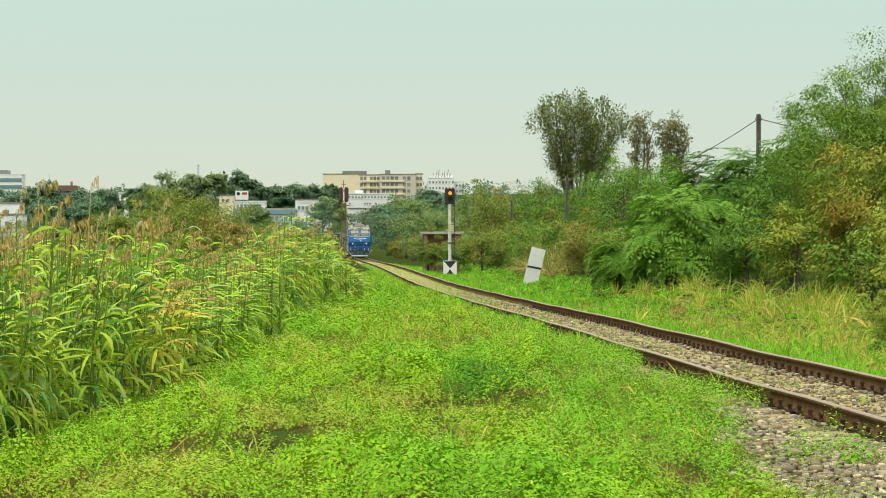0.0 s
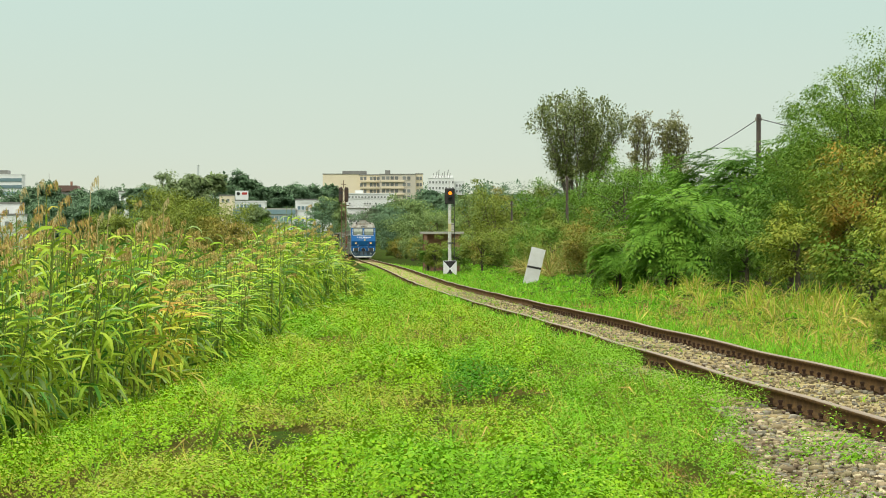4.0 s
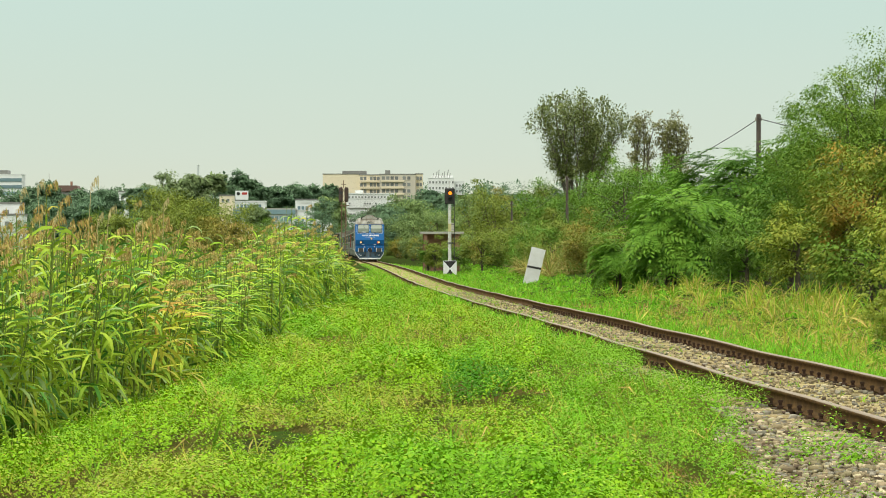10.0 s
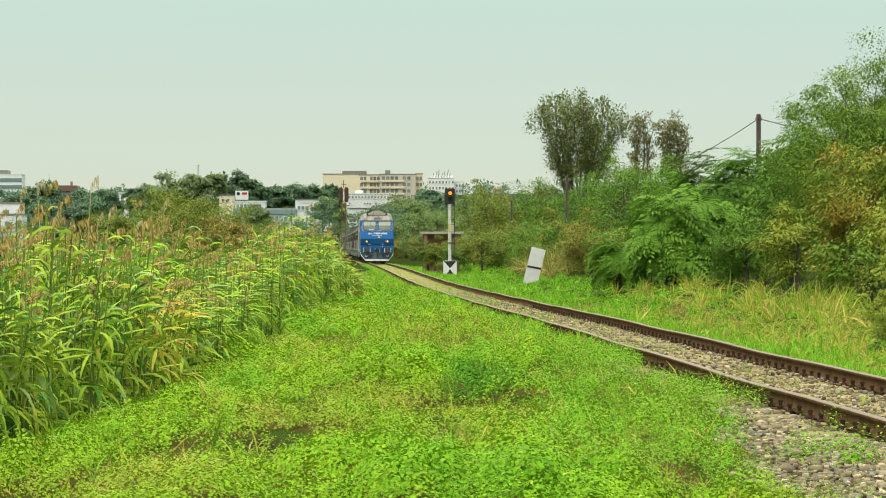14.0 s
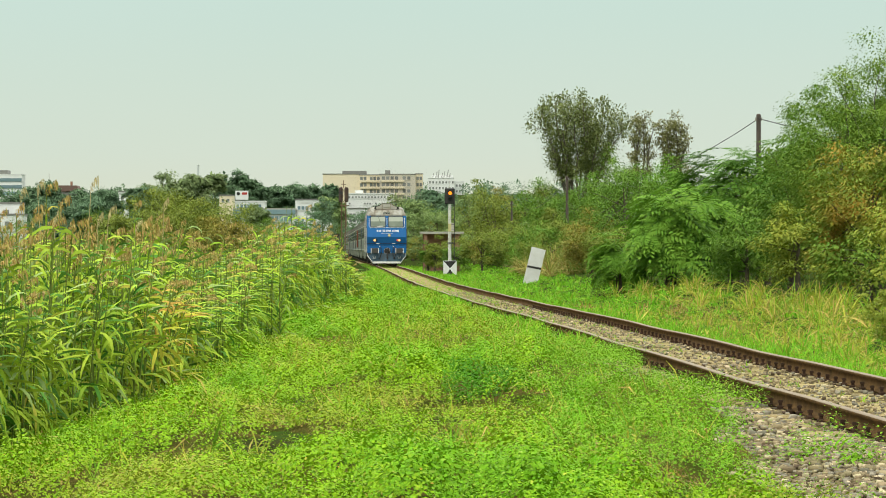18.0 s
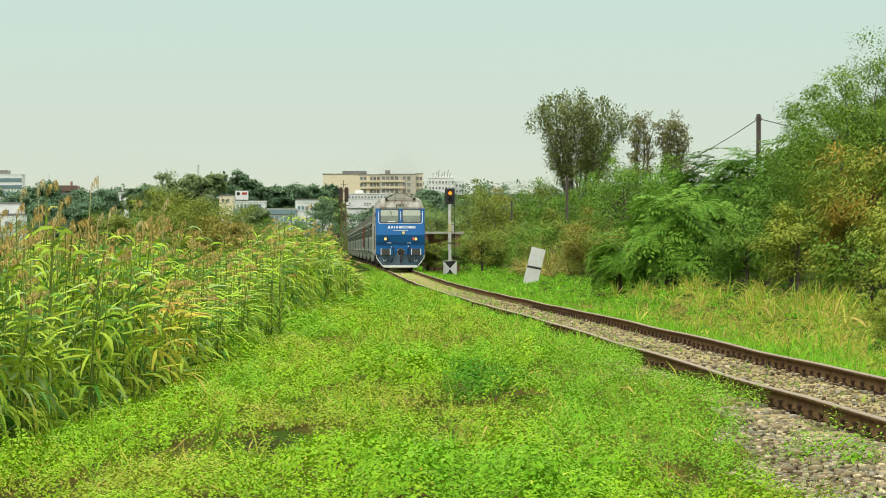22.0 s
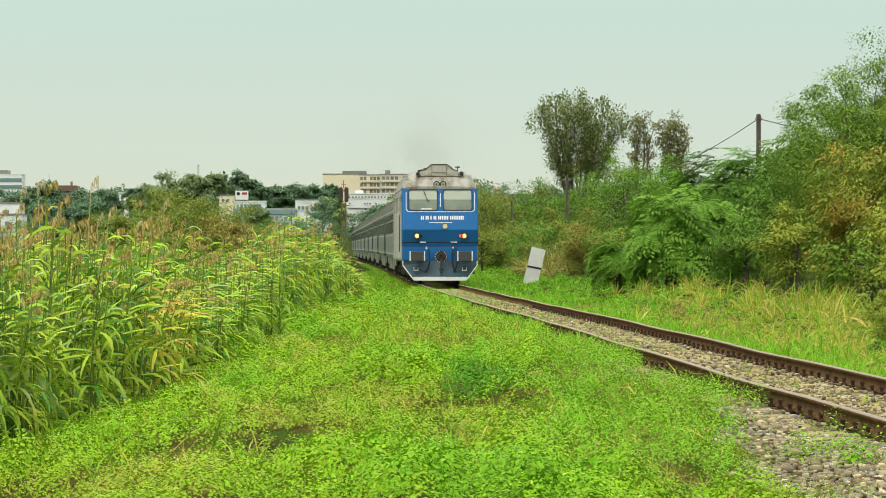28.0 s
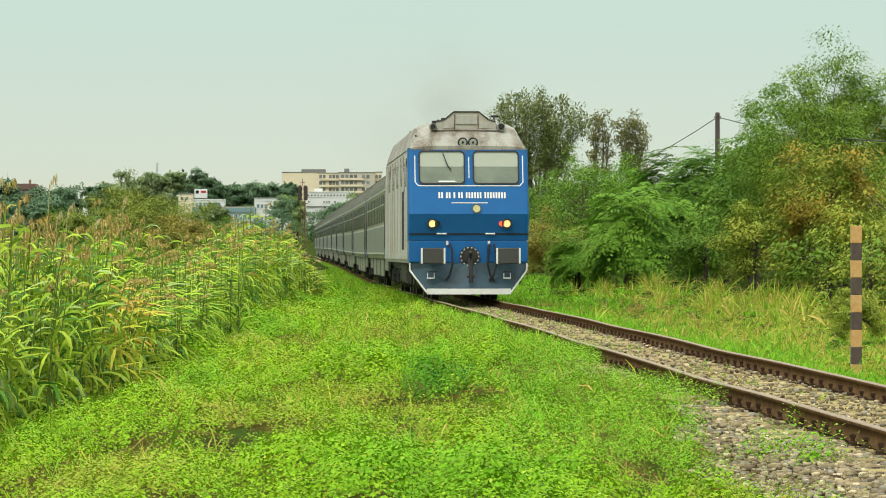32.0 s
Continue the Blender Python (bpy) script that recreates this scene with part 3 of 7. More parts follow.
def tuft(seed, blades=12, height=0.35, width=0.012, out=0.5, seg=3):
    r = random.Random(seed)
    vs, fs, o = [], [], 0
    for i in range(blades):
        bv, bf = arch(height * r.uniform(0.6, 1.3), width * r.uniform(0.7, 1.4), r.uniform(90 - 50 * out, 88), r.uniform(70 - 150 * out, 70), seg, r.uniform(-0.8, 0.8))
        a = r.uniform(0, 6.283)
        x, y = bv[:, 0], bv[:, 1]
        v = np.stack([x * cos(a) - y * sin(a) + r.uniform(-.06, .06), x * sin(a) + y * cos(a) + r.uniform(-.06, .06), np.maximum(bv[:, 2], 0.0)], 1)
        vs.append(v), fs.append(bf + o)
        o += len(v)
    return np.concatenate(vs), np.concatenate(fs)


def stand(tv, tf, pos, way, size, turn):
    """Copies of a template that stand along way, each turned about it."""
    way = way / np.linalg.norm(way, axis=1, keepdims=True)
    a = np.stack([np.cos(turn), np.sin(turn), np.zeros(len(turn))], 1)
    a -= way * (a * way).sum(1, keepdims=True)
    a /= np.linalg.norm(a, axis=1, keepdims=True)
    b = np.cross(way, a)
    v = (tv[None, :, :1] * a[:, None] + tv[None, :, 1:2] * b[:, None] + tv[None, :, 2:] * way[:, None]) * size[:, None, None] + pos[:, None]
    f = (tf[None] + (np.arange(len(pos)) * len(tv))[:, None, None]).reshape(-1, tf.shape[1])
    return v.reshape(-1, 3), f


def carpet(name, label, material, shapes, x, y, size, lift):
    """Leafy shoots that cover the hummocks, square to their surface."""
    e = 0.08
    sx, sy = (lumps(x + e, y) - lumps(x - e, y)) / (2 * e), (lumps(x, y + e) - lumps(x, y - e)) / (2 * e)
    steep = np.minimum(1, 1.3 / (np.hypot(sx, sy) + 1e-6))
    way = np.stack([-sx * steep, -sy * steep, np.ones(len(x))], 1) + rng.normal(0, 0.16, (len(x), 3))
    way /= np.linalg.norm(way, axis=1, keepdims=True)
    pos = np.stack([x, y, ground_z(x, y) + lift], 1) - way * (0.10 * size)[:, None]
    which, turn = rng.integers(0, len(shapes), len(x)), rng.uniform(0, 6.283, len(x))
    pieces = [stand(tv, tf, pos[which == i], way[which == i], size[which == i], turn[which == i]) for i, (tv, tf) in enumerate(shapes) if (which == i).any()]
    return tagged(new(name, mesh_of(name, *join(pieces), material)), label, "weeds", kind="stuff")


def strew(name, label, category, material, shapes, x, y, size, sink=0.0, lean=0.0):
    z = ground_z(x, y) - sink
    pos = np.stack([x, y, z], 1)
    which = rng.integers(0, len(shapes), len(x))
    pieces = []
    for i, (tv, tf) in enumerate(shapes):
        k = which == i
        n = int(k.sum())
        if n:
            pieces.append(scatter(tv, tf, pos[k], rng.uniform(0, 6.283, n), size[k], rng.uniform(0, lean, n), rng.normal(0.0, 0.8, n)))
    ob = new(name, mesh_of(name, *join(pieces), material))
    return tagged(ob, label, category, kind="stuff")


def reed_edge(y):
    """x of the front of the reed bed."""
    return np.interp(y, [18, 26, 33, 36, 40, 47, 55, 60, 70, 84, 89, 103, 137, 240, 550], [-4.6, -4.55, -4.4, -3.5, -3.05, -3.05, -2.85, -3.2, -3.35, -2.9, -2.35, -2.6, -3.75, -7.2, -18])


def stone_area(u, y):
    return ((u > -0.95 - 1.4 * (1 - smooth(23, 36, y + 1.6 * np.sin(u * 5) + 1.1 * np.sin(y * 1.7)))) & (y < 38)) | ((u > -1.5) & (np.sin(y * 0.464 + 0.6) + 0.4 * np.sin(y * 1.26) > 0.65) & (y < 66))


def bare_spots(x, y):
    """Thin, brownish places in the weed cover, 0 to 1."""
    h = np.zeros(np.broadcast(x, y).shape)
    for cx, cy, rx, ry in ((1.15, 25.0, 0.30, 1.0), (1.60, 23.6, 0.22, 0.8), (-0.75, 43.5, 0.55, 1.6), (0.8, 37.5, 0.32, 1.1), (0.05, 48.0, 0.35, 1.5), (-1.5, 31.5, 0.28, 0.9),
                           (0.35, 29.0, 0.30, 0.9), (-2.0, 26.5, 0.3, 0.8), (-1.9, 52.0, 0.5, 1.6), (2.0, 40.5, 0.35, 1.3)):
        h = np.maximum(h, np.clip(1.5 - 1.5 * np.hypot((x - cx) / rx, (y - cy) / ry) + 0.35 * np.sin(x * 13 + y * 5), 0, 1))
    return h


def lumps(x, y):
    """Height of the weed hummocks: overlapping domes on a jittered grid."""
    x, y = np.asarray(x, float), np.asarray(y, float)
    h = np.zeros(np.broadcast(x, y).shape)
    for cell, top in ((1.45, 0.34), (0.66, 0.27), (0.30, 0.10)):
        cx, cy = np.floor(x / cell), np.floor(y / cell)
        best = np.zeros_like(h)
        for i in (-1, 0, 1):
            for j in (-1, 0, 1):
                a, b = cx + i, cy + j
                q = np.mod(np.sin(a * 127.1 + b * 311.7) * 43758.5, 1.0)
                w = np.mod(np.sin(a * 269.5 + b * 183.3) * 43758.5, 1.0)
                d = np.hypot(x - (a + 0.2 + 0.6 * q) * cell, y - (b + 0.2 + 0.6 * w) * cell) / (cell * (0.44 + 0.24 * w))
                best = np.maximum(best, (0.3 + 0.7 * q) * np.clip(1 - d * d, 0, 1) ** 0.6)
        h = h + top * best
    u = track_x(y) - x
    h = h * (0.4 + 0.6 * smooth(0.9, 2.0, u)) * (0.65 + 0.5 * mounds(x * 0.5, y * 0.4))
    h = h * (1 - 0.35 * bare_spots(x, y)) * (0.75 + 0.35 * np.sin(x * 0.9 + 1.7 * np.sin(y * 0.35)))
    return h + 0.07 * np.exp(-((x - 0.46) / 0.36) ** 2 - ((y - 36.8) / 0.8) ** 2)


def low_plants():
    broad = [sprig(s) for s in range(14)]
    herb = [sprig(40 + s, 14, 0.22, 0.030, 0.60, 0.055) for s in range(12)]
    # a lumpy mat of low stalks, dark for gap shade, leafy shoots over it
    gy2 = np.concatenate([np.arange(16.5, 60, 0.16), np.arange(60, 112, 0.4)])
    t2 = np.linspace(0, 1, 64)
    lo, hi = reed_edge(gy2) - 1.1, track_x(gy2) - 0.95
    X, Y = lo[:, None] + (hi - lo)[:, None] * t2[None], np.repeat(gy2[:, None], len(t2), 1)
    bare = stone_area(X - track_x(Y), Y)
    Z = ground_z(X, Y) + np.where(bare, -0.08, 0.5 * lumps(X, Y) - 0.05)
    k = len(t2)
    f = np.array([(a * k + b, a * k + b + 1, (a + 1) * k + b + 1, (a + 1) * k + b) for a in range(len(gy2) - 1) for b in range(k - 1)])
    mat_ob = new("weed_mat", mesh_of("weed_mat", np.stack([X, Y, Z], -1).reshape(-1, 3), f, M["weed_shade_floor"], smooth=True))
    tagged(mat_ob, "matted stalks under the weeds, darkened for the shade in gaps", "weeds", kind="stuff")
    n = 82000
    y = 17.6 + 93 * rng.random(n) ** 1.9
    lo, hi = reed_edge(y) - 0.9, track_x(y) - 0.85
    x = lo + rng.random(n) * (hi - lo)
    u = x - track_x(y)
    hump = lumps(x, y)
    grassy = smooth(44, 56, y + 2.5 * np.sin(x * 1.7)) * smooth(-2.2, -0.9, x + 0.4 * np.sin(y * 0.6))
    keep = (rng.random(n) < 0.20 + 0.80 * smooth(0.03, 0.14, hump)) & ~(stone_area(u, y) & (rng.random(n) < 0.994)) & (np.abs(x) < 0.142 * y + 0.6)
    keep &= (rng.random(n) > 0.58 * bare_spots(x, y)) & (rng.random(n) > 0.72 * grassy)
    x, y, u, hump, grassy = x[keep], y[keep], u[keep], hump[keep], grassy[keep]
    n = len(x)
    lift = hump * (1 - 0.22 * rng.random(n) ** 2)
    size = rng.uniform(0.7, 1.25, n) * (0.84 + 1.05 * smooth(24, 80, y)) * (0.75 + 0.6 * hump) * (1 - 0.3 * grassy)
    # kinds of weed grow in patches
    sort = np.sin(x * 1.3 + 2.1 * np.sin(y * 0.21)) * np.sin(y * 0.47 + x * 0.6 + 1.0) + rng.normal(0, 0.22, n)
    dark = np.hypot((x - 0.46) / 0.48, (y - 36.8) / 1.2) < 1
    fine = ~dark & (rng.random(n) < smooth(-0.35, 0.35, x - 0.75 + 0.35 * np.sin(y * 0.55) - 0.9 * smooth(26, 20, y) + 0.4 * sort))
    mid = (sort > 0.42) & ~dark & ~fine
    dry = ~dark & ~fine & ~mid & ((sort < -0.62) | (rng.random(n) < 0.35 * grassy + 0.5 * bare_spots(x, y)))
    rest = ~(dark | mid | dry | fine)
    for sel, name, label, key, shapes in ((rest, "weed_cover", "dense bright green leafy weeds beside the track", "weed", broad), (mid, "weed_cover", "mid-green weeds in patches beside the track", "weed_mid", broad),
                                          (fine, "weed_cover", "fine-leaved green herbs towards the ballast", "weed_herb", herb),
                                          (dry, "weed_cover", "yellowing weeds in patches beside the track", "weed_dry", broad), (dark, "dark_weed_patch", "darker green leafy weeds among the lighter ones", "weed_dark", broad)):
        carpet(name, label, M[key], shapes, x[sel], y[sel], size[sel] * (1.15 if key == "weed_dark" else 1), lift[sel])
    # single shoots and grass blades stand up through the leaves
    pick = (rng.random(n) < 0.02) & (y > 24)
    strew("weed_shoots", "thin pale green shoots standing through the weeds", "weeds", M["grass_dry"], [tuft(360 + s, 4, 0.20, 0.009, 0.7, 2) for s in range(8)], x[pick], y[pick], rng.uniform(0.7, 1.4, int(pick.sum())), sink=-0.9 * lift[pick])
    # loose herbs on the stones and against the near rail
    spots = ((2.75, 25.7, 0.16, 60), (3.02, 24.6, 0.12, 46), (3.05, 33.0, 0.10, 40), (2.95, 35.2, 0.14, 44), (2.62, 45.5, 0.22, 90), (2.50, 47.8, 0.22, 90), (2.20, 42.5, 0.16, 40), (2.35, 30.5, 0.12, 30),
             (3.35, 29.0, 0.06, 14), (2.05, 54.5, 0.3, 40), (1.75, 60.5, 0.3, 36), (1.45, 66.0, 0.3, 30))
    hx = np.concatenate([rng.normal(cx, r, m) for cx, cy, r, m in spots])
    hy = np.concatenate([rng.normal(cy, r * 2.2, m) for cx, cy, r, m in spots])
    ok = np.abs(hx - track_x(hy) + 0.75) > 0.10
    strew("herb_clumps", "loose green herbs growing through the ballast", "weeds", M["weed_herb"], herb, hx[ok], hy[ok], rng.uniform(0.7, 1.5, int(ok.sum())), sink=0.03)
    # grass between the weeds, denser farther off
    near = [tuft(100 + s, 9, 0.26, 0.013, 0.9, 2) for s in range(10)]
    far = [tuft(150 + s, 5, 0.24, 0.034, 0.9, 2) for s in range(8)]
    n = 11000
    y = 20 + 200 * rng.random(n) ** 1.6
    lo, hi = reed_edge(y) - 0.3, track_x(y) - 1.0
    x = lo + rng.random(n) * (hi - lo)
    u = x - track_x(y)
    grassy = smooth(44, 56, y + 2.5 * np.sin(x * 1.7)) * smooth(-2.2, -0.9, x + 0.4 * np.sin(y * 0.6))
    keep = ~stone_area(u, y) & (rng.random(n) < 0.05 + 0.9 * np.maximum(grassy, smooth(58, 82, y))) & (np.abs(x) < 0.142 * y + 0.6)
    x, y = x[keep], y[keep]
    size = rng.uniform(0.5, 1.15, len(x)) * (0.55 + 0.7 * mounds(x * 0.8, y * 0.5))
    a = y < 70
    b = a & (rng.random(len(x)) < 0.25)
    a &= ~b
    strew("grass_verge", "green grass thinning towards the weeds", "grass", M["grass"], near, x[a], y[a], size[a], lean=0.3, sink=-0.5 * lumps(x[a], y[a]))
    strew("grass_verge", "drying grass among the weeds", "grass", M["grass_dry"], near, x[b], y[b], size[b] * 1.15, lean=0.4, sink=-0.5 * lumps(x[b], y[b]))
    c = y >= 70
    strew("grass_verge", "green grass of the far verge beside the line", "grass", M["grass"], far, x[c], y[c], size[c], lean=0.3)
    # grass that closes over the near rail
    n = 1500
    y = 52 + 75 * rng.random(n)
    u = -0.86 - 0.22 * rng.random(n)
    k = (np.sin(y * 0.5) + 0.6 * np.sin(y * 1.37 + 1) > 0.1) | (y > 85)
    strew("rail_grass", "grass growing up against the near rail", "grass", M["grass_lush"], [tuft(380 + s, 8, 0.17, 0.016, 0.9, 2) for s in range(6)], (track_x(y) + u)[k], y[k], rng.uniform(0.8, 1.5, int(k.sum())), lean=0.4)
    # withered stalks in the bare places
    n = 9000
    y = 20 + 36 * rng.random(n)
    x = rng.uniform(-3, 2.6, n)
    k = (bare_spots(x, y) > 0.15) & (x < track_x(y) - 1)
    strew("withered_stalks", "withered brown stalks in bare places among weeds", "weeds", M["grass_brown"], [tuft(320 + s, 7, 0.17, 0.008, 1.0, 2) for s in range(6)], x[k], y[k], rng.uniform(0.5, 1.2, int(k.sum())), sink=-0.3 * lumps(x[k], y[k]))
    # a few darker upright shoots in the grass
    dx, dy = np.array([-0.52, -0.40, -0.28, 0.02, 0.12, -0.45]), np.array([63.5, 64.2, 63.8, 66.0, 65.2, 61.5])
    strew("tall_weed_shoots", "dark green upright weed shoots in the grass", "weeds", M["weed_dark"], [tuft(340 + s, 12, 0.5, 0.022, 0.9, 4) for s in range(3)], dx, dy, rng.uniform(0.6, 1.0, 6), lean=0.3)
    # right of the track: lush grass, then a drying, tangled strip
    n = 15000
    y = 24 + 275 * rng.random(n) ** 1.6
    u = 1.05 + rng.random(n) ** 1.1 * 6.3
    x = track_x(y) + u
    ok = np.abs(x) < 0.16 * y + 1
    dry = rng.random(n) < smooth(2.0, 3.4, u + 0.7 * np.sin(y * 0.5 + u)) * (1 - smooth(70, 100, y)) * (0.35 + 0.65 * mounds(x, y * 0.6))
    size = rng.uniform(0.5, 1.15, n) * (0.5 + 0.8 * mounds(x * 0.9 + 4, y * 0.55))
    for sel, shapes in ((ok & ~dry & (y < 75), near), (ok & ~dry & (y >= 75), far)):
        strew("lush_grass_strip", "lush bright green grass beside the far rail", "grass", M["grass_lush"], shapes, x[sel], y[sel], size[sel], lean=0.3)
    b = ok & dry
    tangle = [tuft(200 + s, 12, 0.36, 0.020, 1.15, 3) for s in range(10)]
    strew("dry_grass_bank", "tangled yellowing grass before the bushes", "grass", M["grass_dry"], tangle, x[b], y[b], size[b], lean=0.7)
    # brown, withered clumps and leafy weeds among it
    n = 900
    y = 40 + 62 * rng.random(n)
    x = track_x(y) + 2.6 + 4.6 * rng.random(n)
    k = (np.abs(x) < 0.16 * y + 1) & (np.sin(x * 1.1 + y * 0.33) * np.sin(y * 0.41 - x) > 0.1)
    strew("withered_grass", "withered brown grass in patches before the bushes", "grass", M["grass_brown"], tangle, x[k], y[k], rng.uniform(0.4, 0.95, int(k.sum())), lean=0.8)
    # taller, seeding grass at the foot of the thicket
    n = 800
    y = 44 + 75 * rng.random(n)
    u = 5.2 + 2.6 * rng.random(n) ** 0.8
    x = track_x(y) + u
    k = (np.abs(x) < 0.16 * y + 1) & (mounds(x * 0.7, y * 0.4) > 0.4)
    strew("tall_grass", "tall yellow-green grass at the foot of the bushes", "grass", M["grass_dry"], [tuft(260 + s, 11, 0.72, 0.024, 0.95, 4) for s in range(8)],
          x[k], y[k], rng.uniform(0.45, 1.1, int(k.sum())), lean=0.6)
    # yellowed reedy grass high on the bank
    n = 240
    y = rng.uniform(167, 192, n)
    u = rng.uniform(6.3, 9.0, n)
    strew("bank_reeds", "tall yellowed reedy grass among the bank's bushes", "grass", M["reed_yellow_dull"], [tuft(400 + s, 14, 1.2, 0.032, 0.9, 4) for s in range(6)], track_x(y) + u, y, rng.uniform(0.7, 1.35, n), lean=0.12)
    # tufts between and beside the rails, closing in farther off
    n = 7500
    y = 26 + 290 * rng.random(n) ** 1.35
    u = rng.uniform(-1.45, 1.15, n)
    inside = np.abs(u) < 0.68
    keep = (rng.random(n) < np.where(inside, 0.12 + 0.75 * smooth(48, 88, y), 0.02 + 0.98 * smooth(46, 66, y))) & (np.abs(np.abs(u) - 0.75) > 0.07)
    y, u, inside = y[keep], u[keep], inside[keep]
    low = [tuft(300 + s, 7, 0.13, 0.010, 0.95, 2) for s in range(6)]
    strew("track_weeds", "low yellowing grass and weeds between the rails", "weeds", M["grass"], low, (track_x(y) + u)[inside], y[inside], rng.uniform(0.5, 1.1, int(inside.sum())))
    o = ~inside
    strew("track_weeds", "green grass hanging over the rails", "weeds", M["grass_lush"], low, (track_x(y) + u)[o], y[o], rng.uniform(0.7, 1.5, int(o.sum())), lean=0.4)


low_plants()


# ---- reeds ----
def reed(seed):
    """Stem, leaves and plume of one reed, 2.2 m high, blown to the right."""
    r = random.Random(seed)
    H = 2.2 * r.uniform(0.9, 1.05)
    sv, sf, lv, lf, pv, pf = [], [], [], [], [], []
    for i in range(4):
        z = H * i / 3
        w = 0.010 * (1 - 0.6 * i / 3)
        sv += [(-w, -w, z), (w, -w, z), (w, w, z), (-w, w, z)]
        if i:
            for j in range(4):
                a, b = 4 * i - 4 + j, 4 * i - 4 + (j + 1) % 4
                sf.append((a, b, b + 4, a + 4))
    lo = 0
    for i in range(17):
        z = H * (0.05 + 0.91 * i / 17) + r.uniform(-0.06, 0.06)
        # the top ones stand up, most break over early and hang
        q = r.random()
        if i >= 14:
            up, down, late = r.uniform(40, 75), r.uniform(-80, 20), r.uniform(0.7, 1.2)
        elif q < 0.62:
            up, down, late = r.uniform(15, 65), r.uniform(-100, -60), r.uniform(0.4, 0.9)
        elif q < 0.85:
            up, down, late = r.uniform(25, 60), r.uniform(-35, 10), 1.0
        else:
            up, down, late = r.uniform(58, 82), r.uniform(25, 60), 1.2
        bv, bf = arch(r.uniform(0.30, 0.52) * (0.85 if i >= 14 else 1.2 if down < -50 else 1.0), r.uniform(0.027, 0.046), up, down, 4, r.choice((-1, 1)) * r.uniform(0.2, 1.4), late)
        a = r.gauss(-0.3, 0.8) if r.random() < 0.36 else r.uniform(0, 6.283)
        lv.append(np.stack([bv[:, 0] * cos(a) - bv[:, 1] * sin(a), bv[:, 0] * sin(a) + bv[:, 1] * cos(a), bv[:, 2] + z], 1))
        lf.append(bf + lo)
        lo += len(bv)
    # the plume, a loose tassel of thin hanging branches, nods to one side
    for i in range(42):
        t = r.random()
        a = r.uniform(0, 6.283)
        L, W = r.uniform(0.07, 0.16), 0.0075
        x0 = 0.13 * t * t
        z0 = H - 0.07 + 0.30 * t - 0.12 * t * t
        sp = 0.35 + 0.75 * sin(pi * min(1, t + 0.15))
        dx, dy, dz = 0.42 * cos(a) * sp + 0.22, 0.42 * sin(a) * sp, 0.75 - 1.15 * t - r.uniform(0, 0.5)
        o = len(pv)
        pv += [(x0, 0, z0), (x0 + dx * L * .6 - W * sin(a), dy * L * .6 + W * cos(a), z0 + dz * L * .6), (x0 + dx * L, dy * L, z0 + dz * L - 0.035),
               (x0 + dx * L * .6 + W * sin(a), dy * L * .6 - W * cos(a), z0 + dz * L * .6 - 0.004)]
        pf.append((o, o + 1, o + 2, o + 3))
    return (np.array(sv), np.array(sf)), (np.concatenate(lv), np.concatenate(lf)), (np.array(pv), np.array(pf))


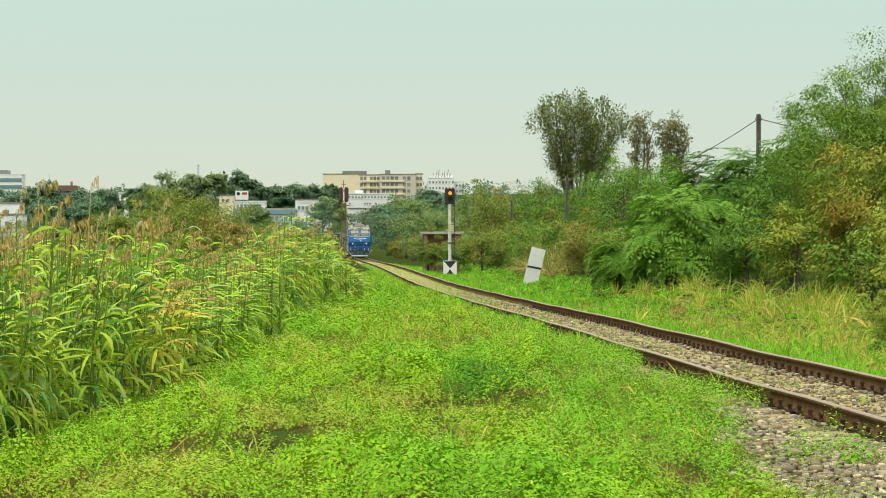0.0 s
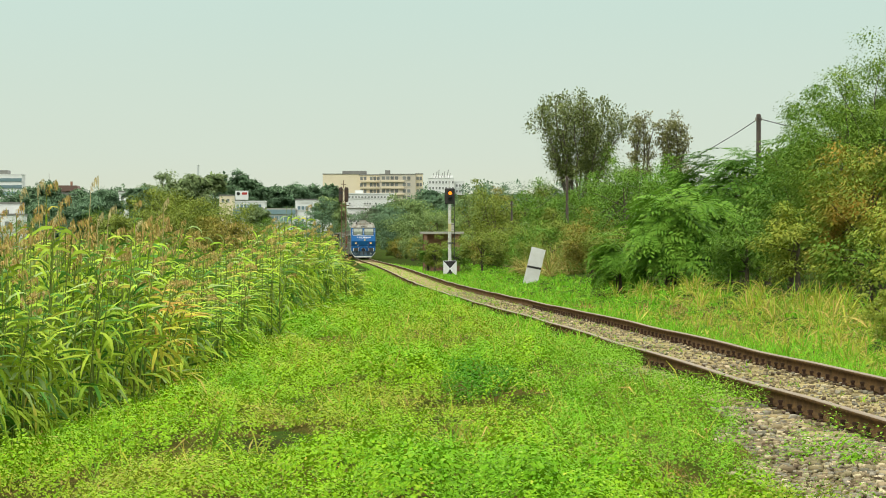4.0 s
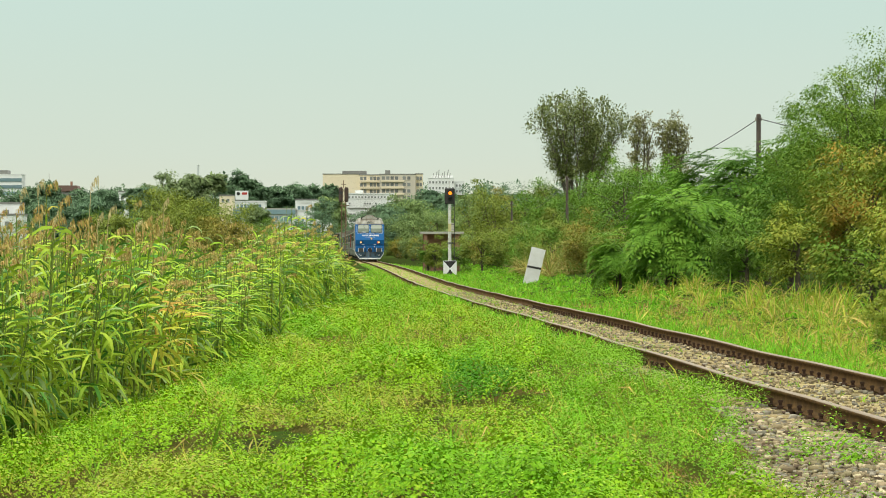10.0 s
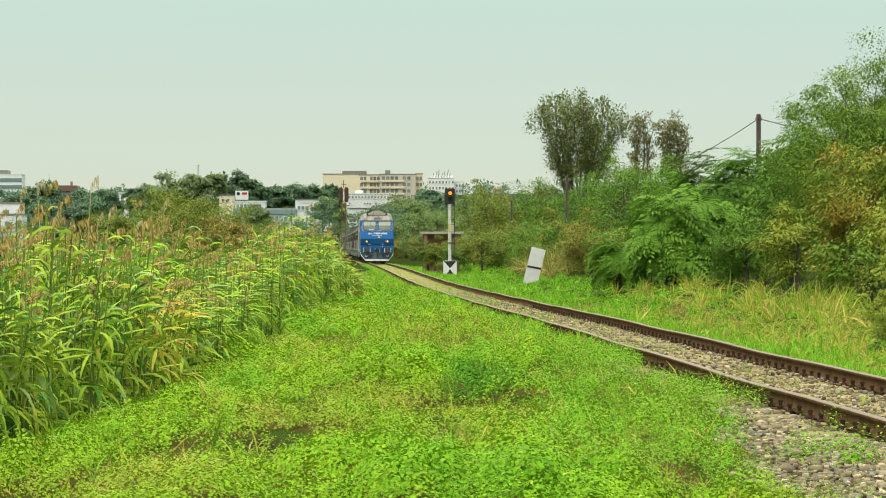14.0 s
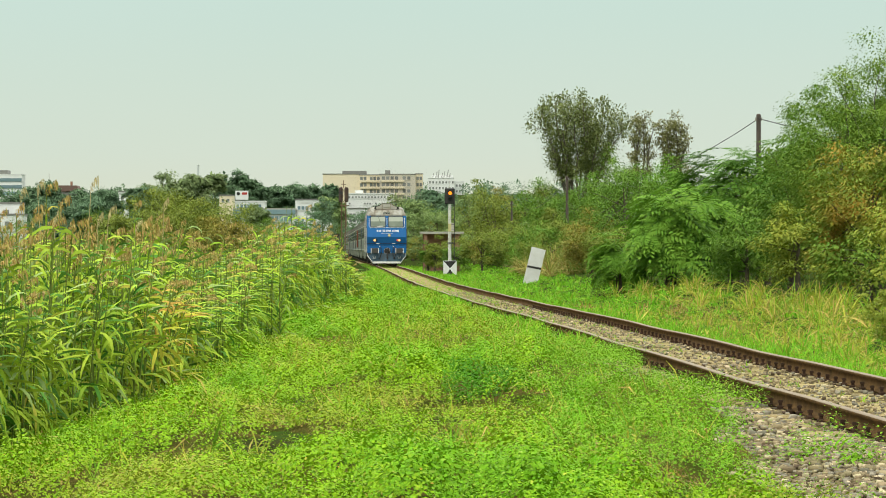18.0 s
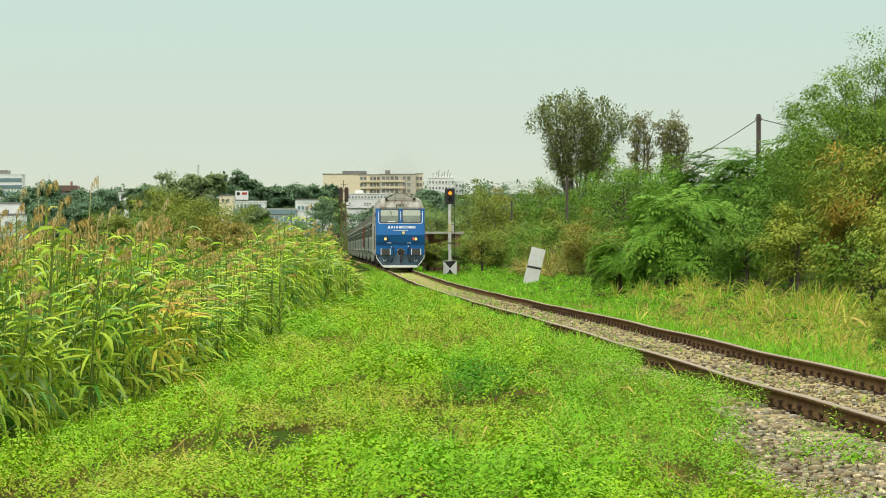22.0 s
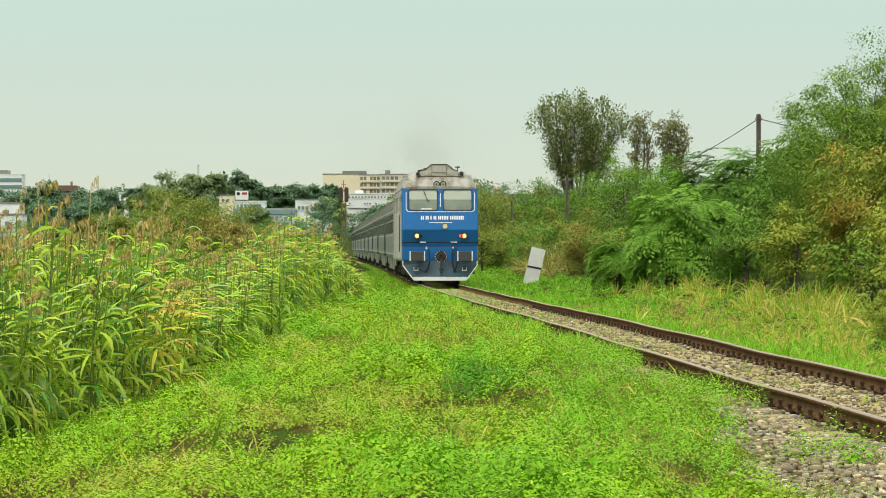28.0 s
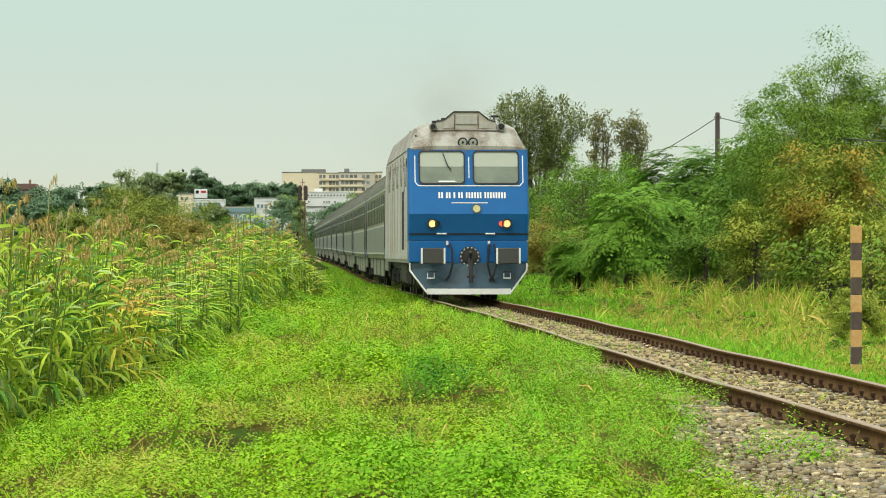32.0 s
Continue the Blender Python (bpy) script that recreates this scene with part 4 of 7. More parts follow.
def reed_bed():
    kinds = [reed(s) for s in range(20)]
    n = 12000
    y = 24 + 140 * rng.random(n) ** 1.25
    back = rng.random(n) ** 2.2 * (3.2 + 0.066 * y)
    x = reed_edge(y) - 0.22 - back - 0.3 * np.sin(y * 1.1) * smooth(20, 40, y) - 0.16 * np.sin(y * 2.9)
    keep = (x > -0.137 * y - 1.5) & (rng.random(n) < 0.52)
    x, y, back = x[keep], y[keep], back[keep]
    n = len(x)
    z = ground_z(x, y) - 0.05
    # tops lie nearly level; lower towards the far end and along a lane
    lane = smooth(-0.096, -0.066, x / y) * (1 - smooth(-0.058, -0.048, x / y)) * smooth(33, 42, y)
    tall = (0.80 + 0.20 * smooth(0.0, 0.8, back)) * rng.uniform(0.80, 1.06, n) * (1.0 + 0.27 * smooth(45, 70, y) * (1 - smooth(1.2, 3.0, back)) - 0.05 * smooth(2.0, 4.5, back) - 0.30 * smooth(95, 122, y)) * (1 - 0.22 * lane)
    tall = tall * (1 - 0.42 * smooth(-0.038, -0.024, x / y) * smooth(55, 75, y))
    size = np.stack([np.ones(n), np.ones(n), tall * (1.60 - z) / 2.4], 1)
    # tussocks lean together
    sway = np.sin(x * 1.9 + 1.4 * np.sin(y * 0.33)) * np.sin(y * 0.42 + x * 0.8)
    lean, ldir = np.clip(0.025 + 0.035 * sway + rng.normal(0, 0.03, n), 0, 0.15), 0.2 + 1.6 * np.sin(x * 1.1 - y * 0.23) + rng.normal(0, 0.6, n)
    which, yaw = rng.integers(0, len(kinds), n), rng.normal(0, 0.7, n)
    lodged = (np.hypot((x + 2.95) / 0.55, (y - 39.5) / 2.4) < 1) & (rng.random(n) < 0.6)
    lean = np.where(lodged, lean + 0.12, lean)
    pos = np.stack([x, y, z], 1)
    bed = tagged(new("reed_bed"), "dense bed of tall green reeds with brown plumes", "reeds", kind="stuff")
    plume = rng.random(n) < 0.15 + 0.42 * smooth(0.5, 2.2, back) * (1 - 0.45 * smooth(60, 90, y))
    size[:, 2] *= np.where(plume, 1.05, 1.0) * (1 + 0.13 * np.sin(x * 2.3 + 1.6 * np.sin(y * 0.45)) * np.sin(y * 0.62 + x))
    for j, nm, key, among in ((0, "stems", "reed_stem", np.ones(n, bool)), (1, "leaves", "reed_leaf", ~lodged), (1, "yellowed_leaves", "reed_yellow", lodged), (2, "plumes", "reed_plume", plume)):
        pieces = []
        for i, kd in enumerate(kinds):
            k = which == i
            k = k & among
            if k.any():
                pieces.append(scatter(*kd[j], pos[k], yaw[k], size[k], lean[k], ldir[k]))
        tagged(part(nm, mesh_of(nm, *join(pieces), M[key]), None, bed), kind="stuff")
    # last year's bleached stalks stand above the rest
    tx = np.array([-5.22, -5.05, -4.74, -4.60, -4.52, -3.72, -5.40, -4.12])
    ty = np.full(8, 45.0) + rng.uniform(-3, 3, 8)
    tx = tx * ty / 45
    tz = ground_z(tx, ty) - 0.05
    hgt = (rng.uniform(1.9, 2.2, 8) - tz) / 2.3
    tp = np.stack([tx, ty, tz], 1)
    pieces = []
    for i in range(8):
        one = [tp[i:i + 1], np.array([rng.uniform(-1, 1)]), np.array([[0.7, 0.7, hgt[i]]]), np.array([0.02]), np.array([rng.uniform(0, 6)])]
        pieces += [scatter(*kinds[i][0], *one), scatter(*kinds[i][2], *one)]
    tagged(part("bleached_stalks", mesh_of("bleached_stalks", *join(pieces), M["reed_pale"]), None, bed), kind="stuff")


reed_bed()


# ---- bushes and trees ----
def tubes(paths, seg=6):
    """Tapered limbs: lists of (point, radius)."""
    v, f = [], []
    for path in paths:
        for i, (p, r) in enumerate(path):
            p = Vector(p)
            q = Vector(path[min(i + 1, len(path) - 1)][0]) - Vector(path[max(i - 1, 0)][0])
            s = q.cross(Vector((0.3, 1, 0.1))).normalized()
            t = q.cross(s).normalized()
            for k in range(seg):
                a = 6.2832 * k / seg
                v.append(p + r * (cos(a) * s + sin(a) * t))
            if i:
                o = len(v) - 2 * seg
                for k in range(seg):
                    f.append((o + k, o + (k + 1) % seg, o + seg + (k + 1) % seg, o + seg + k))
    return np.array([w[:] for w in v]), np.array(f)


def bent(a, b, r0, r1, rs, n=5, wig=0.12):
    a, b = Vector(a), Vector(b)
    L = (b - a).length
    out = []
    off = Vector((rs.uniform(-1, 1), rs.uniform(-1, 1), 0)) * wig * L
    for i in range(n + 1):
        t = i / n
        out.append((a.lerp(b, t) + off * sin(pi * t) + Vector((rs.uniform(-1, 1), rs.uniform(-1, 1), rs.uniform(-1, 1))) * L * 0.02, r0 + (r1 - r0) * t))
    return out


def frond_shape(seed):
    """A pinnate leaf, 1 m long, arching, with broad hanging leaflets."""
    r = random.Random(seed)
    v, f = [], []
    n = 8
    for i in range(n + 1):
        t = (i + 0.9) / (n + 0.9)
        x, z = t * 0.95, 0.42 * t - 0.62 * t * t
        for sd in ((-1, 1) if i < n else (0,)):
            L, W = 0.33 * (1 - 0.9 * abs(t - 0.45)) * r.uniform(0.85, 1.1), 0.092
            dx, dy, dz = (0.40, sd * 0.85, r.uniform(-0.45, -0.2)) if sd else (1, 0, -0.5)
            px, py = -dy, dx
            o = len(v)
            v += [(x, 0, z), (x + dx * L * .4 + px * W / 2, dy * L * .4 + py * W / 2, z + dz * L * .3), (x + dx * L, dy * L, z + dz * L),
                  (x + dx * L * .4 - px * W / 2, dy * L * .4 - py * W / 2, z + dz * L * .3)]
            f.append((o, o + 1, o + 2, o + 3))
    return np.array(v), np.array(f)


def rosette_shape(seed):
    """Nine or ten fronds round a shoot's tip."""
    r = random.Random(900 + seed)
    pieces = []
    n = r.choice((8, 9, 10))
    for i in range(n):
        v, f = FRONDS[r.randrange(len(FRONDS))]
        a, s, e = 6.283 * i / n + r.uniform(-0.25, 0.25), r.uniform(0.7, 1.1), r.uniform(-0.12, 0.45)
        x, y, z = v[:, 0] * s, v[:, 1] * s, v[:, 2] * s
        x, z = x * cos(e) - z * sin(e), x * sin(e) + z * cos(e)
        pieces.append((np.stack([x * cos(a) - y * sin(a), x * sin(a) + y * cos(a), z], 1), f))
    return join(pieces)


FRONDS = [frond_shape(s) for s in range(5)]
ROSETTES = [rosette_shape(s) for s in range(6)]


def aim_scatter(tv, tf, pos, way, size):
    """Copies of a template whose +x looks along way."""
    way = way / np.linalg.norm(way, axis=1, keepdims=True)
    side = np.cross(np.array([0.0, 0, 1.0]), way)
    side /= np.linalg.norm(side, axis=1, keepdims=True) + 1e-6
    up = np.cross(way, side)
    v = (tv[None, :, :1] * way[:, None] + tv[None, :, 1:2] * side[:, None] + tv[None, :, 2:] * up[:, None]) * size[:, None, None] + pos[:, None]
    f = (tf[None] + (np.arange(len(pos)) * len(tv))[:, None, None]).reshape(-1, tf.shape[1])
    return v.reshape(-1, 3), f


def unit(n, g):
    w = g.normal(0, 1, (n, 3))
    return w / np.linalg.norm(w, axis=1, keepdims=True)


LEAF = (np.array([(0, 0, 0), (0.5, 0.28, 0.06), (1, 0, -0.08), (0.5, -0.28, 0.06)]), np.array([(0, 1, 2, 3)]))


def crown_points(g, k, c, rad, low=-0.6, shell=0.55, rough=0.28):
    """Centres of the crown's clumps: an uneven ellipsoid, denser towards its outside."""
    w = unit(k * 3, g)
    w = w[w[:, 2] > low][:k]
    rr = (shell + (1 - shell) * g.random(len(w))) * (1.1 - rough + rough * np.sin(w[:, 0] * 4 + c[0]) * np.sin(w[:, 1] * 3 + w[:, 2] * 5 + c[1]))
    w = w * rr[:, None]
    if low <= -0.8:
        # bushes keep their width down to the ground
        k = (w[:, 2] < 0) & (g.random(len(w)) < 0.8)
        h = np.hypot(w[:, 0], w[:, 1]) + 1e-6
        f = np.where(k, rr * 0.96 / h, 1)
        w[:, 0] *= f
        w[:, 1] *= f
    return np.array(c) + w * np.array(rad)


def plant(name, label, category, x, y, top, rad, material, seed, leaf_len=0.12, clumps=60, per=130, clump_r=0.28, kind="leaf", bark="bark", low=-0.6,
          stems=1, base=None, limb_r=0.06, fan=0.0, crown_h=None, limbs=14, rough=0.28):
    """A tree or bush as one thing: trunk with limbs, and a crown of many leaves."""
    g = np.random.default_rng(seed)
    rs = random.Random(seed)
    if kind == "leaf" and y < 512:
        leaf_len, per = leaf_len * (0.72 if y < 130 else 0.5), int(per * (1.15 if y < 130 else 1.4))
    gz = float(ground_z(x, y))
    hz = crown_h if crown_h else (top - gz) * 0.5
    c = (0, 0, top - gz - hz)
    thing = new(name)
    thing.location = (x, y, gz)
    tagged(thing, label, category)
    cen = crown_points(g, clumps, c, (rad, rad, hz), low, rough=rough)
    cen[:, 2] = np.maximum(cen[:, 2], 0.12)
    paths = []
    for s in range(stems):
        a = 6.28 * s / stems + rs.random()
        foot = Vector((cos(a), sin(a), 0)) * (0.12 * rad if stems > 1 else 0)
        head = Vector((foot.x * (1 + fan * 6), foot.y * (1 + fan * 6), c[2] + 0.35 * hz))
        paths.append(bent(foot - Vector((0, 0, 0.3)), head, limb_r * 1.6, limb_r * 0.45, rs, wig=0.05))
        for i in range(max(3, limbs // stems)):
            q = cen[rs.randrange(len(cen))]
            t = rs.uniform(0.3, 0.95)
            p0 = foot.lerp(head, t)
            paths.append(bent(p0, q, limb_r * (0.75 - 0.4 * t), limb_r * 0.12, rs, 4))
    part("trunk", mesh_of("trunk", *tubes(paths), M[bark], smooth=True), None, thing, "bare trunk and limbs")
    if kind == "frond":
        # every shoot ends in a ring of fronds, tilted outwards
        pieces = []
        pick = g.integers(0, len(ROSETTES), len(cen))
        for i, p in enumerate(cen):
            rv, rf = ROSETTES[pick[i]]
            d = Vector((p - np.array(c)) / np.array((rad, rad, hz)))
            tip = Vector((d.x * 0.75, d.y * 0.75, max(0.25, 0.55 + d.z * 0.6))).normalized()
            m = np.array((tip.to_track_quat("Z", "Y").to_matrix() @ Matrix.Rotation(g.uniform(0, 6.28), 3, "Z"))) * leaf_len * g.uniform(0.7, 1.15)
            pieces.append((np.maximum(rv @ m.T + p, (-9, -9, 0.03)), rf))
        v, f = join(pieces)
    else:
        n = len(cen) * per
        ci = np.repeat(np.arange(len(cen)), per)
        off = unit(n, g) * (g.random(n) ** 0.42)[:, None] * clump_r * rad * g.uniform(0.6, 1.25, len(cen))[ci][:, None]
        off[:, 2] *= 0.62
        pos = cen[ci] + off
        pos[:, 2] = np.maximum(pos[:, 2], 0.03)
        # leaves hang outwards, faces to the sky; oversized inner ones added to block light
        way = off / (np.linalg.norm(off, axis=1, keepdims=True) + 1e-6) + 0.5 * (pos - np.array(c)) / rad + unit(n, g) * 0.55
        way[:, 2] = -0.45 * np.hypot(way[:, 0], way[:, 1]) + g.normal(0, 0.35, n)
        blocker = (np.linalg.norm(off, axis=1) < 0.45 * clump_r * rad) & (g.random(n) < 0.5)
        v, f = aim_scatter(*LEAF, pos, way, leaf_len * g.uniform(0.6, 1.35, n) * np.where(blocker, 1.6, 1.0))
    part("crown", mesh_of("crown", v, f, material), None, thing)
    return thing


def fan_tree(label, x, y, top, rad, fork, material, seed, stems, per):
    """A tree whose stems fan out from low down, each carrying its own feathery head."""
    g = np.random.default_rng(seed)
    rs = random.Random(seed)
    gz = float(ground_z(x, y))
    thing = tagged(new("tree"), label, "tree")
    thing.location = (x, y, gz)
    high = top - gz
    paths = [bent((0, 0, -0.3), (0, 0, fork * 0.45), 0.34, 0.26, rs, wig=0.02)]
    heads = []
    for i in range(stems):
        a, k = 2.4 * i, sqrt((i + 0.5) / stems)
        tip = Vector((rad * k * cos(a), rad * k * sin(a), high * (1 - 0.15 * k * k) * rs.uniform(0.90, 1.0)))
        line = bent((0, 0, fork * 0.4), tip, 0.15, 0.03, rs, 6, 0.05)
        paths.append(line)
        for p, r in line[3:]:
            heads.append((p, 0.42 + 0.09 * rad))
            for j in range(3):
                q = p + Vector((rs.gauss(0, 0.5), rs.gauss(0, 0.5), rs.uniform(0.1, 0.9))) * (0.5 + 0.16 * rad)
                if q.z < high:
                    paths.append(bent(p, q, r * 0.5, 0.012, rs, 3))
                    heads.append((q, 0.30 + 0.09 * rad))
    part("trunk", mesh_of("trunk", *tubes(paths), M["bark_grey"], smooth=True), None, thing, "bare grey trunk and rising limbs")
    cen, size = np.array([h[0][:] for h in heads]), np.array([h[1] for h in heads])
    n = len(cen) * per
    ci = np.repeat(np.arange(len(cen)), per)
    off = unit(n, g) * (g.random(n) ** 0.6)[:, None] * size[ci][:, None]
    v, f = aim_scatter(*LEAF, cen[ci] + off, off + unit(n, g) * 0.4 + np.array([0, 0, 0.1]), g.uniform(0.16, 0.34, n))
    part("crown", mesh_of("crown", v, f, material), None, thing)


def woods():
    P = plant
    # bank right of the track, from near to far
    P("bush", "shrub with yellow and orange turning leaves", "bush", 10.3, 82.4, 4.1, 1.9, M["tree_orange"], 1, 0.13, 90, 210, 0.26, low=-0.9)
    P("bush", "yellow-green bush at the foot of the thicket", "bush", 9.9, 95, 2.5, 1.4, M["tree_yellow"], 70, 0.12, 50, 120, 0.3, low=-0.95, limbs=6)
    P("bush", "dark green bush at the foot of the thicket", "bush", 9.2, 103.5, 2.3, 1.3, M["tree_mid"], 71, 0.12, 50, 120, 0.3, low=-0.95, limbs=6)
    P("bush", "olive bush at the foot of the thicket", "bush", 11.3, 90, 2.6, 1.4, M["tree_yellow"], 72, 0.12, 50, 120, 0.3, low=-0.95, limbs=6)
    P("bush", "low olive shrub at the edge of the grass", "bush", 11.6, 73.3, 2.0, 1.6, M["tree_yellow"], 2, 0.08, 60, 240, 0.3, low=-0.9)
    P("tree", "tall light green tree with airy foliage", "tree", 11.6, 97.1, 6.6, 2.3, M["tree_light"], 3, 0.11, 110, 240, 0.26, stems=2)
    P("tree", "tall slender tree with sparse light leaves", "tree", 13.9, 104.4, 7.9, 2.1, M["tree_light"], 4, 0.11, 140, 200, 0.28, stems=2)
    P("shrub", "green shrub with long pinnate leaves", "shrub", 7.55, 113.6, 3.35, 1.6, M["sumac"], 5, 1.0, 84, 10, 0.3, "frond", low=-0.75, stems=3, limb_r=0.05)
    P("shrub", "dark green shrub with long pinnate leaves", "shrub", 10.4, 119, 5.2, 1.5, M["sumac_deep"], 6, 0.9, 60, 10, 0.3, "frond", low=-0.8, stems=3)
    P("shrub", "small pinnate-leaved shrub at the foot of the bank", "shrub", 6.1, 118.9, 1.9, 1.0, M["sumac"], 7, 0.7, 40, 10, 0.3, "frond", low=-0.95, stems=3, limb_r=0.025)
    P("tree", "round-topped bright green tree", "tree", 10.4, 155.7, 5.9, 1.9, M["sumac"], 8, 0.22, 60, 110, 0.3)
    P("tree", "feathery green tree on the bank", "tree", 9, 168.5, 6.2, 2.4, M["tree_mid"], 9, 0.24, 60, 110, 0.3)
    P("bush", "shrub with browning grassy foliage", "bush", 6.9, 157.5, 3.2, 1.9, M["tree_brown"], 10, 0.2, 50, 110, 0.3, low=-0.9)
    P("bush", "mid-green shrub on the bank", "bush", 5.4, 183.1, 3.0, 2.0, M["tree_mid"], 11, 0.24, 50, 110, 0.3, low=-0.9)
    P("bush", "olive shrub on the bank", "bush", 4.5, 205.1, 3.0, 2.2, M["tree_olive"], 12, 0.26, 60, 110, 0.3, low=-0.9)
    P("tree", "dense olive-green tree with a rounded top", "tree", 4.4, 292, 6.9, 3.4, M["tree_olive"], 13, 0.3, 60, 110, 0.3, low=-0.9)
    P("tree", "green tree behind the bank", "tree", 8, 247.3, 6.2, 3.0, M["tree_mid"], 14, 0.3, 60, 110, 0.3, low=-0.9)
    P("bush", "mid-green bush before the line pole", "bush", 7.2, 204, 3.5, 1.7, M["tree_mid"], 52, 0.24, 50, 90, 0.3, low=-0.95)
    P("bush", "low shrub near the signal", "bush", 2.6, 223.4, 2.9, 1.9, M["tree_olive"], 15, 0.26, 40, 110, 0.3, low=-0.9)
    for k, (bx, by, bt, br) in enumerate(((8.9, 116.0, 4.1, 1.8), (12.3, 121, 6.2, 1.8), (9.6, 124, 5.4, 1.6))):
        P("shrub", "deep green shrub with long pinnate leaves", "shrub", bx, by, bt - 0.6, br - 0.4, M["sumac_deep" if k else "sumac"], 60 + k, 0.9, 60, 13, 0.3, "frond", low=-0.8, stems=3, limb_r=0.05)
    P("tree", "green tree beside the line", "tree", -0.6, 320.5, 6.0, 3.0, M["tree_dist_haze"], 16, 0.34, 60, 100, 0.3, low=-0.9)
    P("tree", "green tree beside the far line", "tree", -3.6, 393.8, 7.8, 3.4, M["tree_dist_haze"], 17, 0.4, 60, 100, 0.3, low=-0.9)
    P("tree", "small dark tree beside the far line", "tree", -6.3, 467, 7.2, 2.8, M["tree_far_haze"], 18, 0.45, 50, 90, 0.3, low=-0.9)
    fan_tree("grey-green tree with a broad fan-shaped crown", 12.4, 311.4, 15.2, 4.7, 5.6, M["tree_grey"], 19, 17, 75)
    fan_tree("slim half-bare tree with brownish leaves", 19.6, 338.8, 14.9, 1.5, 6.0, M["tree_grey_brown"], 20, 7, 34)
    fan_tree("slim half-bare tree with brownish leaves", 23.0, 338.8, 14.5, 1.7, 6.0, M["tree_grey_brown"], 21, 8, 50)
    for k, (bx, bt, key, lab) in enumerate(((2.2, 6.6, "tree_dist_haze", "muted green tree on the far bank"), (3.6, 7.5, "tree_olive", "olive tree on the far bank"), (5.6, 7.3, "tree_brown", "browning tree on the far bank"),
                                             (7.2, 7.0, "tree_mid", "mid-green tree on the far bank"), (8.8, 7.4, "tree_olive", "olive tree on the far bank"), (10.6, 7.6, "tree_mid", "mid-green tree on the far bank"),
                                             (12.4, 8.2, "tree_mid", "mid-green tree on the far bank"))):
        P("tree", lab, "tree", bx, 302 + 5 * (k % 3), bt, 2.1, M[key], 820 + k, 0.3, 50, 90, 0.3, low=-0.95)
    P("tree", "mid-green tree in the thicket", "tree", 7.9, 150, 5.7, 2.0, M["tree_mid"], 40, 0.2, 50, 90, 0.3, low=-0.8)
    P("tree", "fresh green tree in the thicket", "tree", 9.9, 152, 5.8, 1.7, M["sumac"], 41, 0.2, 50, 90, 0.3, low=-0.8)
    P("tree", "mid-green tree in the thicket", "tree", 8.4, 172, 6.0, 1.9, M["tree_mid"], 42, 0.22, 50, 90, 0.3, low=-0.8)
    P("tree", "olive tree in the thicket", "tree", 6.4, 192, 3.6, 1.8, M["tree_olive"], 43, 0.24, 50, 90, 0.3, low=-0.8)
    P("bush", "small dark green bush in the drying grass", "bush", 7.65, 57.5, 0.75, 0.6, M["tree_yellow"], 49, 0.06, 40, 160, 0.3, low=-0.95, limbs=6)
    P("bush", "dense olive bush under the shelter's roof", "bush", 0.1, 233.6, 2.25, 1.25, M["tree_olive"], 50, 0.2, 50, 90, 0.3, low=-0.95)
    P("bush", "leafy bush before the shelter's corner", "bush", -1.05, 233.6, 1.95, 0.75, M["tree_mid"], 51, 0.2, 36, 80, 0.32, low=-0.95)
    P("bush", "low bush hiding the brick shelter", "bush", -0.55, 231, 1.95, 0.9, M["tree_olive"], 44, 0.2, 36, 80, 0.32, low=-0.95)
    P("bush", "low bush before the brick shelter", "bush", 0.75, 228, 1.95, 1.15, M["tree_mid"], 45, 0.2, 36, 80, 0.32, low=-0.95)
    P("tree", "dense light green tree above the thicket", "tree", 11.7, 102, 6.9, 2.0, M["tree_mid"], 46, 0.11, 90, 190, 0.26, low=-0.85)
    P("tree", "tall light green tree above the thicket", "tree", 13.6, 106, 7.9, 2.1, M["tree_light"], 47, 0.11, 100, 190, 0.26, low=-0.85)
    P("tree", "mid-green tree above the thicket", "tree", 11.0, 106, 5.9, 1.7, M["tree_mid"], 48, 0.15, 70, 110, 0.26, low=-0.85)
    # left, behind the reeds
    for k, (bx, by, bt, br) in enumerate(((-14.9, 193, 4.9, 2.7), (-13.2, 205, 4.5, 2.7), (-17.2, 195, 4.5, 2.1), (-11.9, 184, 3.3, 2.2), (-16.2, 200, 4.7, 2.4), (-14.2, 186, 3.9, 2.2), (-18.4, 190, 3.6, 1.7))):
        P("bush", "olive-green bush behind the reeds", "bush", bx, by, bt, br, M["tree_brown" if k == 3 else "tree_olive"], 30 + 100 * k, 0.26, 60, 90, 0.3, low=-0.95, crown_h=bt * 0.45)
    P("tree", "dark green tree beside the distant line", "tree", -17.5, 494.5, 10.0, 2.6, M["tree_far_haze"], 34, 0.4, 60, 90, 0.3, low=-0.9)


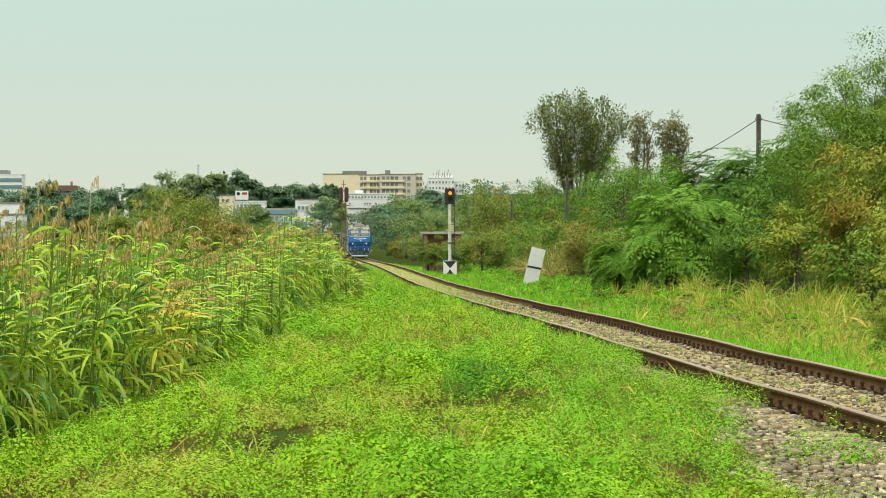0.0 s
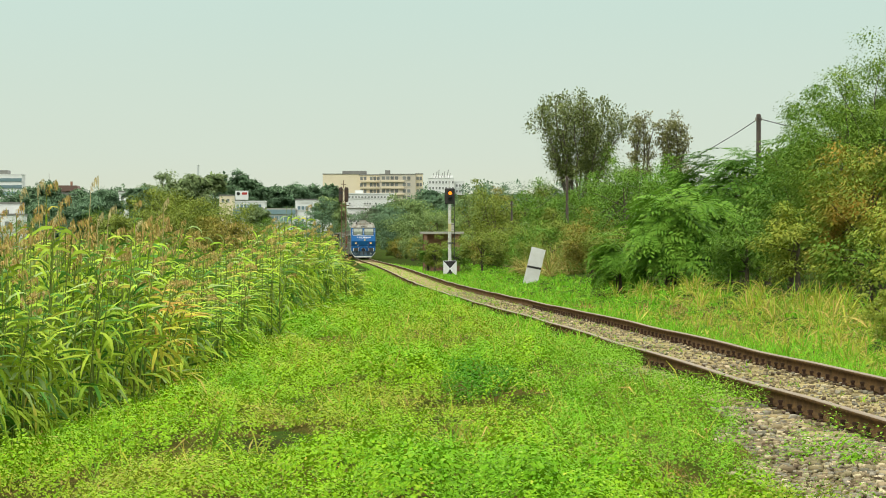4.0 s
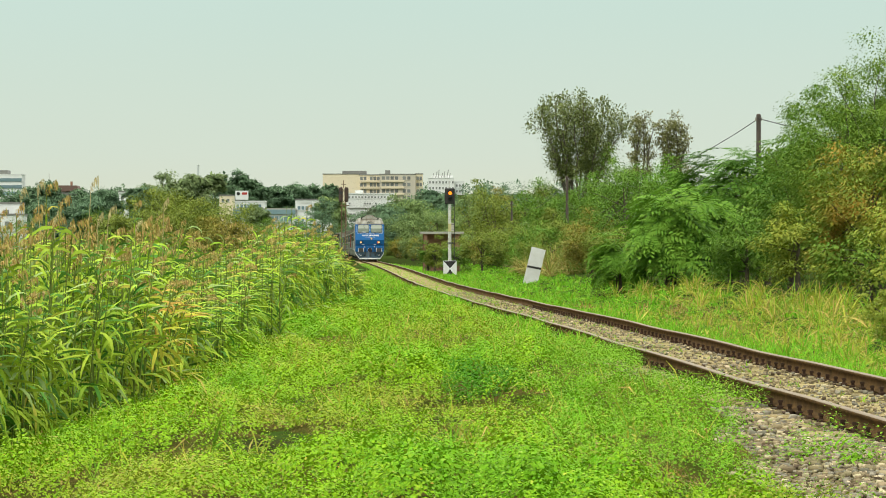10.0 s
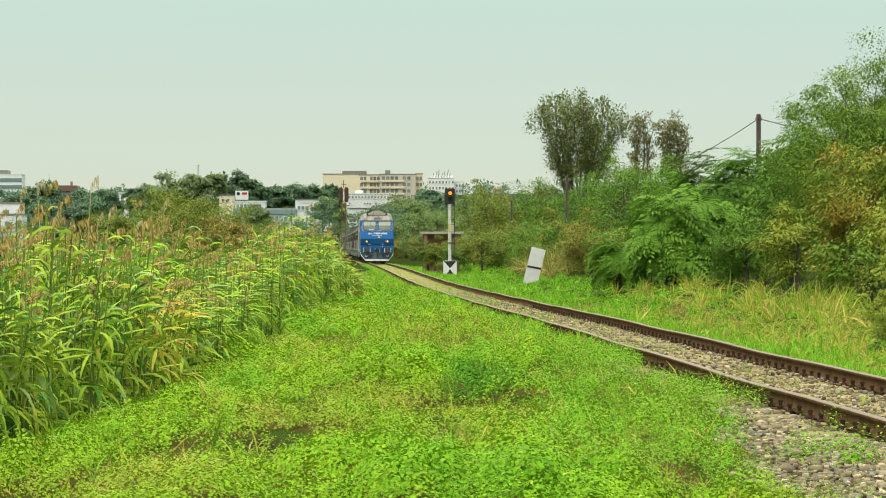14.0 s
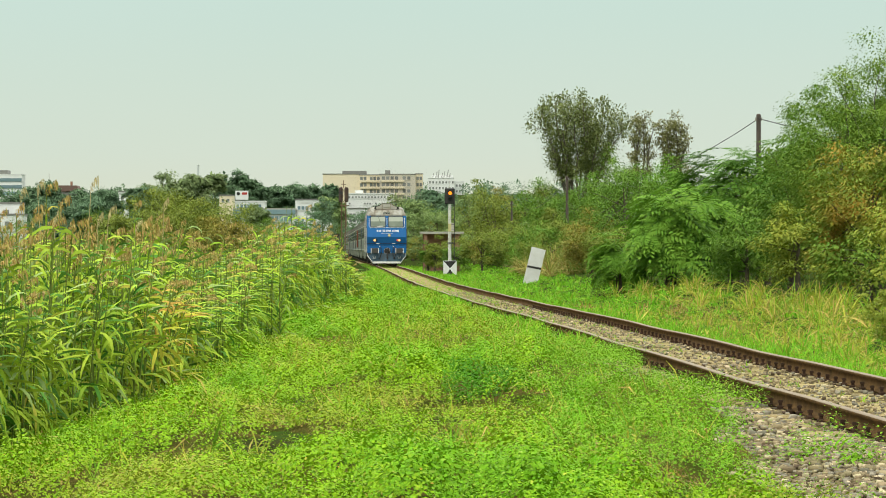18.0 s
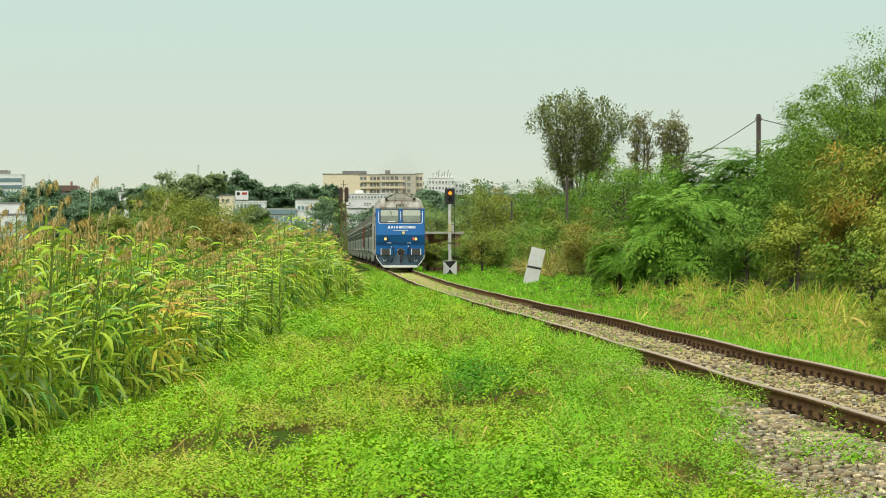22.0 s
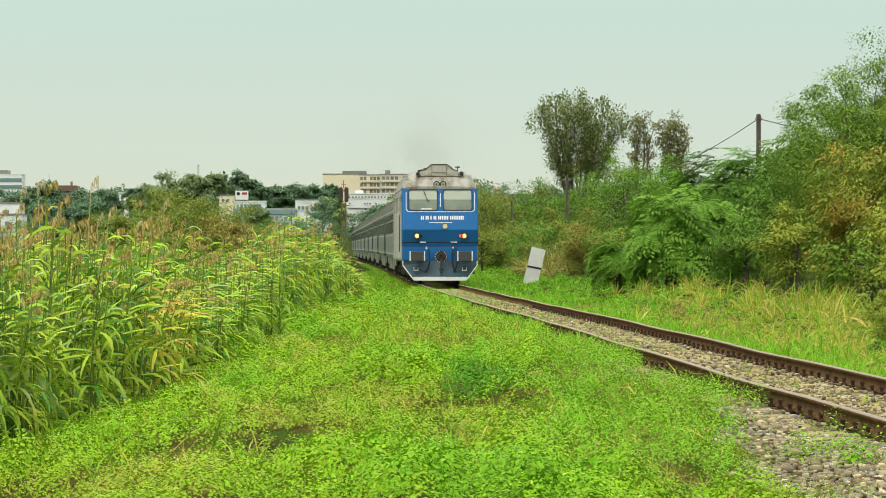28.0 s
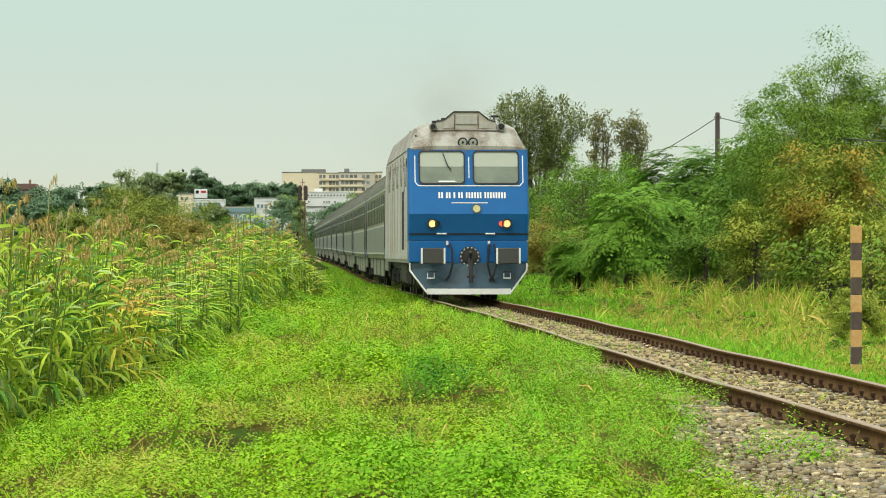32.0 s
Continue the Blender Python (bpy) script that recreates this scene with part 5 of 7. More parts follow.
def bank_bushes():
    """The thicket along the bank, right of the track, that hides its foot."""
    rs = random.Random(77)
    kinds = (("tree_mid", "mid-green bramble-like bush on the bank"), ("tree_olive", "olive-green bush on the bank"), ("tree_brown", "browning bush on the bank"),
             ("tree_light", "light green bush on the bank"), ("sumac", "fresh green bush on the bank"))
    y, k = 68.0, 0
    while y < 485:
        for row in (0, 1):
            u = (7.3 if y > 100 else 8.4) + 2.9 * row + rs.uniform(-0.5, 0.5) - 1.6 * float(smooth(250, 300, y))
            top = (rs.uniform(1.5, 2.6) if row == 0 else rs.uniform(2.8, 4.4)) + 0.9 * float(smooth(165, 256, y))
            if y < 100:
                top += 0.6 * row
            if 150 < y < 285:
                top = min(top, 2.1 + 0.9 * row + 0.3 * float(smooth(165, 256, y)))
            if row == 0 and 148 < y < 172:
                u += 1.7
            if row == 0 and 88 < y < 128:
                u, top = u + 3.2, top + 1.0
            m, lab = kinds[rs.choice((0, 1, 2, 3, 4, 0, 1))]
            if y < 100:
                m, lab = rs.choice((("tree_light", "light green bush on the bank"), ("tree_yellow", "yellow-green bush on the bank"), ("tree_orange", "bush with turning leaves on the bank")))
            if y > 235:
                m = rs.choice(("tree_dist_haze", "tree_dist_haze", "tree_olive", "tree_brown"))
                lab = "muted green bush on the distant bank"
            r = rs.uniform(1.5, 2.2) * (1 + 0.25 * row)
            plant("bush", lab, "bush", float(track_x(y)) + u, y + rs.uniform(-1.5, 1.5), top, r, M[m], 600 + k, 0.09 + 0.0006 * y, 36 - 10 * row, 96 - 30 * row, 0.34, low=-0.95, limbs=6)
            k += 1
        y += 5.0 + 0.03 * y


woods()
bank_bushes()

# ---- things along the line ----
def build_signal():
    """Light signal with one amber light, right of the line."""
    x, y = 0.42, 214.3
    z = float(ground_z(x, y))
    s = tagged(new("railway_signal"), "white signal post with a lit amber light", "signal")
    s.location = (x, y, z)
    top = 5.05 - z
    part("post", rods(((0, 0, 0), (0, 0, top - 0.4), 0.11, 0.095), seg=14), M["signal_white"], s, "chipped white steel post")
    h = part("head", boxes((-0.31, 0.31, -0.16, 0.1, top - 0.95, top + 0.02), bevel=0.05), M["black"], s, "black signal head")
    part("lens", rods(((0.03, -0.19, top - 0.28), (0.03, -0.155, top - 0.28), 0.115), seg=18), M["amber"], h, "lit amber lens")
    part("lens", rods(((0.0, -0.19, top - 0.68), (0.0, -0.155, top - 0.68), 0.10), seg=18), M["coach_glass"], h)
    for zz in (top - 0.28, top - 0.68):
        bm = bmesh.new()
        rod(bm, (0.02, -0.16, zz), (0.02, -0.36, zz), 0.15, seg=18, caps=False)
        bmesh.ops.delete(bm, geom=[f for f in bm.faces if f.calc_center_median().z < zz - 0.03], context="FACES")
        part("hood", bm, M["black"], h)
    part("ladder", rods(((0.06, 0.2, 0.3), (0.06, 0.2, top), 0.02), ((0.3, 0.2, 0.3), (0.3, 0.2, top), 0.02), *[((0.06, 0.2, 0.5 + 0.3 * k), (0.3, 0.2, 0.5 + 0.3 * k), 0.012) for k in range(15)]), M["buffer"], s)
    part("aerial", rods(((0, 0.05, top), (0, 0.05, top + 0.5), 0.02), ((-0.15, 0.05, top + 0.3), (0.25, 0.05, top + 0.3), 0.015)), M["signal_white"], s)
    part("plate", boxes((-0.1, 0.1, -0.13, -0.105, 2.75, 3.25), bevel=0.01), M["yellow"], s)
    part("clamp", boxes((-0.16, 0.22, -0.14, 0.14, 2.0, 2.07)), M["buffer"], s)
    # foot board: white with two black triangles
    f = part("foot_board", boxes((-0.40, 0.44, -0.30, -0.24, 0.02, 0.92), bevel=0.01), M["white"], s, "white board with two black triangles")
    for zs, ze in ((0.90, 0.45), (0.04, 0.40)):
        bm = bmesh.new()
        a = [bm.verts.new((px, -0.305, pz)) for px, pz in ((-0.38 if zs > 0.5 else -0.22, zs), (0.02, ze), (0.42 if zs > 0.5 else 0.26, zs))]
        b = [bm.verts.new((v.co.x, -0.295, v.co.z)) for v in a]
        bm.faces.new(a), bm.faces.new(b[::-1])
        for i in range(3):
            bm.faces.new((a[i], b[i], b[(i + 1) % 3], a[(i + 1) % 3]))
        bmesh.ops.recalc_face_normals(bm, faces=bm.faces)
        part("triangle", bm, M["black"], f)


def build_mast():
    """Lattice mast left of the line, its signal head turned away."""
    x, y = -8.0, 274.7
    z = float(ground_z(x, y))
    m = tagged(new("lattice_signal_mast"), "rusty lattice signal mast seen from behind", "signal mast")
    m.location = (x, y, z)
    top = 6.75 - z
    for sx in (-0.16, 0.16):
        for sy in (-0.16, 0.16):
            part("upright", boxes((sx - 0.025, sx + 0.025, sy - 0.025, sy + 0.025, 0, top - 0.5)), M["mast_rust"], m)
    n = 15
    for k in range(n):
        z0, z1 = (top - 0.6) * k / n, (top - 0.6) * (k + 1) / n
        a = 1 if k % 2 else -1
        part("brace", rods(((-0.16 * a, -0.16, z0), (0.16 * a, -0.16, z1), 0.016), ((-0.16, 0.16 * a, z0), (0.16, -0.16 * a, z1), 0.016), ((-0.16 * a, 0.16, z0), (0.16 * a, 0.16, z1), 0.016), seg=5), M["mast_rust"], m)
    h = part("head", boxes((-0.38, -0.06, -0.3, 0.25, top - 1.75, top - 0.55), (0.08, 0.40, -0.3, 0.25, top - 1.75, top - 0.55), bevel=0.12), M["mast_head"], m, "dark rusty back of the signal head")
    part("visor", rods(((-0.22, -0.32, top - 1.0), (-0.22, -0.28, top - 1.0), 0.14)), M["black"], h)
    part("finial", rods(((0, 0, top - 0.6), (0, 0, top), 0.03), ((-0.22, 0, top - 0.32), (0.2, 0, top - 0.32), 0.02)), M["mast_rust"], m)
    part("platform", boxes((-0.3, 0.42, -0.2, 0.3, top - 2.05, top - 1.98)), M["mast_rust"], m)
    part("guy_wire", rods(((0.2, 0, top - 2.6), (0.55, -3.0, 0.1), 0.018), seg=5), M["mast_rust"], m)


def build_cabinets():
    for x, w, h in ((-8.68, 0.21, 2.2), (-8.28, 0.18, 2.36)):
        y = 267.4
        z = float(ground_z(x, y))
        c = tagged(new("relay_cabinet"), "narrow black relay cabinet beside the mast", "cabinet", group="relay cabinets")
        c.location = (x, y, z)
        h -= z + 0.4
        part("body", boxes((-w, w, -0.25, 0.25, 0, h + 0.4), bevel=0.03), M["black"], c)
        part("lid", boxes((-w - 0.03, w + 0.03, -0.29, 0.29, h + 0.4, h + 0.47), bevel=0.01), M["black"], c)
        part("door", boxes((-w + 0.03, w - 0.03, -0.27, -0.248, 0.15, h + 0.3)), M["rubber"], c)


def build_panel():
    """White concrete distance panel, leaning, with one black slanting band."""
    x, y = 4.08, 161.2
    z = float(ground_z(x, y))
    p = tagged(new("marker_panel"), "leaning white concrete marker panel with a black band", "marker panel")
    p.matrix_basis = pose(x, y, z - 0.1, 0, 14, 8)
    bm = bmesh.new()
    box(bm, -0.34, 0.34, -0.05, 0.05, 0, 1.84, bevel=0.015)
    part("slab", bm, M["panel_white"], p)
    bm = bmesh.new()
    v = [bm.verts.new(q) for q in ((-0.338, -0.055, 0.84), (0.338, -0.055, 0.88), (0.338, -0.055, 0.98), (-0.338, -0.055, 0.94))]
    w = [bm.verts.new((q.co.x, -0.045, q.co.z)) for q in v]
    bm.faces.new(v), bm.faces.new(w[::-1])
    for i in range(4):
        bm.faces.new((v[i], w[i], w[(i + 1) % 4], v[(i + 1) % 4]))
    bmesh.ops.recalc_face_normals(bm, faces=bm.faces)
    part("band", bm, M["black"], p)


def build_striped_post():
    x, y = 6.19, 46.5
    z = float(ground_z(x, y)) - 0.1
    p = tagged(new("striped_post"), "post with faded orange and dark brown bands", "post")
    p.location = (x, y, z)
    top = 1.64 - z
    n = 9
    h = top / n
    for k in range(n):
        t = n - 1 - k
        bm = bmesh.new()
        box(bm, -0.07, 0.07, -0.07, 0.07, k * h, (k + 1) * h, bevel=0.006, seg=1)
        part("band", bm, M["post_orange"] if t % 2 == 0 else M["post_dark"], p)


def build_hut():
    """Small brick shelter with a jutting concrete roof slab, grown over."""
    x, y = 0.0, 236.0
    z = float(ground_z(x, y))
    h = tagged(new("brick_shelter"), "overgrown brick shelter with a flat concrete roof slab", "shelter")
    h.location = (x, y, z)
    up = 2.28 - z
    part("wall", boxes((-1.4, 1.2, 0.6, 0.85, 0, up), (-1.3, -1.08, -0.75, -0.5, 0, up), (0.85, 1.1, -0.75, -0.5, 0, up)), M["brick"], h, "weathered red brick wall")
    part("roof_slab", boxes((-1.6, 1.42, -0.9, 1.0, up, up + 0.16), bevel=0.02), M["concrete"], h, "pale concrete roof slab")
    part("chimney_stub", boxes((0.45, 0.75, -0.2, 0.2, up + 0.2, up + 0.75), bevel=0.01), M["concrete"], h)


def build_poles():
    """Old wooden poles of the line's wire, right of the track."""
    tops = []
    for x, y, top in ((11.55, 125.0, 6.2), (7.72, 212.5, 5.75), (5.6, 278.4, 5.1), (2.55, 326.0, 6.0)):
        z = float(ground_z(x, y))
        p = tagged(new("wooden_pole"), "weathered dark wooden line pole among bushes", "pole", group="line poles")
        p.location = (x, y, z)
        part("shaft", rods(((0, 0, -0.2), (0, 0, top - z), 0.11, 0.085), seg=10), M["wood_pole"], p)
        part("cap", rods(((0, 0, top - z), (0, 0, top - z + 0.05), 0.095, 0.06), seg=10), M["wood_pole"], p)
        for s in (-1, 1):
            part("insulator", rods(((s * 0.10, 0, top - z - 0.2), (s * 0.10, 0, top - z - 0.08), 0.035), seg=8), M["concrete"], p)
        tops.append(Vector((x, y, top - 0.12)))
    a0 = Vector((14.2, 25.6, 3.4))
    for a, b in zip([a0] + tops, tops):
        w = tagged(new("line_wire"), "thin dark sagging wire between the poles", "wire", group="line wires")
        line = [(a.lerp(b, k / 14) - Vector((0, 0, 1.1 * 4 * (k / 14) * (1 - k / 14))), 0.016) for k in range(15)]
        part("strand", mesh_of("strand", *tubes([line], 5), M["rubber"]), None, w)


build_signal(), build_mast(), build_cabinets(), build_panel(), build_striped_post(), build_hut(), build_poles()


# ---- town on the hill ----
def building(name, label, x0, x1, y, depth, top, wall, base=None, roof="far_roof"):
    cx = (x0 + x1) / 2
    z = float(ground_z(cx, y)) - 1.0 if base is None else base
    h = tagged(new(name), label, "building")
    h.location = (cx, y, z)
    w = (x1 - x0) / 2
    part("wall", boxes((-w, w, 0, depth, 0, top - z)), M[wall], h)
    part("roof", boxes((-w - 0.15, w + 0.15, -0.2, depth + 0.2, top - z, top - z + 0.35)), M[roof], h)
    return h


def add_windows(h, xs, zs, w, ht, material="far_glass", y=-0.06, sill=None):
    """Panes at xs, zs (world), each a part with its frame."""
    ox, oz = h.location.x, h.location.z
    bm = boxes((-w / 2, w / 2, -0.05, 0.1, -ht / 2, ht / 2))
    me = bpy.data.meshes.new("window")
    bm.to_mesh(me)
    bm.free()
    me.materials.append(M[material])
    bm = boxes((-w / 2 - 0.12, w / 2 + 0.12, -0.16, 0.1, -ht / 2 - 0.22, -ht / 2))
    ms = bpy.data.meshes.new("window_sill")
    bm.to_mesh(ms)
    bm.free()
    ms.materials.append(M["wall_white" if sill is None else sill])
    for x in xs:
        for z in zs:
            o = part("window", me, None, h)
            o.location = (x - ox, y, z - oz)
            part("window_sill", ms, None, o)


def town():
    beige = building("apartment_building", "beige flat-roofed apartment block with rows of balconies", -58, -40.5, 1648, 16, 36.6, "beige")
    part("stair_head", boxes((0.6, 12.2, 3, 12, 36.9 - beige.location.z, 38.3 - beige.location.z)), M["far_roof"], beige)
    rows = [34.6, 31.5, 28.4, 25.3, 22.2]
    mid = building("apartment_building", "beige apartment block with dark recessed balconies", -40.5, -30.4, 1647, 14, 36.2, "beige")
    add_windows(mid, [-39.3, -37.6, -34.6, -32.9, -31.2], rows, 1.35, 1.7, sill="beige")
    grey = building("apartment_building", "grey-beige apartment block with loggias", -30.4, -13.2, 1639, 16, 36.3, "grey_render")
    add_windows(grey, [-28.6, -26.5, -24.4, -22.3, -18.6, -16.4], rows, 1.5, 1.6, sill="grey_render")
    part("roof_house", boxes((-6, -3.6, 3, 7, 36.6 - grey.location.z, 38.4 - grey.location.z)), M["far_roof"], grey)
    for z in rows:
        part("balcony_front", boxes((-7.8, 3.2, -0.9, -0.7, z - 1.9 - grey.location.z, z - 0.9 - grey.location.z), (-7.8, 3.2, -0.9, 0.0, z - 1.95 - grey.location.z, z - 1.8 - grey.location.z)), M["beige"], grey)
        part("balcony_front", boxes((-4.0, 4.4, -0.9, -0.7, z - 1.9 - mid.location.z, z - 0.95 - mid.location.z), (-4.0, 4.4, -0.9, 0.0, z - 1.95 - mid.location.z, z - 1.8 - mid.location.z)), M["beige"], mid)
    end = building("apartment_building", "narrow beige end block with wide windows", -13.2, -9.7, 1643, 14, 36.6, "beige")
    add_windows(end, [-12.2, -10.7], rows, 1.2, 1.6, sill="beige")
    # white works building in front of it
    w = building("factory_building", "long white factory building with small dark windows", -33.6, -17.2, 1190, 12, 19.9, "wall_white", roof="wall_white")
    part("roof_house", boxes((-5.2, -2.6, 2, 6, 20.2 - w.location.z, 21.3 - w.location.z)), M["wall_white"], w)
    add_windows(w, list(np.arange(-32.6, -17.6, 1.12)), [18.85], 0.62, 0.6)
    add_windows(w, [-32.5, -27.2, -26.3, -25.4, -23.4, -19.5, -18.6], [16.6], 0.6, 0.6)
    add_windows(w, list(np.arange(-32.2, -17.6, 1.3)), [12.6, 10.6], 0.95, 1.1)
    part("ledge", boxes((-8.0, 8.0, -0.4, 0.0, 14.9 - w.location.z, 15.15 - w.location.z)), M["far_roof"], w)
    # white hotel-like block
    h = building("tower_building", "tall white building with a grid of small windows", -8.0, 5.8, 1832, 14, 38.4, "wall_white", roof="wall_white")
    add_windows(h, list(np.arange(-7.0, 5.5, 1.75)), [36.2, 33.1, 30.0, 26.9], 0.9, 1.2)
    part("upper_floor", boxes((-4.6, 6.4, 2, 10, 38.5 - h.location.z, 40.2 - h.location.z)), M["wall_white"], h)
    part("roof_sign", rods(*[((-4.4 + 1.5 * i, 0, 38.5 - h.location.z), (-4.0 + 1.5 * i + 0.5 * (i % 2), 0, 41.2 + 0.9 * (i % 3) - h.location.z), 0.16) for i in range(7)]), M["far_roof"], h, "spindly roof sign frames")
    h2 = building("tower_building", "pale side wing of the white building", 6.2, 11.5, 1837, 14, 36.6, "wall_white", roof="wall_white")
    add_windows(h2, [7.4, 9.0, 10.5], [34.6, 31.5], 0.9, 1.2)
    # low buildings towards the reeds
    o = building("office_building", "long low white building with bluish window bands", -58.4, -41.2, 952, 10, 11.9, "wall_white", roof="concrete")
    part("roof_fascia", boxes((-8.7, 8.7, -0.5, 0, 10.6 - o.location.z, 11.9 - o.location.z)), M["blue_glass"], o, "pale blue fascia")
    add_windows(o, list(np.arange(-57.6, -41.6, 1.25)), [9.3], 0.95, 1.5, "blue_glass")
    o2 = building("office_building", "white two-storey building with bluish windows", -41.0, -36.8, 956, 10, 13.9, "wall_white", roof="wall_white")
    add_windows(o2, list(np.arange(-40.3, -37.0, 1.1)), [12.4, 9.2], 0.8, 1.0, "blue_glass")
    o3 = building("office_building", "small white building with blue-grey windows", -62.4, -53.5, 1026, 10, 15.0, "wall_white", roof="wall_white")
    add_windows(o3, list(np.arange(-61.6, -54, 1.1)), [13.6], 0.8, 1.3, "blue_glass")
    o4 = building("office_building", "white building with grey roof among trees", -47.5, -36.0, 1099, 10, 16.6, "wall_white", roof="far_roof")
    add_windows(o4, list(np.arange(-46.5, -36.6, 1.4)), [15.0, 12.2], 0.9, 1.1, "blue_glass")
    o5 = building("house", "small beige house with a flat roof", -69.5, -65.2, 1062, 8, 17.4, "beige", roof="far_roof")
    add_windows(o5, [-68.4, -66.8], [16.0], 0.8, 0.9)
    b = tagged(new("billboard"), "pale billboard with a dark disc and a red bar", "billboard")
    b.location = (-62.0, 1053.0, float(ground_z(-62, 1053)) - 0.5)
    bz = b.location.z
    part("board", boxes((-2.0, 2.0, 0, 0.3, 16.0 - bz, 18.8 - bz), bevel=0.1), M["wall_white"], b)
    part("disc", rods(((-1.1, -0.05, 17.9 - bz), (-1.1, 0.05, 17.9 - bz), 0.55), seg=20), M["black"], b)
    part("bar", boxes((0.0, 1.6, -0.06, 0.02, 17.6 - bz, 18.3 - bz)), M["lamp_red_flat"], b)
    part("leg", boxes((-1.2, -0.9, 0.1, 0.3, 0, 16.1 - bz), (0.9, 1.2, 0.1, 0.3, 0, 16.1 - bz)), M["far_roof"], b)
    # far left
    t = building("terrace_building", "white stepped building with long dark window bands", -226, -203.2, 1648, 14, 36.4, "wall_white", roof="wall_white")
    for z in (33.9, 30.6, 27.3):
        part("window_band", boxes((-11.4, 11.3, -0.3, 0, z - 0.8 - t.location.z, z + 0.8 - t.location.z)), M["blue_glass"], t)
    part("upper_floor", boxes((-11, 4.5, 1, 12, 36.7 - t.location.z, 38.6 - t.location.z)), M["far_roof"], t)
    for i, (x0, x1, y, top, wall) in enumerate(((-103.0, -96.4, 778, 11.3, "wall_white"), (-104.0, -94.6, 768, 8.6, "wall_white"), (-106.0, -103.6, 1117, 19.5, "wall_white"))):
        hh = building("house", "white house with a shallow roof among trees", x0, x1, y, 9, top, wall, roof="far_roof")
        add_windows(hh, list(np.arange(x0 + 1.2, x1 - 0.6, 2.4)), [top - 2.0], 1.0, 1.1)
    rh = building("house", "house with a red-brown tiled roof", -132.6, -124.8, 1172, 8, 20.4, "far_roof", roof="tile_roof")
    part("pitched_roof", loft([(-0.5, [(-4.4, 20.6 - rh.location.z), (4.4, 20.6 - rh.location.z), (3.0, 22.6 - rh.location.z), (-3.0, 22.6 - rh.location.z)]),
                               (8.5, [(-4.4, 20.6 - rh.location.z), (4.4, 20.6 - rh.location.z), (3.0, 22.6 - rh.location.z), (-3.0, 22.6 - rh.location.z)])]), M["tile_roof"], rh)
    part("chimney", boxes((0.6, 1.3, 2, 3, 22 - rh.location.z, 24 - rh.location.z)), M["brick"], rh)
    c = tagged(new("factory_chimney"), "tall slim factory chimney on the skyline, paled for haze", "chimney")
    c.location = (-144.5, 2015, 20)
    part("shaft", rods(((0, 0, 0), (0, 0, 29.6), 0.95, 0.72), seg=14), M["hazed_concrete"], c)
    part("rim", rods(((0, 0, 29.6), (0, 0, 30.0), 0.8), seg=14), M["hazed_concrete"], c)
    m2 = tagged(new("radio_mast"), "thin mast above the far trees", "mast")
    m2.location = (-190, 1648, 15)
    part("shaft", rods(((0, 0, 0), (0, 0, 22), 0.25, 0.1), seg=6), M["concrete"], m2)


M["lamp_red_flat"] = mat("red_board_paint", (0.45, 0.05, 0.04), 0.6)
town()


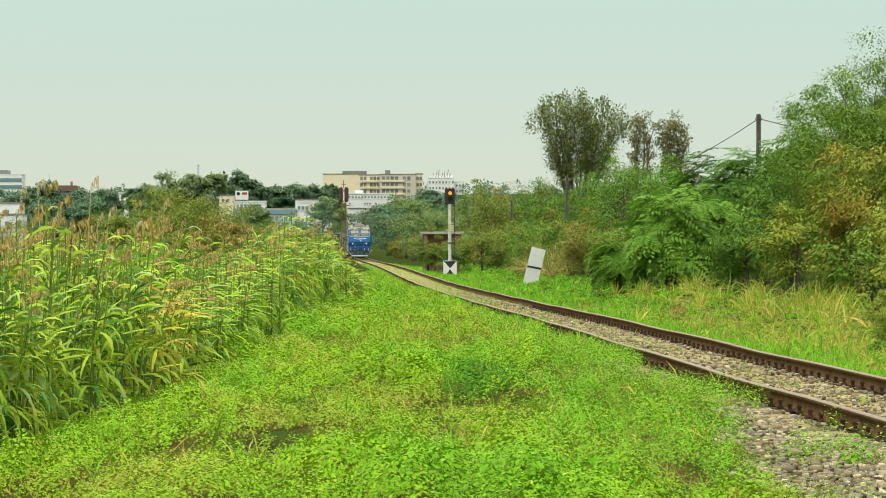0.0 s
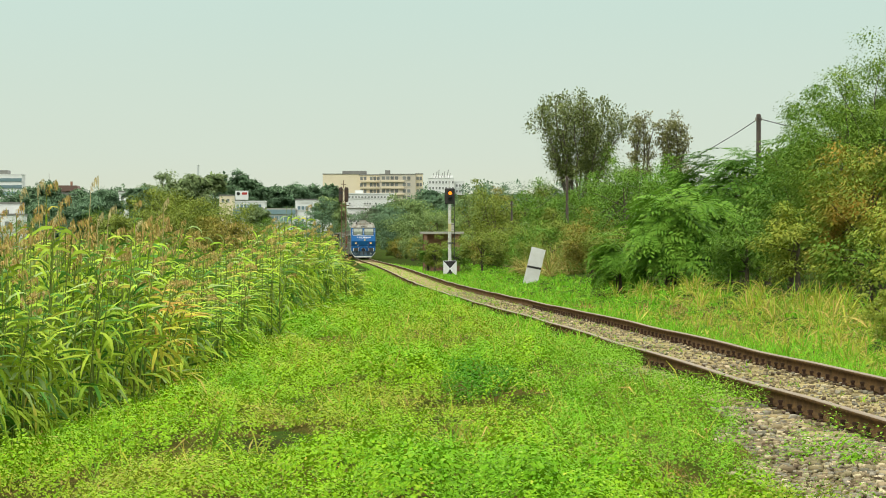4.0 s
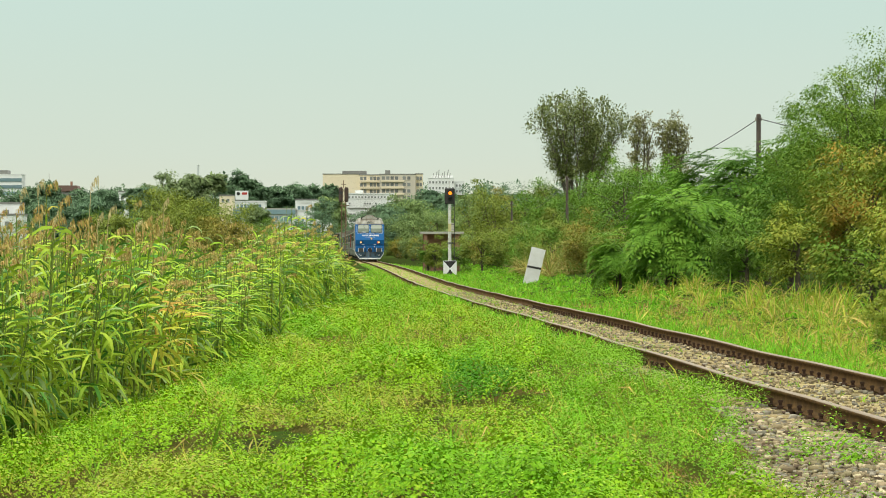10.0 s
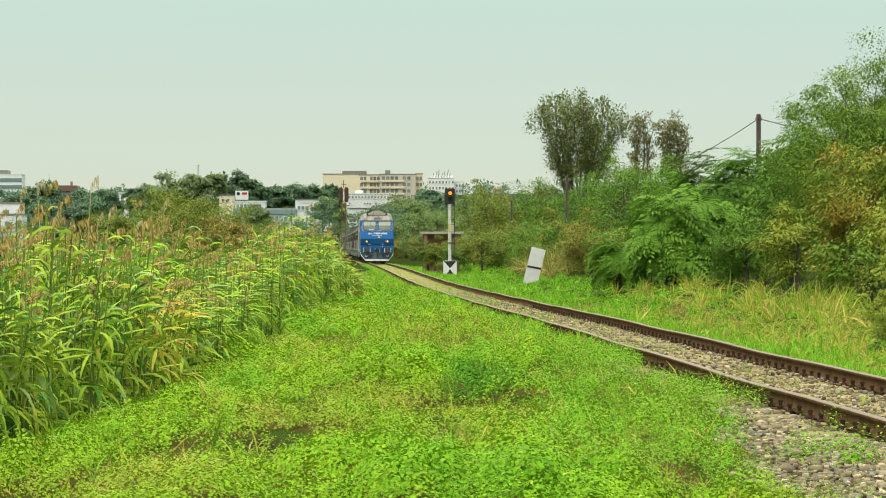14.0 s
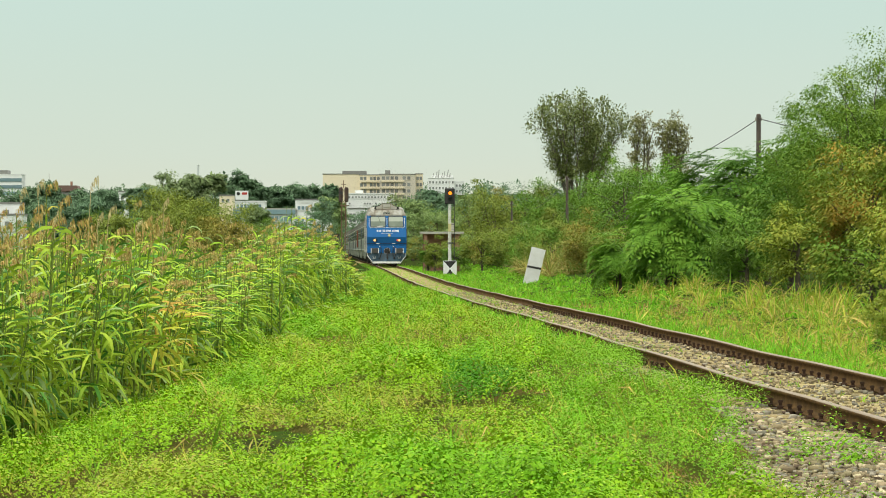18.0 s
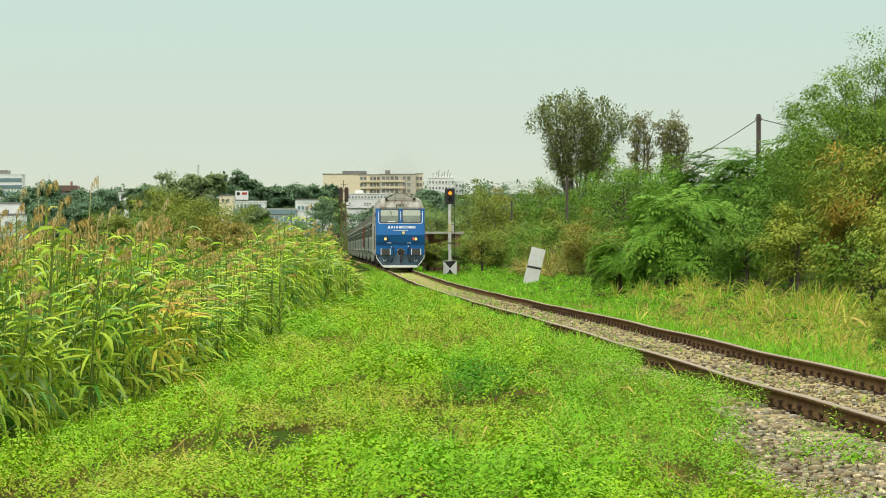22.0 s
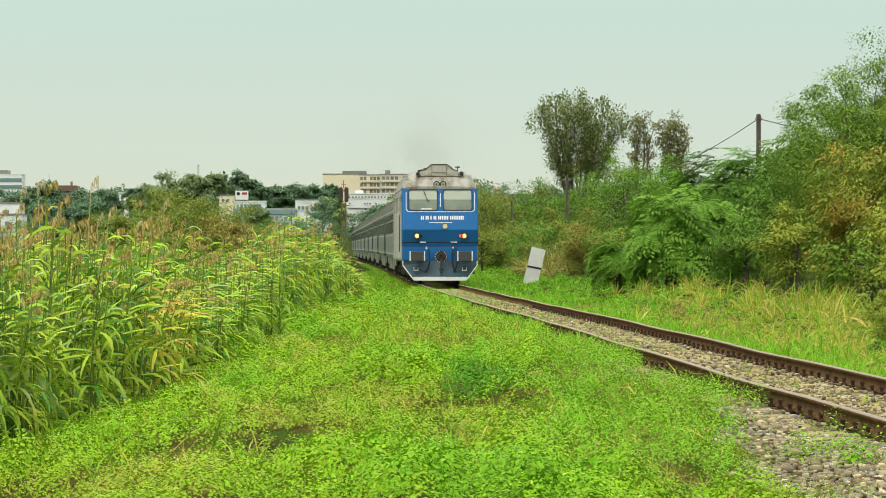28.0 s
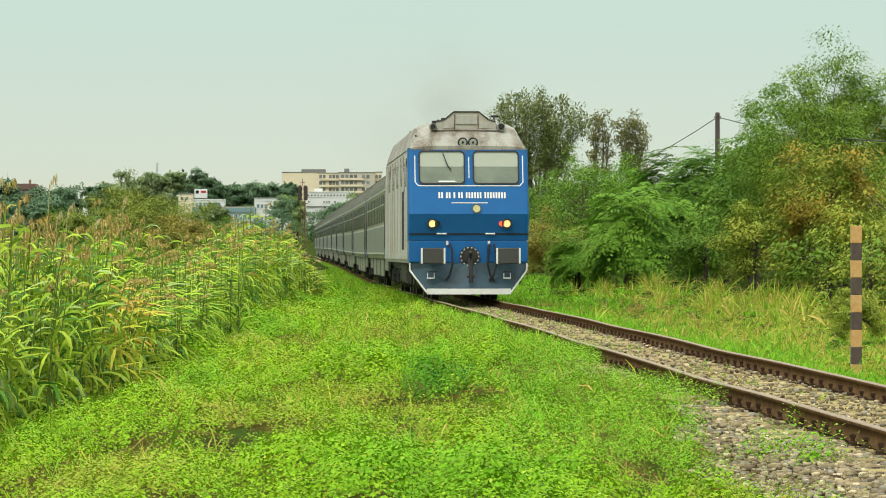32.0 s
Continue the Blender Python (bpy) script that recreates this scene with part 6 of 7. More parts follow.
def far_trees():
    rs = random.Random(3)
    spec = [(-97.5, 824, 17.8, 4.2, "tree_far_haze"), (-103, 815, 15.5, 3.8, "tree_far_haze"), (-93, 824, 15.3, 3.4, "tree_far_haze"), (-87.5, 828, 15.2, 4.0, "tree_far_haze"), (-81.5, 824, 16.0, 3.4, "tree_far_haze"),
            (-92, 806, 13.0, 5.5, "tree_far_haze"), (-100, 791, 12.0, 5.0, "tree_far_haze"), (-82, 799, 13.5, 4.0, "tree_far_haze"), (-76.5, 861, 16.2, 2.4, "tree_far_haze"),
            (-73, 916, 20.7, 5.0, "tree_far_pale_haze"), (-66.5, 921, 20.6, 3.4, "tree_far_pale_haze"), (-79, 925, 18.5, 3.6, "tree_far_pale_haze"), (-62, 925, 21.0, 2.2, "tree_far_pale_haze"),
            (-67, 1136, 25.6, 3.6, "tree_far_haze"), (-72.5, 1145, 24.0, 3.0, "tree_far_haze"), (-62.5, 1145, 23.0, 3.2, "tree_far_haze"), (-57.0, 1172, 22.6, 4.0, "tree_far_haze"), (-50.5, 1172, 22.4, 3.8, "tree_far_haze"), (-44, 1181, 22.0, 3.4, "tree_far_haze"),
            (-40.5, 1209, 23.3, 2.8, "tree_far_haze"), (-47, 879, 10.2, 2.2, "tree_far_pale_haze"), (-51, 916, 12.0, 1.8, "tree_far_pale_haze"), (-33.5, 1026, 16.0, 3.2, "tree_dist_haze"),
            (-45, 549, 5.6, 3.0, "tree_olive"), (-40, 549, 5.4, 3.0, "tree_olive"), (-35, 531, 5.6, 3.0, "tree_mid"), (-29.5, 549, 6.0, 3.4, "tree_mid"), (-25.5, 604, 7.0, 3.4, "tree_far_haze"),
            (-42, 339, 5.0, 3.0, "tree_mid"), (-38, 330, 5.4, 2.8, "tree_far_haze"), (-34, 339, 5.6, 2.6, "tree_mid"), (-31, 321, 4.8, 2.4, "tree_olive"), (-45, 348, 4.6, 2.6, "tree_olive"),
            (-20, 394, 6.2, 2.8, "tree_mid"), (-16, 458, 6.5, 2.6, "tree_far_haze"), (-13.0, 549, 7.4, 3.0, "tree_far_haze"), (-8.5, 604, 8.6, 4.0, "tree_far_haze"), (-2, 549, 8.8, 4.5, "tree_mid"), (5, 476, 9.0, 5.0, "tree_mid"),
            (12, 421, 8.6, 5.0, "tree_olive"), (-15.5, 879, 12.8, 3.6, "tree_far_haze"), (-9, 1026, 16, 4.5, "tree_far_haze"), (-3, 1136, 20.5, 5, "tree_far_haze"), (5, 1099, 19.0, 5, "tree_far_haze"), (-14, 1099, 16.5, 4, "tree_far_pale_haze")]
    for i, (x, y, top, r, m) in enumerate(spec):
        lab = {"tree_far_haze": "dark green tree near the distant buildings", "tree_far_pale_haze": "pale green tree on the far rise, haze in its colour", "tree_olive": "olive shrub beyond the reeds", "tree_mid": "green tree beyond the reeds", "tree_dist_haze": "leafy green tree before the white works"}[m]
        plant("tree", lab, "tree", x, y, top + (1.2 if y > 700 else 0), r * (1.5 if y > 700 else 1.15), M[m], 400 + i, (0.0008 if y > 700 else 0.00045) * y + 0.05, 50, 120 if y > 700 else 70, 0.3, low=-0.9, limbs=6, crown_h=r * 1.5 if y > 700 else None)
    # the hill's woods, too many to count
    g = np.random.default_rng(9)
    pieces = []
    for k in range(520):
        y = 1172 + 1650 * g.random() ** 1.3
        x = g.uniform(-0.142, 0.16) * y
        if -60 < x < 12 and 1172 < y < 1660:
            continue
        z = float(ground_z(x, y))
        n = 90
        off = unit(n, g) * (g.random(n) ** 0.4)[:, None] * np.array([4.5, 4.5, 4.0]) * g.uniform(0.6, 1.2)
        pos = np.array([x, y, z + 3.5]) + off
        pieces.append(aim_scatter(*LEAF, pos, off + unit(n, g) * 2, g.uniform(0.9, 1.9, n)))
    ob = new("far_woods", mesh_of("far_woods", *join(pieces), M["tree_far_haze"]))
    tagged(ob, "dark woods covering the distant hill, haze put into their colour", "woods", kind="stuff")


far_trees()

# ---- train: built with the front at y = 0, the rest behind it along +y ----
def round_rect(x0, x1, z0, z1, r, n=4):
    out = []
    for cx, cz, a0 in ((x1 - r, z1 - r, 0), (x0 + r, z1 - r, 90), (x0 + r, z0 + r, 180), (x1 - r, z0 + r, 270)):
        for i in range(n + 1):
            a = radians(a0 + 90 * i / n)
            out.append((cx + r * cos(a), cz + r * sin(a)))
    return out


def disc_line(x, z, r, n=16):
    return [(x + r * cos(6.28319 * i / n), z + r * sin(6.28319 * i / n)) for i in range(n)]


FACE_Z = [0.9, 1.46, 1.62, 2.12, 2.84, 3.74, 4.3]
FACE_Y = [0.10, 0.10, 0.06, -0.10, 0.14, 0.42, 0.9]


def face_y(z):
    return float(np.interp(z, FACE_Z, FACE_Y))


def plate(outline, off=0.015, thick=0.03, bm=None):
    """A flat piece that lies on the locomotive's front."""
    bm = bm or bmesh.new()
    a = [bm.verts.new((x, face_y(z) - off, z)) for x, z in outline]
    b = [bm.verts.new((x, face_y(z) - off + thick, z)) for x, z in outline]
    bm.faces.new(a)
    bm.faces.new(b[::-1])
    n = len(a)
    for i in range(n):
        bm.faces.new((a[i], b[i], b[(i + 1) % n], a[(i + 1) % n]))
    bmesh.ops.recalc_face_normals(bm, faces=bm.faces)
    return bm


def hoop(outer, inner, off=0.02, thick=0.04):
    bm = bmesh.new()
    n = len(outer)
    rows = []
    for line, d in ((outer, 0), (inner, 0), (inner, thick), (outer, thick)):
        rows.append([bm.verts.new((x, face_y(z) - off + d, z)) for x, z in line])
    for r in range(4):
        p, q = rows[r], rows[(r + 1) % 4]
        for i in range(n):
            bm.faces.new((p[i], p[(i + 1) % n], q[(i + 1) % n], q[i]))
    bmesh.ops.recalc_face_normals(bm, faces=bm.faces)
    return bm


def stroke(points, w, off=0.008, thick=0.012):
    """A painted line of width w along points on the front."""
    bm = bmesh.new()
    for (x0, z0), (x1, z1) in zip(points, points[1:]):
        L = hypot(x1 - x0, z1 - z0)
        nx_, nz_ = -(z1 - z0) / L * w / 2, (x1 - x0) / L * w / 2
        plate([(x0 + nx_, z0 + nz_), (x1 + nx_, z1 + nz_), (x1 - nx_, z1 - nz_), (x0 - nx_, z0 - nz_)], off, thick, bm)
    return bm


def wheelset(parent, y, r, name="wheelset"):
    bm = bmesh.new()
    for s in (-1, 1):
        rod(bm, (s * 0.685, 0, 0), (s * 0.82, 0, 0), r, seg=24)
        rod(bm, (s * 0.66, 0, 0), (s * 0.69, 0, 0), r + 0.028, seg=24)
        rod(bm, (s * 0.82, 0, 0), (s * 0.86, 0, 0), r * 0.45, seg=12)
    rod(bm, (-0.9, 0, 0), (0.9, 0, 0), 0.08, seg=10)
    for s in (-1, 1):
        for k in range(4):
            a = k * pi / 2
            rod(bm, (s * 0.825, cos(a) * r * 0.65, sin(a) * r * 0.65), (s * 0.835, cos(a) * r * 0.65, sin(a) * r * 0.65), 0.06, seg=8)
    w = part(name, bm, M["black"], parent)
    w.location = (0, y, r)
    return w


def bogie_frame(parent, y, axles, span, label=""):
    bm = bmesh.new()
    for s in (-1, 1):
        box(bm, s * 1.0 - 0.07, s * 1.0 + 0.07, y - span / 2 - 0.5, y + span / 2 + 0.5, 0.52, 0.78, bevel=0.03)
        for a in axles:
            box(bm, s * 1.08 - 0.1, s * 1.08 + 0.1, a - 0.17, a + 0.17, 0.33, 0.68, bevel=0.04)
            rod(bm, (s * 1.06, a - 0.32, 0.55), (s * 1.06, a - 0.32, 0.95), 0.09, seg=10)
            rod(bm, (s * 1.06, a + 0.32, 0.55), (s * 1.06, a + 0.32, 0.95), 0.09, seg=10)
            box(bm, s * 1.02 - 0.05, s * 1.02 + 0.05, a - 0.75, a - 0.6, 0.25, 0.62)
    for e in (-1, 1):
        box(bm, -1.0, 1.0, y + e * (span / 2 + 0.4) - 0.08, y + e * (span / 2 + 0.4) + 0.08, 0.5, 0.75)
    return part("bogie_frame", bm, M["black"], parent, label)


def build_loco():
    L = tagged(new("locomotive"), "blue diesel locomotive with a sooty grey roof and lit lamps", "locomotive")
    end = 16.6
    # body behind the cab front
    half = [(0, 0.92), (1.45, 0.92), (1.48, 1.1), (1.48, 3.15), (1.44, 3.70), (1.30, 4.00), (1.08, 4.20), (0.75, 4.32), (0, 4.36)]
    nose = [(0, 0.94), (1.44, 0.94), (1.47, 1.1), (1.47, 3.13), (1.43, 3.70), (1.36, 3.80), (1.28, 3.86), (1.1, 3.9), (0, 3.92)]
    side_half = [(0, 0.92), (1.45, 0.92), (1.48, 1.1), (1.48, 3.15), (1.44, 3.70), (0, 3.70)]
    part("side_body", loft([(0.55, mirror_line(side_half)), (end - 0.2, mirror_line(side_half))]), M["loco_side"], L, "dusty light grey body sides")
    roof0 = [(0, 3.70), (1.44, 3.705), (1.40, 3.80), (1.30, 3.90), (1.05, 3.97), (0.7, 4.0), (0, 4.02)]
    roof1 = [(0, 3.70), (1.45, 3.705), (1.38, 3.88), (1.30, 4.05), (1.20, 4.19), (0.95, 4.26), (0, 4.28)]
    roof2 = [(0, 3.70), (1.46, 3.705), (1.40, 3.90), (1.33, 4.09), (1.24, 4.27), (1.05, 4.37), (0, 4.40)]
    r0 = [(x, 3.70 + (z - 3.70) * 0.3) for x, z in roof0]
    part("roof", loft([(0.40, mirror_line(r0)), (0.62, mirror_line(roof0)), (1.05, mirror_line(roof1)), (1.7, mirror_line(roof2)), (end - 0.6, mirror_line(roof2)),
                       (end - 0.2, mirror_line(roof0))]), M["loco_roof"], L, "sooty grey roof, browned along the front", smooth=False)
    # blue front: profile in y and z drawn across
    bm = bmesh.new()
    prof = [(0.06, 1.62), (0.10, 1.48), (0.70, 1.48), (0.70, 3.72), (0.42, 3.74), (0.14, 2.84), (-0.10, 2.12)]
    a = [bm.verts.new((-1.475, y, z)) for y, z in prof]
    b = [bm.verts.new((1.475, y, z)) for y, z in prof]
    bm.faces.new(a), bm.faces.new(b[::-1])
    n = len(prof)
    for i in range(n):
        bm.faces.new((a[i], b[i], b[(i + 1) % n], a[(i + 1) % n]))
    bmesh.ops.recalc_face_normals(bm, faces=bm.faces)
    corner = [e for e in bm.edges if abs(abs(e.verts[0].co.x) - 1.475) < 1e-4 and abs(e.verts[0].co.x - e.verts[1].co.x) < 1e-4 and max(v.co.y for v in e.verts) < 0.5]
    bmesh.ops.bevel(bm, geom=corner, offset=0.10, segments=3, affect="EDGES", profile=0.5)
    front = part("cab_front", bm, M["blue"], L, "bright blue cab front")
    # the joint below the nose, its shadow drawn as a black line
    part("seam", stroke([(-1.46, 1.63), (1.46, 1.63)], 0.035, 0.012, 0.03), M["black"], front)
    lower = part("buffer_beam", boxes((-1.45, 1.45, 0.10, 0.7, 0.93, 1.475), bevel=0.03), M["blue"], L, "blue beam that carries the buffers")
    part("coupler_panel", plate([(-0.47, 0.98), (-0.38, 0.86), (0.42, 0.86), (0.5, 0.98), (0.5, 1.4), (-0.47, 1.4)], 0.03, 0.05), M["blue"], lower)
    # rust and soot streaks that run down the roof's front
    rs = random.Random(12)
    for k in range(16):
        x = rs.uniform(-1.2, 1.2)
        w, h = rs.uniform(0.012, 0.035), rs.uniform(0.03, 0.10)
        part("rust_run", plate([(x, 3.71 - h), (x + w * 0.5, 3.71 - h * 0.9), (x + w, 3.735), (x - w * 0.4, 3.735)], 0.006, 0.008), M["mast_rust"], front)
    # windscreens
    for x0, x1 in ((-1.20, -0.085), (0.125, 1.24)):
        f = part("windscreen", plate(round_rect(x0, x1, 2.87, 3.66, 0.09), 0.004, 0.02), M["glass"], L, "cab windscreen, a blind behind it")
        part("window_seal", hoop(round_rect(x0 - 0.012, x1 + 0.012, 2.845, 3.675, 0.11), round_rect(x0 + 0.022, x1 - 0.022, 2.882, 3.64, 0.085), 0.03, 0.05), M["rubber"], f)
        part("blind", plate(round_rect(x0 + 0.02, x1 - 0.02, 3.28, 3.64, 0.05), 0.009, 0.004), M["blind"], f)
        if x0 < 0:
            part("dashboard", plate([(x0 + 0.45, 2.90), (x1 - 0.2, 2.90), (x1 - 0.25, 2.935), (x0 + 0.5, 2.935)], 0.009, 0.004), M["white"], f)
    part("wiper", stroke([(-0.62, 3.62), (-0.50, 3.30), (-0.42, 3.2)], 0.025, 0.06, 0.02), M["rubber"], L)
    # white lining
    part("lining", stroke([(-1.30, 3.55), (-1.30, 2.90), (-1.22, 2.81), (1.26, 2.81), (1.34, 2.90), (1.34, 3.55)], 0.024), M["white"], front)
    part("lining", stroke([(0.02, 3.52), (0.02, 3.0)], 0.022), M["white"], front)
    part("lining", stroke([(-0.42, 2.39), (0.47, 2.39)], 0.02), M["white"], front)
    # the vehicle's number, as bars
    x = -0.735
    for word in (2, 2, 1, 2, 6, 8):
        for k in range(word):
            part("number_bar", plate([(x, 2.505), (x + 0.042, 2.505), (x + 0.042, 2.65), (x, 2.65)], 0.008, 0.012), M["white"], front)
            x += 0.068
        x += 0.048
    badge = part("badge", plate(disc_line(0.19, 2.25, 0.10), 0.03, 0.05), M["yellow"], front, "round yellow emblem")
    part("badge_rim", hoop(disc_line(0.19, 2.25, 0.115), disc_line(0.19, 2.25, 0.09), 0.035, 0.05), M["buffer"], badge)
    # lamps
    for x, kind in ((-0.89, 0), (0.93, 1)):
        h = part("headlamp", plate(disc_line(x, 1.88, 0.088), 0.05, 0.06), M["lamp"], L, "lit warm white headlamp")
        part("lamp_rim", hoop(disc_line(x, 1.88, 0.125), disc_line(x, 1.88, 0.085), 0.07, 0.09), M["buffer"], h)
        part("tail_lamp", plate(disc_line(x - 0.125 * (1 if kind else -1), 1.88, 0.065, 12), 0.065, 0.075), M["lamp_red" if kind else "rubber"], h)
    for x in (-0.12, 0.13):
        h = part("roof_lamp", rods(((x, 0.42, 3.875), (x, 0.7, 3.875), 0.125), seg=20), M["rubber"], L, "unlit upper headlamp")
        part("lamp_glass", rods(((x, 0.405, 3.875), (x, 0.43, 3.875), 0.088), seg=20), M["lamp_off"], h)
        part("bulb", rods(((x, 0.39, 3.875), (x, 0.41, 3.875), 0.03), seg=10), M["rubber"], h)
    for x in (-0.66, 0.53):
        part("step_handle", boxes((x - 0.12, x + 0.12, 0.0, 0.05, 1.62, 1.655), bevel=0.008), M["white"], L, "short white step")
    for x in (-0.52, 0.5):
        part("hose_cock", boxes((x - 0.03, x + 0.03, 0.05, 0.1, 1.36, 1.46), bevel=0.01), M["white"], L)
    # buffers
    for x in (-0.885, 0.945):
        bf = part("buffer", rods(((x, 0.1, 1.1), (x, -0.3, 1.1), 0.14, 0.13), ((x, -0.3, 1.1), (x, -0.34, 1.1), 0.17), seg=20), M["buffer"], L, "greasy rectangular buffer with white edges")
        part("buffer_head", boxes((x - 0.27, x + 0.27, -0.42, -0.35, 0.91, 1.29), bevel=0.02), M["buffer"], bf)
        for s in (-1, 1):
            part("edge_stripe", boxes((x + s * 0.275 - 0.022, x + s * 0.275 + 0.022, -0.425, -0.345, 0.91, 1.29), bevel=0.006), M["white"], bf)
        part("buffer_step", boxes((x - 0.1, x + 0.1, -0.25, -0.05, 0.70, 0.73)), M["black"], bf)
    # coupling
    bm = bmesh.new()
    rod(bm, (0.03, 0.12, 1.08), (0.03, 0.02, 1.08), 0.25, seg=24)
    rod(bm, (0.03, 0.02, 1.08), (0.03, -0.02, 1.08), 0.15, seg=16)
    cp = part("coupling", bm, M["black"], L, "dark coupling hook on a bolted plate")
    for k in range(14):
        a = 6.28319 * k / 14
        part("bolt", rods(((0.03 + 0.22 * cos(a), 0.02, 1.08 + 0.22 * sin(a)), (0.03 + 0.22 * cos(a), -0.005, 1.08 + 0.22 * sin(a)), 0.018), seg=6), M["white"], cp)
    hook = [((0.03, -0.02, 1.1), (0.03, -0.28, 1.12), 0.045), ((0.03, -0.28, 1.12), (0.03, -0.36, 1.2), 0.04), ((0.0, -0.2, 1.05), (0.02, -0.26, 0.72), 0.035),
            ((0.07, -0.2, 1.05), (0.05, -0.26, 0.72), 0.035), ((0.03, -0.26, 0.75), (0.04, -0.28, 0.45), 0.05), ((-0.06, -0.27, 0.6), (0.13, -0.27, 0.6), 0.03)]
    part("hook", rods(*hook), M["black"], cp)
    for x, s in ((-0.45, 1), (0.5, -1), (0.62, 1)):
        pts = [Vector((x, 0.05, 1.38)), Vector((x + 0.03 * s, -0.12, 1.25)), Vector((x + 0.05 * s, -0.16, 0.9)), Vector((x - 0.02 * s, -0.15, 0.62)), Vector((x - 0.12 * s, -0.1, 0.5))]
        bm = bmesh.new()
        for p, q in zip(pts, pts[1:]):
            rod(bm, p, q, 0.028, seg=7)
        part("brake_hose", bm, M["rubber"], L)
    # plough
    bm = bmesh.new()
    for s in (-1, 1):
        v = [bm.verts.new(p) for p in ((0, -0.28, 0.22), (s * 1.03, -0.05, 0.22), (s * 1.43, 0.15, 0.75), (s * 1.43, 0.15, 0.93), (0, 0.02, 0.93))]
        w = [bm.verts.new(p) for p in ((0, -0.22, 0.22), (s * 1.03, 0.01, 0.22), (s * 1.43, 0.21, 0.75), (s * 1.43, 0.21, 0.93), (0, 0.08, 0.93))]
        bm.faces.new(v), bm.faces.new(w[::-1])
        for i in range(5):
            bm.faces.new((v[i], w[i], w[(i + 1) % 5], v[(i + 1) % 5]))
    bmesh.ops.recalc_face_normals(bm, faces=bm.faces)
    pl = part("plough", bm, M["blue_dirty"], L, "dirty blue rail plough with white edges")
    for s in (-1, 1):
        v = [(s * 1.03, -0.07, 0.21), (s * 1.43, 0.13, 0.74), (s * 1.43, 0.13, 0.92)]
        bm = bmesh.new()
        rod(bm, v[0], v[1], 0.024, seg=6), rod(bm, v[1], v[2], 0.022, seg=6)
        part("plough_edge", bm, M["white"], pl)
        bm = bmesh.new()
        w = [bm.verts.new(p) for p in ((0, -0.30, 0.16), (s * 1.03, -0.07, 0.16), (s * 1.03, -0.07, 0.30), (0, -0.30, 0.30))]
        u = [bm.verts.new((p.co.x, p.co.y + 0.03, p.co.z)) for p in w]
        bm.faces.new(w), bm.faces.new(u[::-1])
        for i in range(4):
            bm.faces.new((w[i], u[i], u[(i + 1) % 4], w[(i + 1) % 4]))
        bmesh.ops.recalc_face_normals(bm, faces=bm.faces)
        part("plough_blade", bm, M["white"], pl)
        x = s * 0.93
        part("plough_step", boxes((x - 0.09, x + 0.09, -0.16, -0.05, 0.54, 0.57), (x - 0.09, x - 0.07, -0.16, -0.14, 0.54, 0.68), (x + 0.07, x + 0.09, -0.16, -0.14, 0.54, 0.68)), M["white"], pl)
    # roof gear: exhaust box, tubes, horns
    half = [(0, 4.17), (0.73, 4.17), (0.73, 4.40), (0.52, 4.46), (0.30, 4.64), (0, 4.645)]
    hb = part("exhaust_box", loft([(0.96, mirror_line(half)), (4.2, mirror_line(half))]), M["box_grey"], L, "weathered pale grey exhaust box on the roof")
    part("box_trim", rods(((-0.54, 0.95, 4.46), (-0.31, 0.95, 4.65), 0.016), ((0.54, 0.95, 4.46), (0.31, 0.95, 4.65), 0.016), ((-0.31, 0.95, 4.65), (0.31, 0.95, 4.65), 0.018),
                          ((-0.73, 0.95, 4.40), (-0.54, 0.95, 4.46), 0.014), ((0.73, 0.95, 4.40), (0.54, 0.95, 4.46), 0.014)), M["black"], hb)
    part("box_panel", boxes((-0.27, 0.27, 0.935, 0.957, 4.34, 4.56), bevel=0.008), M["loco_side"], hb, "pale cover plate")
    for x in (-0.45, 0.45):
        part("box_panel", boxes((x - 0.13, x + 0.13, 0.94, 0.957, 4.24, 4.38), bevel=0.006), M["loco_side"], hb)
    for x in (-0.29, 0.29):
        part("rust_seam", boxes((x - 0.007, x + 0.007, 0.945, 0.957, 4.2, 4.58)), M["rust"], hb)
    part("box_ledge", boxes((-0.80, 0.80, 0.86, 0.96, 4.165, 4.19)), M["mast_head"], hb, "rusty drip ledge")
    for k in range(9):
        part("ledge_bolt", rods(((-0.7 + 0.175 * k, 0.85, 4.178), (-0.7 + 0.175 * k, 0.862, 4.178), 0.012), seg=6), M["rubber"], hb)
    for x, r in ((-0.83, 0.085), (0.85, 0.105)):
        t = part("exhaust_tube", rods(((x, 0.78, 4.28), (x, 1.9, 4.28), r), seg=16), M["loco_roof"], L)
        # a black disc drawn for the shade inside the tube's open end
        part("tube_mouth", rods(((x, 0.76, 4.28), (x, 0.79, 4.28), r * 0.72), seg=16), M["rubber"], t)
    part("filler_cap", rods(((-0.78, 1.3, 4.36), (-0.78, 1.3, 4.44), 0.06), ((-0.68, 1.35, 4.36), (-0.68, 1.35, 4.47), 0.04), seg=10), M["black"], L)
    part("horn", rods(((0.72, 1.5, 4.3), (0.72, 1.5, 4.56), 0.018), ((0.64, 1.5, 4.56), (0.82, 1.5, 4.56), 0.026)), M["black"], L)
    part("roof_pipe", rods(((-0.55, 1.5, 4.4), (-0.55, 1.5, 4.52), 0.05), ((-0.75, 1.6, 4.38), (-0.4, 1.6, 4.45), 0.05)), M["black"], L)
    part("handrail", rods(((-1.25, 0.9, 4.05), (-1.25, 4.5, 4.28), 0.02), ((1.25, 0.9, 4.05), (1.25, 4.5, 4.28), 0.02)), M["black"], L)
    for k in range(5):
        y = 5.0 + 2.1 * k
